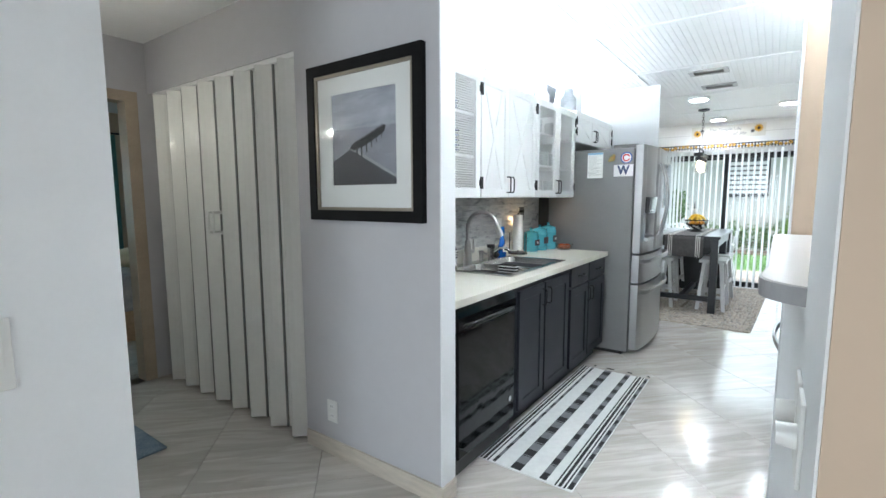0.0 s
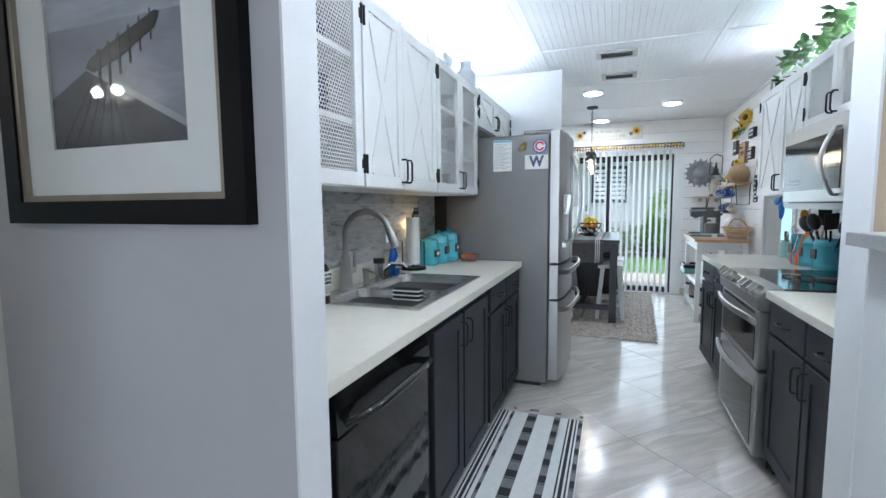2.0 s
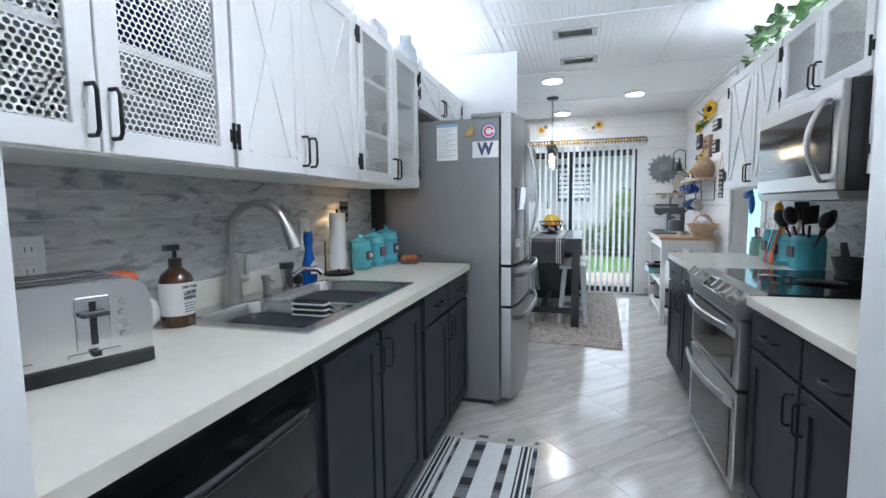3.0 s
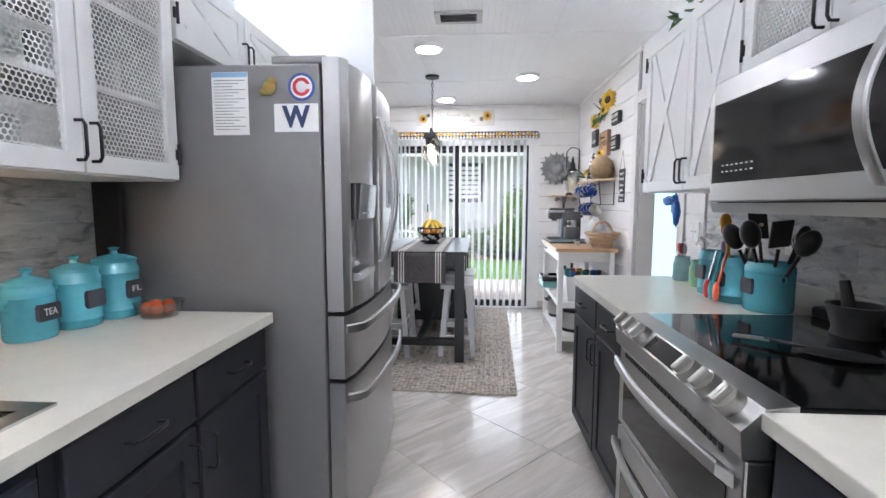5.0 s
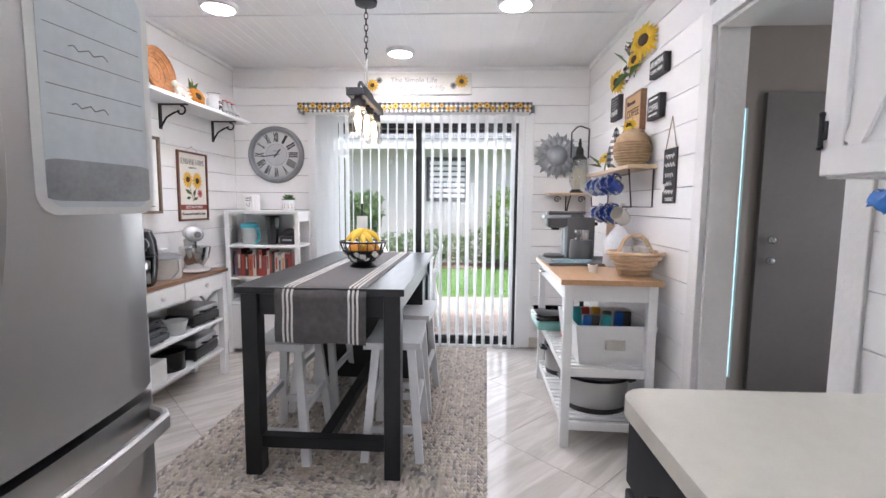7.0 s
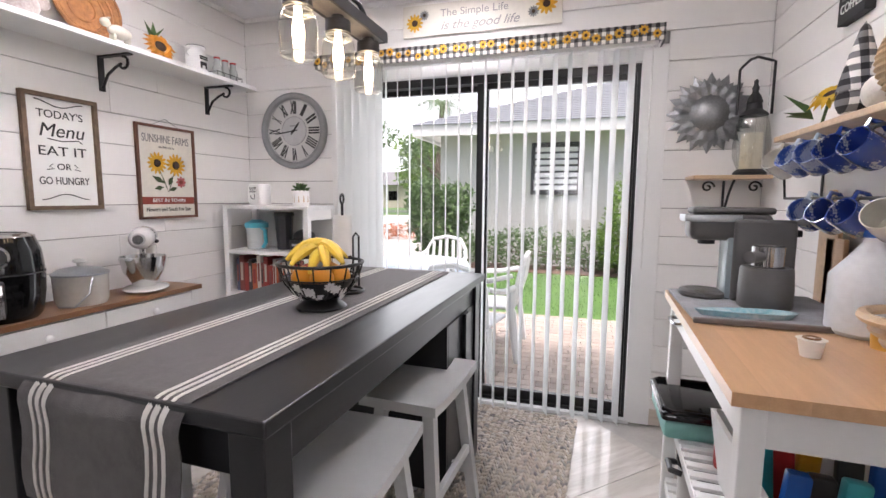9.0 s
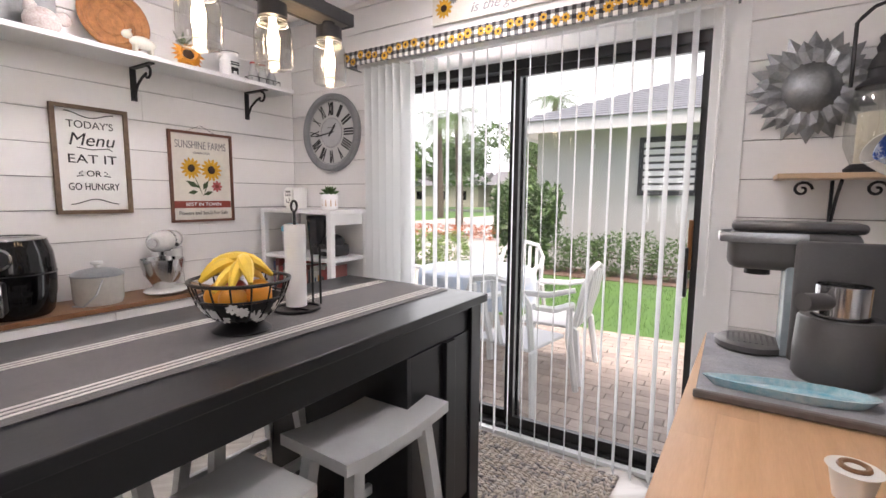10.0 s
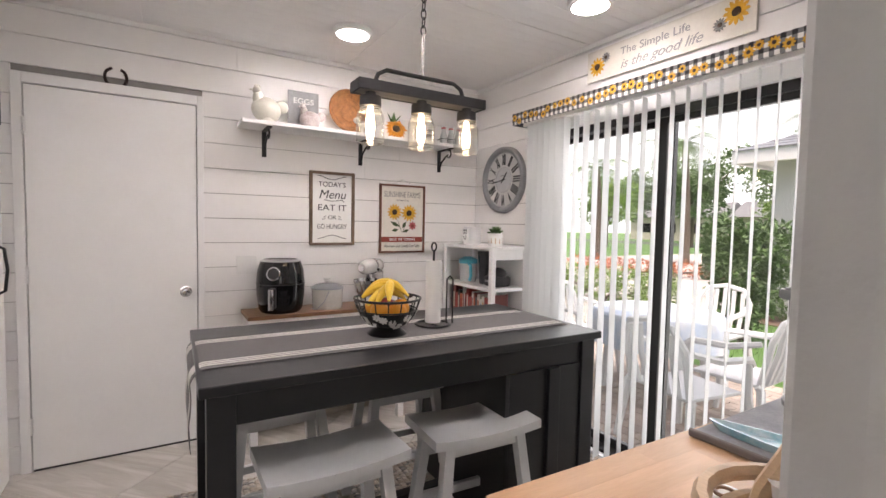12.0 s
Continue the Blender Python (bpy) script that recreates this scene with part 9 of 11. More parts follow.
part("handle", box(B(), -0.02, 0.02, -0.195, -0.14, 0.04, 0.165, 0.012), BLACKPLASTIC, af, smooth=True)
part("handle_face", box(B(), -0.016, 0.016, -0.199, -0.192, 0.035, 0.16, 0.004), CHROME, af, smooth=True)
cp2 = thing("slow_cooker", "small white slow cooker with a domed lid", "cooker", (-0.98, 7.935, CZT), rz=0)
part("pot", lathe(B(), [(0, 0), (0.09, 0), (0.097, 0.02), (0.1, 0.12), (0.102, 0.128), (0, 0.128)], (0, 0, 0), 30), mat("cream_enamel", (0.66, 0.65, 0.6), 0.25, coat=0.3), cp2, smooth=True)
part("lid", lathe(B(), [(0.104, 0.128), (0.104, 0.135), (0.08, 0.152), (0.03, 0.162), (0, 0.164)], (0, 0, 0), 30), GALV, cp2, smooth=True)
part("lid_knob", lathe(B(), [(0.01, 0.162), (0.012, 0.175), (0.026, 0.182), (0.024, 0.192), (0, 0.196)], (0, 0, 0), 18), PLASTICWHITE, cp2, smooth=True)
part("bail_handle", tube(B(), [(0.1, -0.02, 0.12), (0.13, -0.06, 0.06), (0.1, -0.1, 0.01), (0.02, -0.11, 0.005)], 0.004, 6), GALV, cp2, smooth=True)
mx2 = thing("stand_mixer", "white stand mixer with a steel bowl", "stand mixer", (-0.985, 8.25, CZT), rz=42)
MXW = mat("white_enamel_gloss", (0.74, 0.74, 0.72), 0.18, coat=0.5)
bm = ball(B(), (0, -0.02, 0.016), 0.1, 1, 1.45, 0.17, 22)
part("base", bm, MXW, mx2, smooth=True)
part("column", tube(B(), [(0, 0.09, 0.02), (0, 0.1, 0.12), (0, 0.085, 0.22)], [0.045, 0.034, 0.042], 16), MXW, mx2, smooth=True)
bm = lathe(B(), [(0, -0.14), (0.03, -0.138), (0.046, -0.12), (0.052, -0.06), (0.054, 0.03), (0.048, 0.1), (0.03, 0.135), (0, 0.14)], (0, -0.02, 0.265), 22, Matrix.Rotation(radians(90), 3, "X"))
hd = part("head", bm, MXW, mx2, smooth=True)
part("trim_band", lathe(B(), [(0.0535, -0.02), (0.056, -0.015), (0.056, 0.0), (0.0535, 0.005)], (0, -0.02, 0.265), 22, Matrix.Rotation(radians(90), 3, "X")), CHROME, hd, smooth=True)
part("hub_cap", cyl(B(), (0, -0.158, 0.265), (0, -0.17, 0.265), 0.022, seg=18), CHROME, hd, smooth=True)
part("speed_knob", ball(B(), (0.056, -0.02, 0.245), 0.01), BLACKPLASTIC, hd, smooth=True)
part("bowl", lathe(B(), [(0, 0.03), (0.045, 0.03), (0.05, 0.045), (0.085, 0.1), (0.098, 0.16), (0.1, 0.178), (0.095, 0.178), (0.08, 0.1), (0, 0.05)], (0, -0.06, 0), 30), CHROME, mx2, smooth=True)
part("beater", cyl(B(), (0, -0.06, 0.1), (0, -0.06, 0.215), 0.012, 0.016, 12), CHROME, mx2, smooth=True)


def appliance(kind, label, at, size, m, rz=0, lid=None, group="appliances on the console shelves"):
    th = thing(kind, label, "appliance", at, group, rz=rz)
    w, d, h = size
    part("body", box(B(), -w / 2, w / 2, -d / 2, d / 2, 0.012, h * 0.6, min(0.02, h * 0.15)), m, th, smooth=True)
    part("lid", box(B(), -w / 2 + 0.01, w / 2 - 0.01, -d / 2 + 0.005, d / 2 - 0.01, h * 0.6, h, min(0.02, h * 0.15)), lid or m, th, smooth=True)
    part("handle", tube(B(), [(-w * 0.25, -d / 2 + 0.01, h * 0.75), (-w * 0.22, -d / 2 - 0.03, h * 0.8), (w * 0.22, -d / 2 - 0.03, h * 0.8), (w * 0.25, -d / 2 + 0.01, h * 0.75)], 0.007, 8), BLACKPLASTIC, th, smooth=True)
    for sx in (-1, 1):
        part("foot", cyl(B(), (sx * w * 0.38, -d * 0.35, 0), (sx * w * 0.38, -d * 0.35, 0.013), 0.012, seg=10), BLACKPLASTIC, th)
    return th


appliance("griddle", "flat grey electric griddle on the console shelf", (-1.0, 7.66, 0.4305), (0.33, 0.22, 0.09), mat("slate_grey_plastic", (0.08, 0.09, 0.1), 0.4), 90)
appliance("waffle_maker", "black waffle maker on the console shelf", (-1.0, 7.66, 0.5215), (0.26, 0.2, 0.06), BLACKPLASTIC, 90)
appliance("panini_press", "black and steel panini press on the console shelf", (-1.0, 8.24, 0.4305), (0.3, 0.22, 0.13), BLACKPLASTIC, 86, STEELH)
appliance("contact_grill", "black contact grill with a steel lid on the low shelf", (-1.0, 8.22, 0.2005), (0.32, 0.22, 0.15), BLACKPLASTIC, 94, STEELH)
pb = thing("plastic_bowl", "clear measuring bowl leaning on the console shelf", "bowl", (-0.93, 7.95, 0.43), rz=None)
part("bowl", lathe(B(), [(0, 0.0), (0.05, 0.0), (0.075, 0.09), (0.07, 0.09), (0.046, 0.008), (0, 0.008)], (-0.94, 7.95, 0.4305), 24), DISHM[2], pb, smooth=True)
pot = thing("stock_pot", "black stock pot with side handles on the low shelf", "pot", (-1.0, 7.95, 0.2005), rz=None)
part("pot", lathe(B(), [(0, 0), (0.1, 0), (0.105, 0.12), (0.112, 0.125), (0, 0.135)], (-1.0, 7.95, 0.2005), 28), BLACKGLOSS, pot, smooth=True)
for s in (-1, 1):
    part("handle", tube(B(), [(-1.0, 7.95 + s * 0.1, 0.28), (-0.97, 7.95 + s * 0.135, 0.285), (-1.03, 7.95 + s * 0.135, 0.285), (-1.0, 7.95 + s * 0.1, 0.28)], 0.006, 6), BLACKMETAL, pot, smooth=True)
gb = thing("gift_box", "white cardboard appliance box with red print on the low shelf", "box", (-1.0, 7.64, 0.2005), rz=None)
part("carton", box(B(), -1.12, -0.88, 7.52, 7.76, 0.2005, 0.34, 0.003), mat("white_carton", (0.68, 0.67, 0.64), 0.7, var=0.05), gb)
part("print", box(B(), -0.8805, -0.879, 7.56, 7.6, 0.23, 0.27), REDBAND, gb)

# on the corner bookshelf
ff2 = thing("crock", "white crock with a printed rooster label", "crock", (-0.93, 9.05, 1.2085), rz=0)
part("crock_body", lathe(B(), [(0, 0), (0.062, 0), (0.066, 0.01), (0.066, 0.13), (0.06, 0.135), (0, 0.135)], (0, 0, 0), 26), CABWHITE, ff2, smooth=True)
part("label", box(B(), -0.038, 0.038, -0.068, -0.05, 0.02, 0.12, 0.002), PAPER, ff2)
words("lettering", "FARM", 0.017, Matrix.Translation((0, -0.069, 0.105)) @ FRONT.to_3x3().to_4x4(), INK, ff2, width=0.05)
words("lettering", "FRESH", 0.013, Matrix.Translation((0, -0.069, 0.085)) @ FRONT.to_3x3().to_4x4(), INK, ff2, width=0.05)
part("rooster_print", tube(B(), [(-0.018, -0.069, 0.06), (-0.01, -0.069, 0.04), (0.008, -0.069, 0.038), (0.014, -0.069, 0.055), (0.01, -0.069, 0.07)], 0.0022, 5), INK, ff2)
su = thing("potted_succulent", "green succulent in a white ceramic pot", "plant", (-0.6, 9.02, 1.2085), rz=None)
part("pot", lathe(B(), [(0, 0), (0.045, 0), (0.05, 0.01), (0.05, 0.085), (0.044, 0.095), (0.04, 0.085), (0, 0.08)], (-0.6, 9.02, 1.2085), 24), CABWHITE, su, smooth=True)
part("gold_band", lathe(B(), [(0.0502, 0.02), (0.051, 0.024), (0.0502, 0.06)], (-0.6, 9.02, 1.2085), 10), LIGHTWOOD, su)
rng = random.Random(2)
for k in range(22):
    a, e = k * 2.4, 0.2 + 1.1 * (k % 5) / 5
    d = Vector((math.cos(a) * math.cos(e), math.sin(a) * math.cos(e), math.sin(e)))
    c = Vector((-0.6, 9.02, 1.295))
    part("leaf", ball(B(), c + d * 0.035, 0.028, 0.3, 0.22, 1.0, 8, d.to_track_quat("Z", "Y").to_matrix()), LEAF, su, smooth=True)
bl2 = thing("blender", "teal lidded food chopper on the bookshelf", "blender", (-0.93, 9.05, 0.9225), rz=None)
CYAN = mat("cyan_plastic", (0.06, 0.42, 0.55), 0.3)
part("jug", lathe(B(), [(0, 0), (0.06, 0), (0.068, 0.14), (0, 0.14)], (-0.95, 9.03, 0.9225), 24), DISHM[2], bl2, smooth=True)
part("lid", lathe(B(), [(0, 0.14), (0.074, 0.14), (0.072, 0.17), (0.03, 0.19), (0, 0.19)], (-0.95, 9.03, 0.9225), 24), CYAN, bl2, smooth=True)
part("handle", tube(B(), [(-0.885, 9.0, 1.06), (-0.85, 8.985, 1.05), (-0.845, 8.985, 0.97), (-0.88, 9.0, 0.94)], 0.012, 8), CYAN, bl2, smooth=True)
bj = thing("blender", "black and clear jug blender on the bookshelf", "blender", (-0.76, 9.06, 0.9225), rz=None)
part("jug", lathe(B(), [(0, 0), (0.045, 0), (0.06, 0.22), (0, 0.22)], (-0.76, 9.06, 0.9225), 8), mat("smoked_plastic", (0.06, 0.06, 0.065), 0.15), bj)
part("lid", cyl(B(), (-0.76, 9.06, 1.1425), (-0.76, 9.06, 1.165), 0.065, 0.06, 20), BLACKPLASTIC, bj, smooth=True)
ap = thing("food_processor", "black food processor base on the bookshelf", "appliance", (-0.6, 9.04, 0.9225), rz=None)
part("body", ball(box(B(), -0.67, -0.53, 8.97, 9.12, 0.923, 1.0, 0.02), (-0.6, 9.045, 1.01), 0.07, 1, 1, 0.7), BLACKPLASTIC, ap, smooth=True)
part("badge", box(B(), -0.64, -0.56, 8.966, 8.972, 0.955, 0.97), GALV, ap)

# on the wall shelf
SZ = 1.9535
CERW = mat("cream_ceramic", (0.68, 0.66, 0.58), 0.3, var=0.06, coat=0.3)


def hen(at, s, label, rz, m):
    bm = B()
    ball(bm, (0, 0, 0.085 * s), 0.075 * s, 1.25, 0.8, 1.1, 18)
    ball(bm, (-0.05 * s, 0, 0.15 * s), 0.035 * s, 1, 0.85, 1.5, 14)
    ball(bm, (-0.06 * s, 0, 0.2 * s), 0.026 * s, 1, 0.9, 1, 12)
    ball(bm, (-0.092 * s, 0, 0.198 * s), 0.01 * s, 1.5, 0.6, 0.6, 8)
    ball(bm, (0.1 * s, 0, 0.12 * s), 0.034 * s, 1.4, 0.5, 1.2, 12)
    cyl(bm, (0, 0, 0), (0, 0, 0.03 * s), 0.05 * s, 0.045 * s, 16)
    for k in range(3):
        ball(bm, (-0.066 * s + 0.012 * k * s, 0, 0.226 * s), 0.008 * s, 1, 0.6, 1.3, 8)
    ob = part("hen_statue", bm, m, None, label, smooth=True, category="statue")
    ob.matrix_basis = pose(*at, 0, 0, rz)
    return ob


hen((-1.02, 7.56, SZ), 0.95, "cream ceramic hen statue on the white shelf", 100, CERW)
eg = thing("eggs_sign", "grey metal egg sign leaning on the wall shelf", "sign", (-1.125, 7.81, SZ), rz=90)
part("plate", box(B(), -0.1, 0.1, -0.006, 0, 0.0, 0.255, 0.002), mat("weathered_grey_tin", (0.34, 0.35, 0.35), 0.6, var=0.2, scale=9), eg)
words("lettering", "EGGS", 0.036, Matrix.Translation((0, -0.007, 0.19)) @ FRONT.to_3x3().to_4x4(), PAPER, eg, width=0.13)
hen((-1.04, 7.83, SZ), 0.7, "white and grey hen statue before the egg sign", 80, mat("speckled_ceramic", (0.66, 0.63, 0.6), 0.35, scale=14, col2=(0.3, 0.22, 0.2)))
WICK = mat("wicker_weave", (0.5, 0.22, 0.08), 0.7, var=0.3, scale=30, bump=0.9, bscale=90)
wk = thing("wicker_basket", "round orange-brown wicker basket standing on edge", "basket", (-1.08, 8.12, SZ), rz=None)
rb = Matrix.Rotation(radians(80), 3, "Y")
part("weave", lathe(B(), [(0, 0.0), (0.1, 0.002), (0.145, 0.03), (0.155, 0.05), (0.148, 0.052), (0.1, 0.012), (0, 0.01)], (-1.12, 8.12, SZ + 0.155), 32, rb), WICK, wk, smooth=True)
for r, h in ((0.06, 0.012), (0.1, 0.014), (0.125, 0.03), (0.15, 0.053)):
    part("coil", tube(B(), [Vector((-1.12, 8.12, SZ + 0.155)) + rb @ Vector((r * math.cos(2 * math.pi * k / 28), r * math.sin(2 * math.pi * k / 28), h)) for k in range(28)], 0.006, 6, closed=True), WICK, wk, smooth=True)
cw = part("cow_statue", ball(ball(ball(box(box(B(), -0.045, -0.03, -0.015, 0.015, 0, 0.05, 0.004), 0.03, 0.045, -0.015, 0.015, 0, 0.05, 0.004), (0, 0, 0.062), 0.03, 2.1, 0.9, 1, 14), (-0.072, 0, 0.085), 0.02, 1.2, 0.9, 1, 12), (-0.06, 0, 0.105), 0.008, 0.6, 2.4, 0.8, 8), CERW, None, "small white cow figurine on the shelf", smooth=True, category="figurine")
cw.matrix_basis = pose(-0.99, 8.2, SZ, 0, 0, 95)


def bloom(par, c, r, n, petals=16, m=YELLOW, name="flower_head"):
    """A full sunflower head that looks along n."""
    n = Vector(n).normalized()
    rt = n.cross(Vector((0, 0, 1))).normalized()
    up = rt.cross(n)
    c = Vector(c)
    bm = B()
    for layer, (rr, dz) in enumerate(((1.0, 0.0), (0.82, 0.012))):
        for k in range(petals):
            a = 2 * math.pi * (k + 0.5 * layer) / petals
            d = rt * math.cos(a) + up * math.sin(a)
            s = -rt * math.sin(a) + up * math.cos(a)
            L = r * rr * (0.9 + 0.15 * ((k * 7) % 3) / 2)
            p = [c + d * r * 0.25, c + d * L * 0.6 + s * L * 0.17 + n * (dz + 0.006), c + d * L + n * (dz - 0.012), c + d * L * 0.6 - s * L * 0.17 + n * (dz + 0.006)]
            q = [bm.verts.new(v) for v in p]
            bm.faces.new(q)
    h = part(name, bm, m, par, recalc=False)
    part("flower_centre", ball(B(), c + n * 0.006, r * 0.33, 1, 1, 0.4, 14, n.to_track_quat("Z", "Y").to_matrix()), DARKBROWN, h, smooth=True)
    return h


def leaf_part(par, c, d, L, w=0.4, m=LEAF):
    c, d = Vector(c), Vector(d).normalized()
    s = d.cross(Vector((0.2, 0.1, 1))).normalized()
    u = s.cross(d)
    bm = B()
    p = [c, c + d * L * 0.35 + s * L * w * 0.5 + u * L * 0.1, c + d * L, c + d * L * 0.35 - s * L * w * 0.5 + u * L * 0.1]
    m0 = bm.verts.new(c + d * L * 0.4)
    v = [bm.verts.new(q) for q in p]
    for i in range(4):
        bm.faces.new((v[i], v[(i + 1) % 4], m0))
    return part("leaf", bm, m, par, recalc=False)


ORP = mat("orange_petal", (0.78, 0.3, 0.02), 0.6, var=0.2, scale=30)
sfl = thing("silk_sunflower", "orange silk sunflower with leaves on the shelf", "artificial flower", (-1.03, 8.42, SZ), rz=None)
part("stem", cyl(B(), (-1.03, 8.42, SZ), (-1.04, 8.42, SZ + 0.06), 0.006, seg=8), LEAF, sfl)
bloom(sfl, (-1.01, 8.43, SZ + 0.07), 0.085, (1, -0.2, 0.4), 16, ORP)
for k, d in enumerate(((0.1, -0.5, 1), (0.2, 0.6, 0.9), (0, 0.1, 1))):
    leaf_part(sfl, (-1.05, 8.42, SZ + 0.09), d, 0.11)
mc = thing("milk_can", "white enamel milk can with black print", "jug", (-1.03, 8.68, SZ), rz=90)
part("can", lathe(B(), [(0, 0), (0.05, 0), (0.054, 0.008), (0.054, 0.1), (0.04, 0.12), (0.04, 0.135), (0.05, 0.145), (0.045, 0.147), (0, 0.14)], (0, 0, 0), 26), CABWHITE, mc, smooth=True)
part("rim_line", tube(B(), [(0.05 * math.cos(2 * math.pi * k / 24), 0.05 * math.sin(2 * math.pi * k / 24), 0.146) for k in range(24)], 0.002, 5, closed=True), INK, mc)
for s in (-1, 1):
    part("ear", tube(B(), [(s * 0.05, 0, 0.085), (s * 0.072, 0, 0.1), (s * 0.066, 0, 0.122), (s * 0.042, 0, 0.125)], 0.004, 6), CABWHITE, mc, smooth=True)
part("printed_cow", box(box(box(B(), -0.024, 0.02, -0.056, -0.05, 0.04, 0.06, 0.004), -0.022, -0.014, -0.056, -0.05, 0.025, 0.04), 0.01, 0.018, -0.056, -0.05, 0.025, 0.04), INK, mc)
for i in range(2):
    part("small_print", box(B(), -0.026, 0.026, -0.0556, -0.05, 0.072 + i * 0.012, 0.079 + i * 0.012), INK, mc)
rk = thing("bottle_rack", "wire rack for small milk bottles on the shelf", "rack", (-1.03, 8.9, SZ), rz=None)
for z in (0.006, 0.045):
    part("rail", tube(B(), [(-1.065, 8.8, SZ + z), (-0.995, 8.8, SZ + z), (-0.995, 9.0, SZ + z), (-1.065, 9.0, SZ + z)], 0.002, 6, closed=True), BLACKMETAL, rk)
for k in range(5):
    part("upright", cyl(B(), (-0.995, 8.8 + 0.05 * k, SZ), (-0.995, 8.8 + 0.05 * k, SZ + 0.047), 0.0018, seg=6), BLACKMETAL, rk)
for k in range(3):
    y = 8.835 + 0.065 * k
    mb = thing("milk_bottle", "small glass milk bottle with a red cap in the rack", "bottle", (-1.03, y, SZ + 0.008), "milk bottles in the rack", rz=None)
    part("bottle", lathe(B(), [(0, 0), (0.026, 0), (0.027, 0.06), (0.017, 0.09), (0.016, 0.115), (0, 0.115)], (-1.03, y, SZ + 0.008), 20), DISHM[2], mb, smooth=True)
    part("cap", cyl(B(), (-1.03, y, SZ + 0.123), (-1.03, y, SZ + 0.133), 0.018, seg=16), REDS, mb)
hs2 = thing("horseshoe", "rusty iron horseshoe above the plain door", "horseshoe", (-1.15, 6.8, 2.15), rz=None)
part("shoe", tube(B(), [(-1.149, 6.798 + 0.05 * math.sin(radians(a)) * (1 if abs(a) < 140 else 0.8), 2.128 - 0.055 * math.cos(radians(a))) for a in range(-155, 156, 15)], 0.008, 6), mat("rusty_iron", (0.05, 0.03, 0.025), 0.7, 0.4), hs2, smooth=True)

# ---- coffee corner ----
KT = 0.9005
MATC = mat("grey_drying_cloth", (0.3, 0.31, 0.33), 0.95, var=0.2, scale=12, bump=0.5, bscale=150)
dm2 = thing("drying_mat", "grey cloth drying mat under the coffee machine", "mat", (1.66, 8.22, KT), rz=None)
bm = box(B(), 1.434, 1.9, 8.01, 8.49, KT, KT + 0.014, 0.006)
part("cloth", bm, MATC, dm2, smooth=True)
part("hem", box(B(), 1.43, 1.905, 8.004, 8.016, KT, KT + 0.018, 0.005), mat("dark_hem", (0.16, 0.14, 0.13), 0.9), dm2)
CG = mat("slate_grey_coffee_plastic", (0.1, 0.098, 0.096), 0.4, var=0.08, scale=20, bump=0.04, bscale=300)
cm = thing("coffee_machine", "grey single-serve coffee machine with a steel cup", "coffee machine", (1.69, 8.31, KT + 0.0145), rz=0)
part("back_plate", box(B(), -0.088, 0.095, -0.004, 0.022, 0.0, 0.282, 0.012, 3), CG, cm, smooth=True)
part("body", box(B(), -0.05, 0.085, 0.02, 0.14, 0.0, 0.272, 0.018, 3), CG, cm, smooth=True)
part("water_tank", box(B(), -0.102, -0.045, 0.024, 0.13, 0.0, 0.225, 0.008), mat("pale_tank_plastic", (0.3, 0.36, 0.38), 0.25), cm, smooth=True)
hd0 = part("brew_head", box(B(), -0.222, 0.035, 0.02, 0.14, 0.205, 0.302, 0.026, 4), CG, cm, smooth=True)
part("head_lid", box(B(), -0.216, 0.04, 0.024, 0.136, 0.298, 0.322, 0.011, 3), CG, hd0, smooth=True)
part("lift_lever", strap(B(), [(-0.065, 0.016, 0.285), (-0.215, 0.014, 0.283), (-0.236, 0.03, 0.283), (-0.24, 0.08, 0.283), (-0.236, 0.13, 0.283), (-0.215, 0.145, 0.283), (-0.065, 0.143, 0.285)], (0, 0, 1), 0.024, 0.007), GALV, hd0, "grey metal lever round the head", smooth=True)
part("nozzle", cyl(B(), (-0.155, 0.085, 0.19), (-0.155, 0.085, 0.21), 0.028, seg=18), BLACKPLASTIC, cm, smooth=True)
tr2 = part("drip_tray", lathe(B(), [(0, 0), (0.072, 0), (0.078, 0.006), (0.078, 0.018), (0.07, 0.023), (0, 0.021)], (-0.158, 0.078, 0), 30), CG, cm, smooth=True)
for k in range(9):
    part("tray_slot", box(B(), -0.208 + k * 0.012, -0.203 + k * 0.012, 0.035, 0.12, 0.0215, 0.0235), BLACKPLASTIC, tr2)
fb0 = part("frother_base", lathe(B(), [(0, 0), (0.07, 0), (0.076, 0.008), (0.077, 0.06), (0.073, 0.128), (0.069, 0.134), (0.052, 0.134), (0.05, 0.12), (0, 0.118)], (-0.012, -0.078, 0), 36), CG, cm, smooth=True)
part("frother_neck", box(B(), -0.07, 0.06, -0.06, 0.0, 0.0, 0.125, 0.008), CG, fb0, smooth=True)
part("frother_cup", lathe(B(), [(0, 0.122), (0.045, 0.122), (0.047, 0.2), (0.044, 0.201), (0.042, 0.135), (0, 0.13)], (-0.012, -0.078, 0.0), 30), CHROME, cm, smooth=True)
part("cup_handle", tube(B(), [(-0.04, -0.11, 0.168), (-0.058, -0.128, 0.17), (-0.085, -0.152, 0.17)], [0.016, 0.018, 0.019], 14), CG, cm, smooth=True)
part("side_dial", cyl(B(), (0.09, 0.06, 0.235), (0.125, 0.055, 0.235), 0.014, 0.012, 14), BLACKPLASTIC, cm, smooth=True)
sr = thing("spoon_rest", "white ceramic spoon rest with a turquoise sea glaze", "spoon rest", (1.59, 8.08, KT + 0.0145), rz=6)
bm = B()
out = [(0.135 * math.cos(a) * (1 if math.cos(a) > 0 else 1.1), (0.038 + 0.012 * math.cos(a)) * math.sin(a)) for a in [2 * math.pi * k / 32 for k in range(32)]]
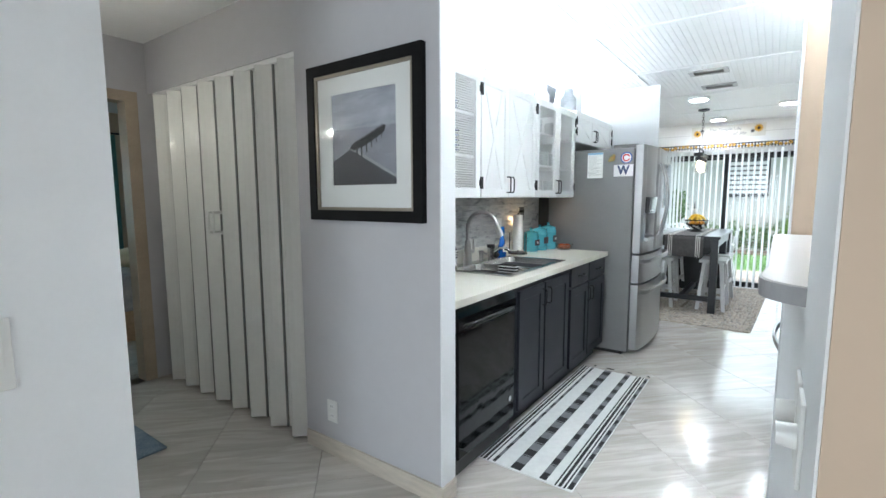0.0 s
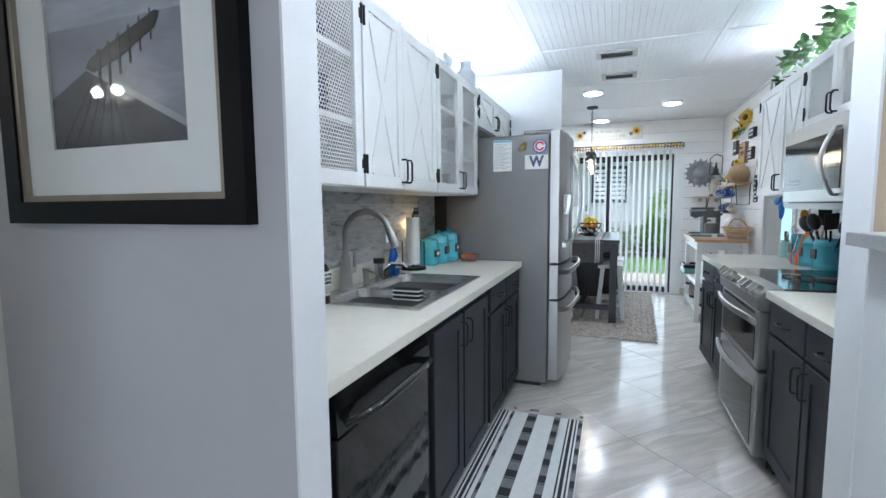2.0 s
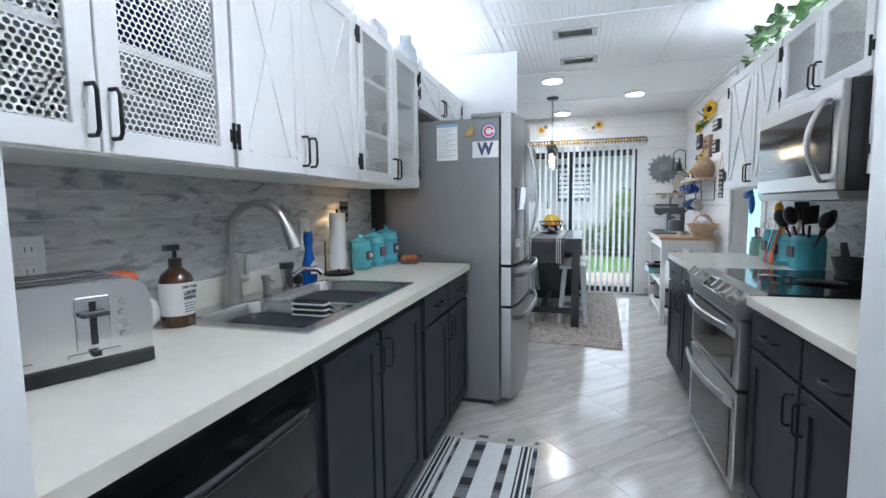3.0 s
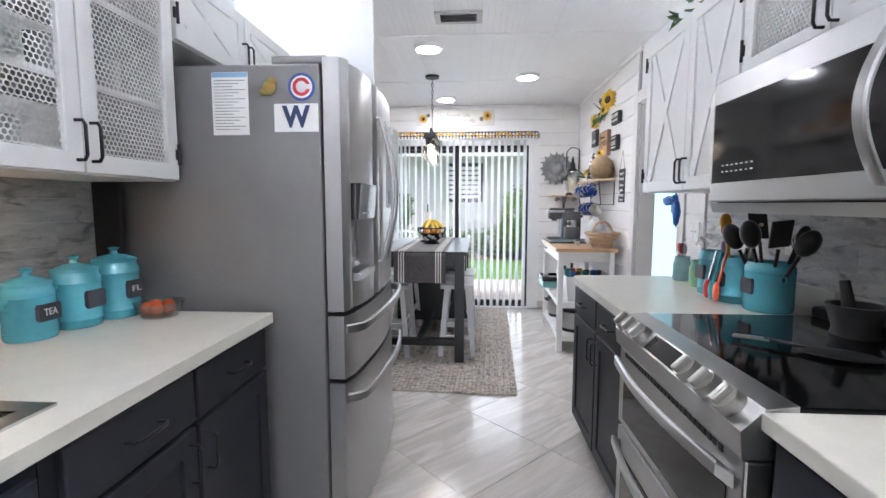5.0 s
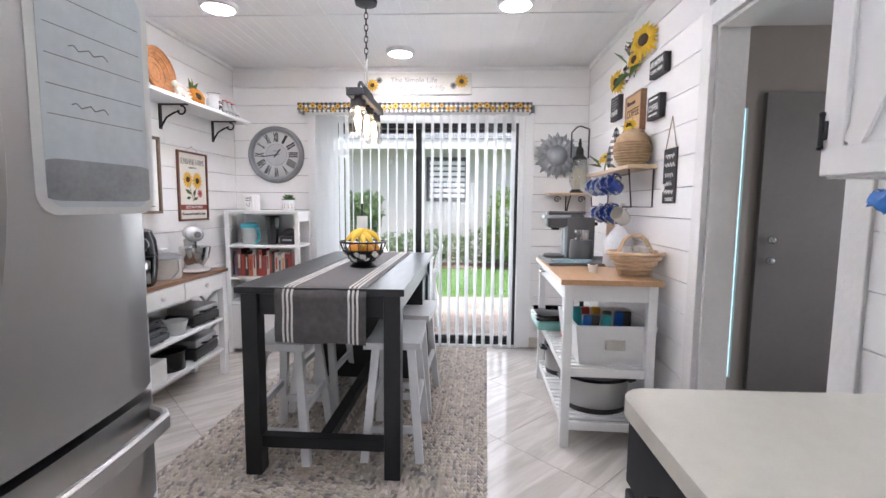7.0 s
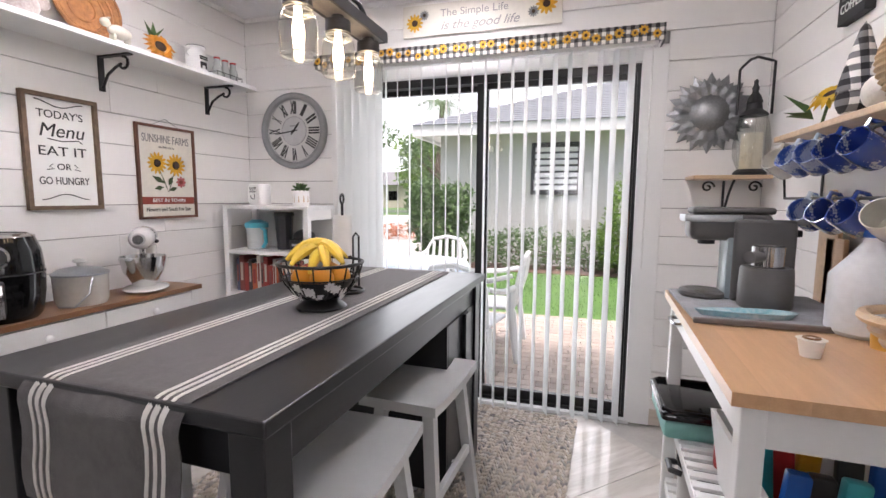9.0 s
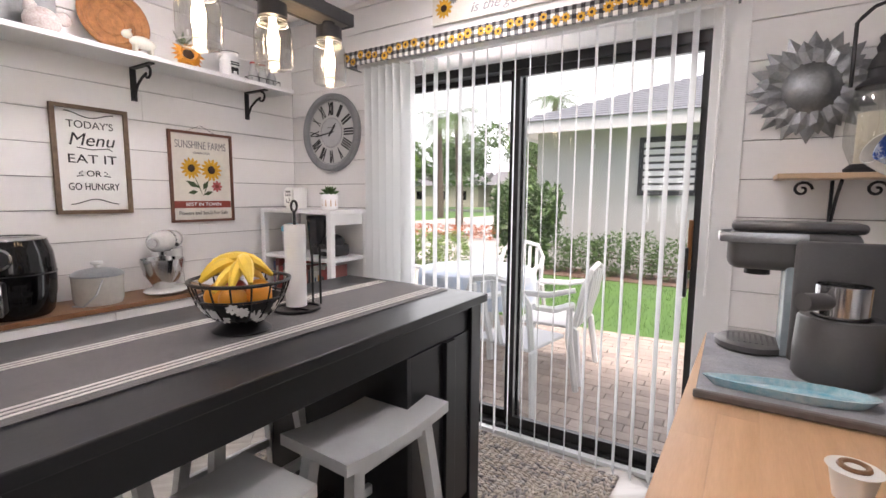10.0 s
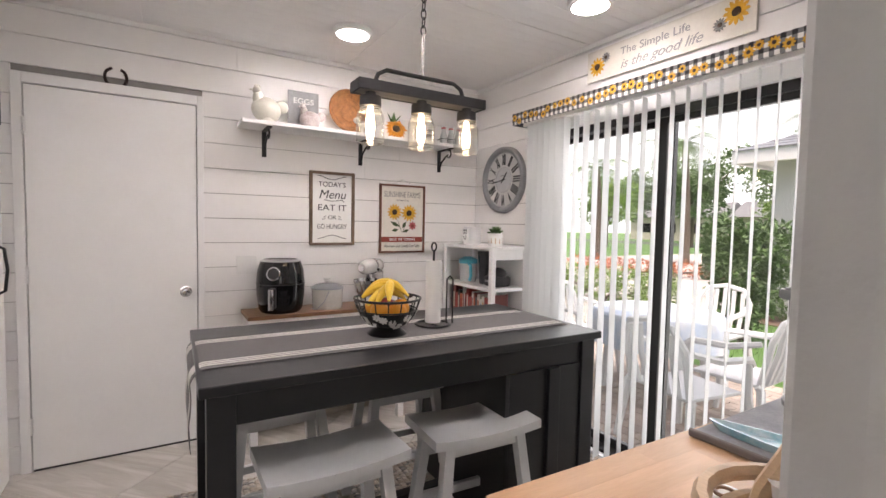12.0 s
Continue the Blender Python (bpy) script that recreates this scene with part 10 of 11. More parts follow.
lo = [bm.verts.new((u * 0.86, v * 0.8, 0)) for u, v in out]
hi = [bm.verts.new((u, v, 0.018)) for u, v in out]
inn = [bm.verts.new((u * 0.95, v * 0.88, 0.018)) for u, v in out]
bot = [bm.verts.new((u * 0.82, v * 0.74, 0.006)) for u, v in out]
bm.faces.new(lo[::-1])
bm.faces.new(bot)
for a, b in ((lo, hi), (hi, inn), (inn, bot)):
    for k in range(32):
        l = (k + 1) % 32
        bm.faces.new((a[k], a[l], b[l], b[k]))
part("dish", bm, mat("sea_glaze", (0.62, 0.68, 0.68), 0.12, scale=9, col2=(0.08, 0.38, 0.48), coat=0.5), sr, smooth=True)
for y, h, lb in ((8.44, 0.4, "wooden cutting board leaning on the shiplap wall"), (8.38, 0.33, "small wooden paddle board leaning on the wall")):
    cbd = thing("cutting_board", lb, "cutting board", (1.925, y, KT), rz=None)
    part("board", box(B(), 1.915, 1.932, y - 0.06, y + 0.06, KT, KT + h * 0.72, 0.006), LIGHTWOOD if h > 0.35 else BUTCHER, cbd, smooth=True)
    part("grip", box(B(), 1.9155, 1.9315, y - 0.018, y + 0.018, KT + h * 0.7, KT + h, 0.006), LIGHTWOOD if h > 0.35 else BUTCHER, cbd, smooth=True)
jg = thing("water_jug", "translucent plastic water jug with a blue cap", "jug", (1.852, 8.03, KT), rz=None)
jm = mat("milky_plastic", (0.66, 0.68, 0.7), 0.3)
part("jug_body", lathe(B(), [(0, 0), (0.078, 0), (0.088, 0.012), (0.088, 0.16), (0.05, 0.21), (0.022, 0.25), (0.02, 0.265), (0, 0.265)], (1.852, 8.03, KT), 24), jm, jg, smooth=True)
part("cap", cyl(B(), (1.852, 8.03, KT + 0.265), (1.852, 8.03, KT + 0.283), 0.022, seg=16), BLUE, jg)
# folding wooden basket with pods
wkb = thing("wooden_basket", "carved folding wooden basket with white pods", "basket", (1.82, 7.65, KT), rz=0)
for k in range(5):
    r, z = 0.055 + 0.018 * k, 0.02 + 0.026 * k
    part("hoop", tube(B(), [(r * 1.15 * math.cos(2 * math.pi * q / 24), r * math.sin(2 * math.pi * q / 24), z) for q in range(24)], 0.0115, 6, closed=True), LIGHTWOOD, wkb, smooth=True)
part("base", lathe(B(), [(0, 0.012), (0.06, 0.012), (0.06, 0.028), (0, 0.028)], (0, 0, 0), 20), LIGHTWOOD, wkb)
part("handle", tube(B(), [(-0.075, 0, 0.0), (-0.1, 0, 0.08), (-0.085, 0, 0.14), (-0.06, 0, 0.195), (-0.03, 0, 0.22), (-0.01, 0, 0.21), (0.02, 0, 0.22), (0.05, 0, 0.195), (0.085, 0, 0.13), (0.08, 0, 0.0)], 0.012, 8), LIGHTWOOD, wkb, smooth=True)
for k in range(6):
    a = k * 1.05
    pdv = thing("coffee_pod", "white coffee pod with a printed foil lid", "coffee pod", (1.82 + 0.05 * math.cos(a), 7.65 + 0.05 * math.sin(a), KT + 0.1), "coffee pods", rz=None)
    part("cup", lathe(B(), [(0, 0), (0.018, 0), (0.023, 0.035), (0.026, 0.038), (0, 0.04)], (1.82 + 0.055 * math.cos(a), 7.65 + 0.055 * math.sin(a), KT + 0.1 + 0.02 * (k % 2)), 18), PLASTICWHITE, pdv, smooth=True)
dp = thing("coffee_pod", "coffee pod with a brown donut lid on the cart", "coffee pod", (1.63, 7.77, KT), rz=None)
part("cup", lathe(B(), [(0, 0), (0.02, 0), (0.027, 0.04), (0.031, 0.042), (0, 0.044)], (1.63, 7.77, KT), 20), PLASTICWHITE, dp, smooth=True)
part("donut_print", tube(B(), [(1.63 + 0.015 * math.cos(2 * math.pi * k / 16), 7.77 + 0.015 * math.sin(2 * math.pi * k / 16), KT + 0.0435) for k in range(16)], 0.004, 6, closed=True), WALNUT, dp, smooth=True)
cj = thing("candle_jar", "small amber candle jar with a white lid", "candle", (1.83, 7.89, KT), rz=None)
part("jar", cyl(B(), (1.83, 7.89, KT), (1.83, 7.89, KT + 0.05), 0.028, 0.03, 18), mat("honey_wax", (0.65, 0.35, 0.06), 0.3), cj, smooth=True)
part("lid", cyl(B(), (1.83, 7.89, KT + 0.05), (1.83, 7.89, KT + 0.075), 0.03, seg=18), PLASTICWHITE, cj, smooth=True)

# on the cart's shelves
bi = thing("storage_bin", "white wooden crate full of kitchen bits", "storage bin", (1.69, 7.8, 0.4325), rz=None)
bm = B()
o = [(1.52, 1.88, 7.56, 7.98), (1.49, 1.91, 7.53, 8.0)]
vs = [[bm.verts.new((x, y, z)) for x, y in ((q[0], q[2]), (q[1], q[2]), (q[1], q[3]), (q[0], q[3]))] for q, z in ((o[0], 0.4325), (o[1], 0.65))]
inn = [[bm.verts.new((x, y, z)) for x, y in ((q[0] + 0.012, q[2] + 0.012), (q[1] - 0.012, q[2] + 0.012), (q[1] - 0.012, q[3] - 0.012), (q[0] + 0.012, q[3] - 0.012))] for q, z in ((o[0], 0.445), (o[1], 0.65))]
bm.faces.new(vs[0][::-1])
bm.faces.new(inn[0])
for k in range(4):
    l = (k + 1) % 4
    bm.faces.new((vs[0][k], vs[0][l], vs[1][l], vs[1][k]))
    bm.faces.new((inn[0][k], inn[0][l], inn[1][l], inn[1][k]))
    bm.faces.new((vs[1][k], vs[1][l], inn[1][l], inn[1][k]))
part("crate", bm, CABWHITE, bi)
part("label_plate", box(B(), 1.65, 1.75, 7.536, 7.548, 0.52, 0.575, 0.002), mat("kraft_label", (0.5, 0.47, 0.42), 0.8), bi)
rng = random.Random(17)
for k in range(9):
    x, y = 1.55 + 0.05 * (k % 6) + rng.uniform(0, 0.02), 7.62 + 0.1 * (k // 3)
    m = rng.choice([TEALS, REDS, BLUE, mat("green_packet", (0.1, 0.28, 0.12), 0.5) if k == 0 else bpy.data.materials["green_packet"], YELS, BLACKPLASTIC])
    pk = thing("packet", "coloured kitchen packet standing in the crate", "packet", (x, y, 0.446), "packets in the crate", rz=None)
    part("pouch", obox(B(), Vector((x, y, 0.57)), (0.05, 0.03, 0.24), Matrix.Rotation(radians(rng.uniform(-6, 6)), 3, "Y"), 0.008), m, pk, smooth=True)


def cooker(at, r, h, label):
    th = thing("slow_cooker", label, "slow cooker", at, "slow cookers on the cart", rz=0)
    sq = Matrix.Diagonal((1.25, 1, 1))
    part("foot_ring", lathe(B(), [(0, 0), (r * 0.97, 0), (r, 0.03), (0, 0.03)], (0, 0, 0), 32, sq), BLACKPLASTIC, th, smooth=True)
    part("body", lathe(B(), [(r * 0.99, 0.03), (r * 1.02, 0.04), (r * 1.03, h * 0.7), (0, h * 0.7)], (0, 0, 0), 32, sq), STEEL, th, smooth=True)
    part("rim", lathe(B(), [(r * 1.03, h * 0.7), (r * 1.09, h * 0.72), (r * 1.07, h * 0.77), (0, h * 0.77)], (0, 0, 0), 32, sq), BLACKGLOSS, th, smooth=True)
    part("lid", lathe(B(), [(r * 1.0, h * 0.77), (r * 0.98, h * 0.82), (r * 0.6, h * 0.92), (0, h * 0.95)], (0, 0, 0), 32, sq), mat("smoked_glass_lid", (0.12, 0.125, 0.13), 0.1) if "smoked_glass_lid" not in bpy.data.materials else bpy.data.materials["smoked_glass_lid"], th, smooth=True)
    part("lid_knob", cyl(B(), (0, 0, h * 0.94), (0, 0, h), r * 0.18, r * 0.22, 16), BLACKPLASTIC, th, smooth=True)
    for s in (-1, 1):
        part("handle", tube(B(), [(s * r * 1.25, -0.04, h * 0.64), (s * (r * 1.25 + 0.035), -0.03, h * 0.66), (s * (r * 1.25 + 0.035), 0.03, h * 0.66), (s * r * 1.25, 0.04, h * 0.64)], 0.011, 8), BLACKPLASTIC, th, smooth=True)
    return th


cooker((1.66, 7.72, 0.1425), 0.135, 0.25, "oval stainless slow cooker with a black rim on the cart")
cooker((1.62, 8.25, 0.1425), 0.12, 0.26, "round stainless slow cooker at the back of the cart")
tr3 = thing("storage_tray", "teal container with a black lid on the cart shelf", "container", (1.52, 8.36, 0.4325), rz=None)
part("tub", box(B(), 1.4, 1.64, 8.2, 8.52, 0.4325, 0.5, 0.02), mat("mint_plastic", (0.2, 0.5, 0.45), 0.35), tr3, smooth=True)
part("lid", box(B(), 1.39, 1.65, 8.19, 8.53, 0.5, 0.532, 0.014), BLACKGLOSS, tr3, smooth=True)
part("lid_rim", tube(B(), [(1.402, 8.225, 0.534), (1.425, 8.202, 0.534), (1.615, 8.202, 0.534), (1.638, 8.225, 0.534), (1.638, 8.495, 0.534), (1.615, 8.518, 0.534), (1.425, 8.518, 0.534), (1.402, 8.495, 0.534)], 0.008, 8, closed=True), BLACKGLOSS, tr3, smooth=True)
for x, y, m, h in ((1.6, 8.12, BLACKGLOSS, 0.24), (1.56, 8.07, REDS, 0.13), (1.66, 8.1, mat("dark_green_glass", (0.02, 0.06, 0.03), 0.1), 0.27)):
    bt = thing("syrup_bottle", "dark syrup bottle on the cart shelf", "bottle", (x, y, 0.4325), "bottles on the cart", rz=None)
    part("bottle", lathe(B(), [(0, 0), (0.032, 0), (0.034, 0.01), (0.034, h * 0.55), (0.014, h * 0.75), (0.013, h * 0.95), (0, h * 0.95)], (x, y, 0.4325), 20), m, bt, smooth=True)
    part("cap", cyl(B(), (x, y, 0.4325 + h * 0.95), (x, y, 0.4325 + h), 0.015, seg=14), BLACKPLASTIC, bt)

# ---- the coffee wall ----
WX = 1.9505
ms = thing("mug_shelf", "wooden wall shelf with iron frame and mug hooks", "shelf", (1.88, 8.15, 1.47), rz=None)
part("board", box(B(), 1.79, WX, 7.74, 8.62, 1.482, 1.502, 0.003), LIGHTWOOD, ms)
for y in (7.78, 8.58):
    part("side_frame", tube(B(), [(WX - 0.006, y, 1.48), (WX - 0.006, y, 1.27), (1.83, y, 1.27), (1.81, y, 1.48)], 0.005, 6), BLACKMETAL, ms)
part("front_bar", cyl(B(), (1.81, 7.78, 1.452), (1.81, 8.58, 1.452), 0.005, seg=8), BLACKMETAL, ms)
part("lower_bar", cyl(B(), (1.83, 7.78, 1.27), (1.83, 8.58, 1.27), 0.005, seg=8), BLACKMETAL, ms)
MUGM = [mat("navy_mug", (0.015, 0.045, 0.24), 0.12, coat=0.6, scale=22, col2=(0.55, 0.58, 0.62)), mat("blue_pattern_mug", (0.5, 0.56, 0.66), 0.2, scale=26, col2=(0.04, 0.09, 0.32), coat=0.4), mat("cream_mug", (0.68, 0.66, 0.6), 0.2, coat=0.4)]


for mm, p0, p1 in ((MUGM[0], 0.4, 0.44), (MUGM[1], 0.46, 0.52)):
    for nd in mm.node_tree.nodes:
        if nd.type == "VALTORGB":
            nd.color_ramp.elements[0].position, nd.color_ramp.elements[1].position = p0, p1


def mug(at, rz, tilt, m, label):
    th = thing("mug", label, "mug", at, "mugs on the hooks", rz=None)
    ORG[th] = Vector((0, 0, 0))
    th.matrix_basis = pose(*at, tilt, 0, rz)
    part("cup", lathe(B(), [(0, 0), (0.036, 0), (0.042, 0.008), (0.044, 0.05), (0.042, 0.092), (0.039, 0.092), (0.039, 0.012), (0, 0.008)], (0, 0, -0.05), 24), m, th, smooth=True)
    part("handle", tube(B(), [(0, 0.04, 0.03), (0, 0.066, 0.03), (0, 0.075, 0.0), (0, 0.066, -0.026), (0, 0.04, -0.03)], 0.0065, 8), m, th, smooth=True)
    return th


for k, (y, z, mi) in enumerate(((7.98, 1.395, 0), (8.12, 1.395, 0), (8.26, 1.395, 1), (8.4, 1.395, 1), (8.53, 1.395, 2), (7.9, 1.215, 2), (8.06, 1.215, 0), (8.2, 1.215, 0), (8.34, 1.215, 1))):
    mug((1.79 if z > 1.3 else 1.815, y, z), 8 * (k % 3) - 70, 70 if False else 62, MUGM[mi], ("navy blue", "blue and white patterned", "cream")[mi] + " ceramic mug hanging from a hook")
    part("mug_hook", tube(B(), [(1.81 if z > 1.3 else 1.83, y, z + 0.06), (1.8 if z > 1.3 else 1.82, y, z + 0.045), (1.79 if z > 1.3 else 1.81, y, z + 0.05)], 0.003, 6), BLACKMETAL, ms)
jp = thing("jute_vase", "round jute-wrapped vase with a small sunflower", "vase", (1.87, 7.87, 1.503), rz=None)
JW = mat("jute_wrap", (0.45, 0.31, 0.18), 0.9, var=0.2, scale=30, bump=0.6, bscale=150)
part("vase", lathe(B(), [(0, 0), (0.05, 0), (0.085, 0.04), (0.1, 0.1), (0.088, 0.16), (0.05, 0.195), (0.045, 0.205), (0, 0.2)], (1.855, 7.87, 1.503), 28), JW, jp, smooth=True)
for k in range(13):
    z = 0.012 + k * 0.0148
    r = 0.05 + 0.051 * math.sin(math.pi * min(1, (z + 0.02) / 0.215))
    part("rope_coil", tube(B(), [(1.855 + r * math.cos(2 * math.pi * q / 26), 7.87 + r * math.sin(2 * math.pi * q / 26), 1.503 + z) for q in range(26)], 0.0075, 5, closed=True), JW, jp, smooth=True)
bloom(jp, (1.83, 7.87, 1.73), 0.05, (-0.8, -0.5, 0.5))
for d in ((-0.6, -0.6, 0.3), (-0.5, 0.7, 0.3), (0, 0.2, 1)):
    leaf_part(jp, (1.85, 7.87, 1.71), d, 0.09)
gn = thing("gnome_doll", "plush gnome with a black and white checked hat", "doll", (1.86, 8.2, 1.503), rz=None)
ORG[gn] = Vector((0, 0, 0))
bpy.data.objects.remove(gn)
gm = part("gnome_doll", lathe(ball(B(), (0, 0, 0.055), 0.055, 1, 1, 1, 16), [(0.056, 0.08), (0.05, 0.11), (0.034, 0.18), (0.012, 0.26), (0, 0.28)], (0, 0, 0), 18), [CHECK], None, "plush gnome with a black and white checked hat", smooth=True, category="doll")
gm.matrix_basis = pose(1.87, 8.22, 1.503)
wb2 = part("white_plush", ball(ball(B(), (0, 0, 0.05), 0.05, 1, 1.1, 1), (-0.01, -0.02, 0.11), 0.032), mat("white_plush_fur", (0.7, 0.68, 0.64), 0.95, bump=0.8, bscale=120), None, "small white plush toy on the mug shelf", smooth=True, category="doll")
wb2.matrix_basis = pose(1.86, 8.07, 1.503)
yf = thing("silk_sunflower", "yellow silk sunflowers lying on the mug shelf", "artificial flower", (1.86, 8.45, 1.503), rz=None)
part("stem", cyl(B(), (1.87, 8.45, 1.503), (1.86, 8.37, 1.6), 0.005, seg=8), LEAF, yf)
bloom(yf, (1.86, 8.36, 1.6), 0.07, (-0.5, -0.35, 0.8))
for d in ((-0.7, -0.4, 0.1), (-0.3, 0.8, 0.2), (-0.6, 0.1, 0.6)):
    leaf_part(yf, (1.85, 8.45, 1.54), d, 0.13)
cs2 = thing("corner_shelf", "small wooden corner shelf on a scroll iron bracket", "shelf", (1.76, 9.12, 1.35), rz=None)
part("board", box(B(), 1.6, 1.93, 9.02, 9.229, 1.362, 1.38, 0.003), LIGHTWOOD, cs2)
part("bracket", tube(B(), [(1.78, 9.226, 1.36), (1.78, 9.226, 1.2), (1.78, 9.2, 1.2), (1.78, 9.12, 1.3), (1.78, 9.05, 1.355)], 0.006, 6), BLACKMETAL, cs2)
for x in (1.68, 1.88):
    part("scroll", tube(B(), [(x + 0.03 * (1 - k / 18) * math.cos(k * 0.55), 9.1, 1.325 + 0.03 * (1 - k / 18) * math.sin(k * 0.55)) for k in range(16)], 0.005, 6), BLACKMETAL, cs2, smooth=True)
ln = thing("candle_lantern", "glass candle lantern with a dark metal top on the corner shelf", "lantern", (1.86, 9.12, 1.3805), rz=0)
part("base", lathe(B(), [(0, 0), (0.07, 0), (0.072, 0.014), (0.055, 0.03), (0, 0.03)], (0, 0, 0), 24), IRON, ln, smooth=True)
part("chimney", lathe(B(), [(0.055, 0.03), (0.078, 0.09), (0.08, 0.15), (0.068, 0.24), (0.056, 0.285)], (0, 0, 0), 28), JARGLASS, ln, smooth=True)
part("candle", cyl(B(), (0, 0, 0.031), (0, 0, 0.2), 0.046, seg=24), mat("ivory_wax", (0.7, 0.64, 0.5), 0.4), ln, smooth=True)
part("top", lathe(B(), [(0, 0.284), (0.062, 0.284), (0.06, 0.29), (0.034, 0.312), (0.03, 0.34), (0.034, 0.344), (0.026, 0.37), (0.012, 0.395), (0.016, 0.412), (0.008, 0.43), (0.01, 0.445), (0, 0.455)], (0, 0, 0), 24), IRON, ln, smooth=True)
part("bail", tube(B(), [(-0.072, 0, 0.29), (-0.072, 0, 0.5), (-0.06, 0, 0.515), (-0.03, 0, 0.545), (0.0, 0, 0.555), (0.03, 0, 0.545), (0.06, 0, 0.535), (0.072, 0, 0.53), (0.072, 0, 0.29)], 0.006, 8), IRON, ln, smooth=True)

# metal sun on the wall
sm = thing("metal_sun", "hammered galvanised metal sunflower on the wall", "wall ornament", (1.69, 9.228, 1.7), rz=0)
HAM = mat("hammered_galvanised", (0.33, 0.34, 0.35), 0.38, 0.9, var=0.2, scale=10, bump=0.5, bscale=45)
part("boss", lathe(B(), [(0, 0.05), (0.04, 0.046), (0.08, 0.03), (0.1, 0.008), (0.1, 0.0), (0, 0.0)], (0, 0, 0), 32, rx), HAM, sm, smooth=True)
for layer, (n, r0, r1, d) in enumerate(((16, 0.085, 0.205, 0.012), (16, 0.085, 0.175, 0.02))):
    for k in range(n):
        a = 2 * math.pi * (k + 0.5 * layer) / n
        dr2, tn = Vector((math.cos(a), 0, math.sin(a))), Vector((-math.sin(a), 0, math.cos(a)))
        bm = B()
        p = [dr2 * r0 - tn * 0.012, dr2 * (r0 + 0.6 * (r1 - r0)) - tn * 0.024, dr2 * r1, dr2 * (r0 + 0.6 * (r1 - r0)) + tn * 0.024, dr2 * r0 + tn * 0.012]
        mid = dr2 * (r0 + r1) / 2
        v = [bm.verts.new(q + Vector((0, -d + 0.006 * (i == 2), 0))) for i, q in enumerate(p)]
        m0 = bm.verts.new(mid + Vector((0, -d - 0.008, 0)))
        for i in range(5):
            bm.faces.new((v[i], v[(i + 1) % 5], m0))
        part("petal", bm, HAM, sm, recalc=False)

# signs on the coffee wall (they face -x)
BSIGN = mat("black_box_sign", (0.03, 0.03, 0.032), 0.7, var=0.2)


def east_sign(name, label, y, z, w, h, depth, m, lines, ink=PAPER):
    th = thing(name, label, "sign", (WX, y, z), "signs on the coffee wall", rz=-90)
    part("board", box(B(), -w / 2, w / 2, -depth, 0, -h / 2, h / 2, 0.002), m, th)
    for tx, hh, v, ww in lines:
        words("lettering", tx, hh, Matrix.Translation((0, -depth - 0.001, v)) @ FRONT.to_3x3().to_4x4(), ink, th, width=ww)
    return th


east_sign("box_sign", "black wooden box sign with white lettering", 7.74, 2.02, 0.19, 0.1, 0.035, BSIGN, [("LIFE HAPPENS", 0.03, 0.018, 0.16), ("COFFEE HELPS", 0.018, -0.022, 0.15)])
e2 = east_sign("box_sign", "black wooden coffee sign with white lettering", 7.76, 1.81, 0.16, 0.125, 0.035, BSIGN, [("COFFEE", 0.034, -0.005, 0.13)])
for v in (0.042, -0.04):
    part("small_print", box(B(), -0.055, 0.055, -0.0365, -0.034, v - 0.005, v + 0.005), PAPER, e2)
e3 = east_sign("box_sign", "black wooden coffee sign with grey lettering", 8.44, 1.94, 0.17, 0.16, 0.03, BSIGN, [("COFFEE", 0.03, -0.035, 0.13)])
for k in range(4):
    part("small_print", box(B(), -0.06, 0.06 - 0.02 * (k % 2), -0.0315, -0.029, 0.055 - k * 0.02, 0.062 - k * 0.02), GREYINK, e3)
e4 = east_sign("wood_sign", "brown wooden coffee sign with dark lettering", 8.08, 1.84, 0.26, 0.23, 0.03, mat("tan_sign_wood", (0.5, 0.3, 0.14), 0.6, var=0.15, scale=6), [("COFFEE", 0.05, 0.0, 0.2)], DARKBROWN)
part("side_edge", ring(B(), "y", (-0.132, 0.132, -0.117, 0.117), (-0.122, 0.122, -0.107, 0.107), -0.034, 0), WALNUT, e4)
part("small_print", box(B(), -0.09, 0.03, -0.032, -0.0295, 0.055, 0.072), DARKBROWN, e4)
part("cup_print", cyl(B(), (-0.09, -0.03, 0.07), (-0.09, -0.032, 0.07), 0.015, seg=16), DARKBROWN, e4)
hc = thing("hanging_sign", "black metal coffee sign hung on a cord", "sign", (WX, 7.58, 1.43), "signs on the coffee wall", rz=-90)
part("plate", box(B(), -0.075, 0.075, -0.006, 0, -0.14, 0.14, 0.002), BSIGN, hc)
part("cord", tube(B(), [(-0.06, -0.004, 0.14), (0.0, -0.004, 0.3), (0.06, -0.004, 0.14)], 0.002, 6), JW, hc)
for k, (v, w) in enumerate(((0.1, 0.1), (0.055, 0.11), (0.005, 0.09), (-0.04, 0.07), (-0.08, 0.1))):
    pts = [(-w / 2 + w * q / 10, -0.0065, v + 0.012 * math.sin(q * 2.2 + k)) for q in range(11)]
    part("script_line", tube(B(), pts, 0.0032, 5), PAPER, hc)
words("lettering", "DESSERT", 0.018, Matrix.Translation((0.01, -0.007, -0.12)) @ FRONT.to_3x3().to_4x4(), PAPER, hc, width=0.09)
part("cup_print", lathe(B(), [(0, 0), (0.016, 0), (0.024, 0.04), (0, 0.04)], (-0.065, -0.008, -0.08), 16, Matrix.Diagonal((1, 0.15, 1))), PAPER, hc)

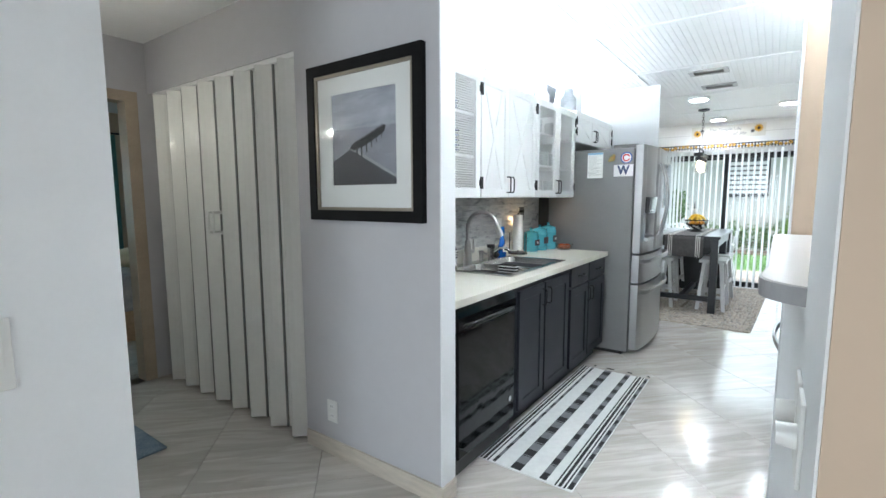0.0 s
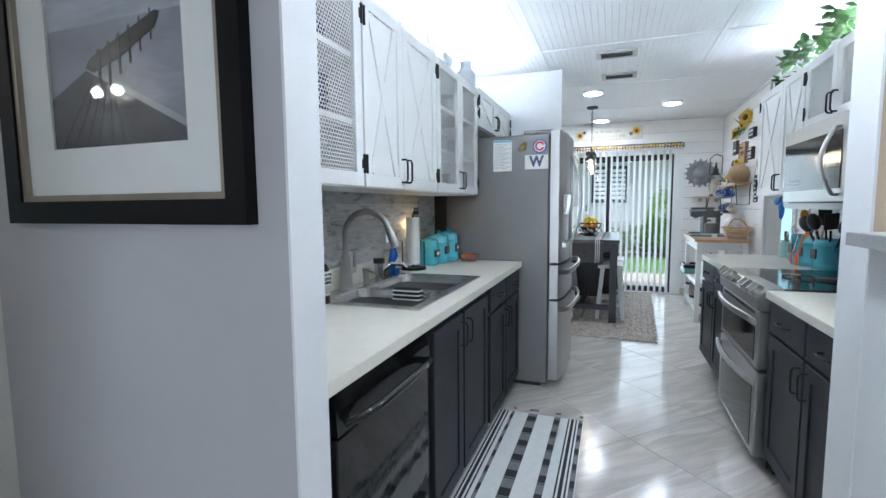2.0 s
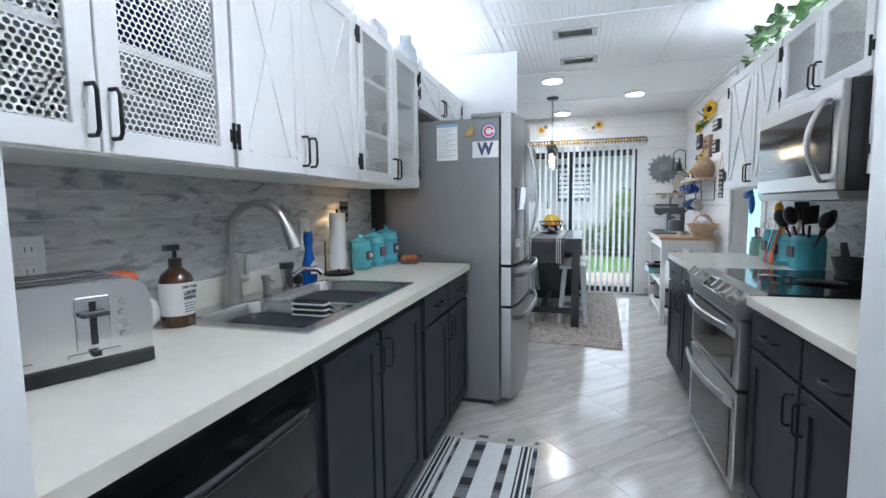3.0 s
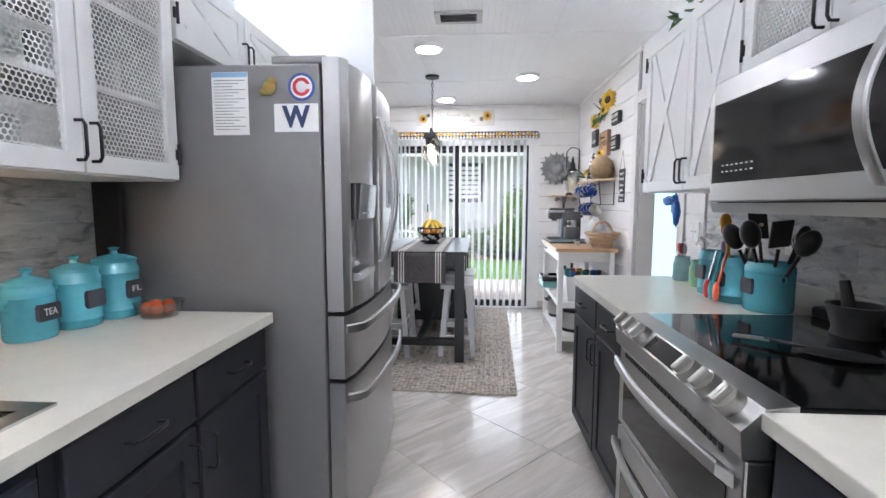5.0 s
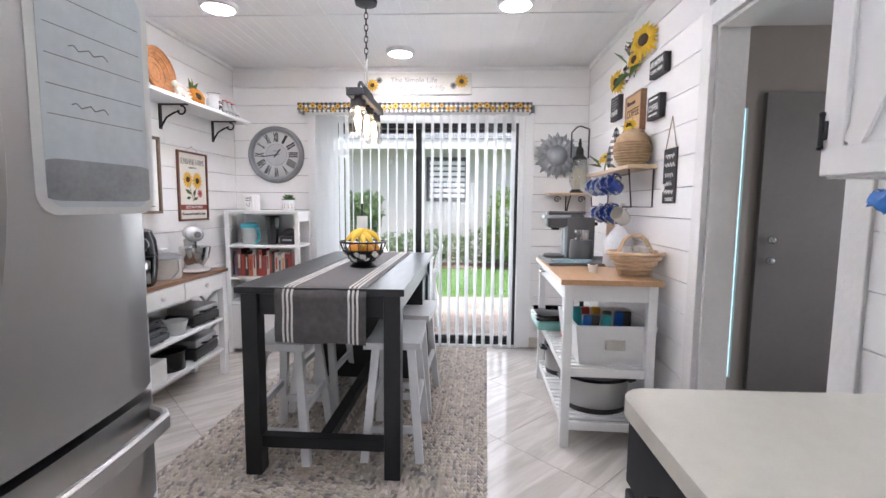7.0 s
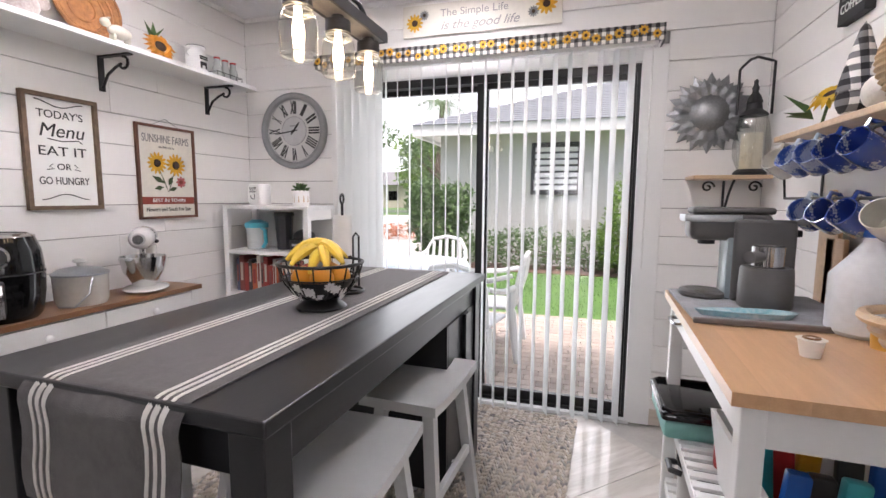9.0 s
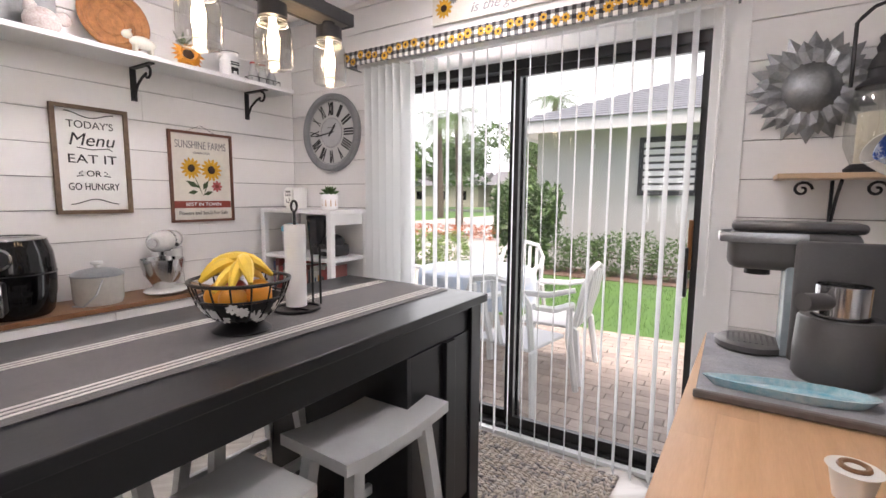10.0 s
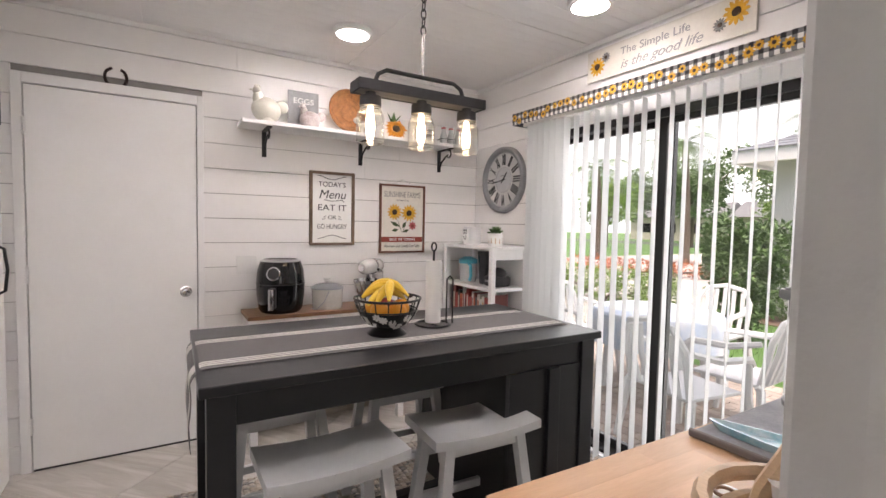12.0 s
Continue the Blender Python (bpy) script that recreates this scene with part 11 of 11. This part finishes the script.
# sunflower spray on the wall
sp2 = thing("sunflower_spray", "silk sunflower spray with a checked bow on the wall", "artificial flower", (WX, 8.1, 2.15), rz=None)
part("wire_back", tube(B(), [(WX - 0.004, 8.0, 2.2), (WX - 0.012, 8.15, 2.15), (WX - 0.004, 8.4, 2.1)], 0.006, 6), LEAF, sp2)
bloom(sp2, (1.9, 7.9, 2.21), 0.105, (-0.85, -0.5, 0.05), 18)
bloom(sp2, (1.91, 8.06, 2.15), 0.075, (-0.9, -0.3, 0.1), 16)
bloom(sp2, (1.91, 8.38, 2.1), 0.085, (-0.9, -0.4, -0.1), 16)
for c, d, L in (((1.93, 8.05, 2.2), (-0.3, 0.8, 0.6), 0.16), ((1.93, 8.2, 2.12), (-0.4, 0.3, -0.5), 0.15), ((1.93, 8.0, 2.12), (-0.5, -0.3, -0.6), 0.15), ((1.93, 8.25, 2.18), (-0.4, 0.5, 0.6), 0.14), ((1.93, 8.1, 2.1), (-0.6, -0.2, -0.5), 0.13)):
    leaf_part(sp2, c, d, L, 0.5)
for c, d in (((1.92, 8.18, 2.2), (0, 0.5, 0.6)), ((1.92, 8.18, 2.2), (0, -0.6, 0.5)), ((1.92, 8.18, 2.18), (0, 0.3, -1)), ((1.92, 8.14, 2.18), (0, -0.4, -1))):
    leaf_part(sp2, c, d, 0.14, 0.5, CHECK)


# ---- floor tiles, laid on the diagonal ----
def floor_tiles():
    S, rot = 0.6, Matrix.Rotation(radians(45), 4, "Z")
    bm = B()
    box(bm, -S / 2 + 0.0012, S / 2 - 0.0012, -S / 2 + 0.0012, S / 2 - 0.0012, -0.012, 0.0, 0.0008, 1)
    me = bpy.data.meshes.new("tile")
    bm.to_mesh(me)
    bm.free()
    me.materials.append(TILE)
    for i in range(-16, 17):
        for j in range(-16, 17):
            c = rot @ Vector((i * S, j * S, 0)) + Vector((0.25, 4.6, 0))
            if -3.4 < c.x < 4.2 and -1.5 < c.y < 8.85 and not (c.x < -1.5 and c.y > 3.2):
                ob = new("tile", me)
                ob.matrix_basis = Matrix.Translation(c) @ Matrix.Rotation(radians(45 + 90 * 0), 4, "Z")
                ob.parent = FLOOR


floor_tiles()
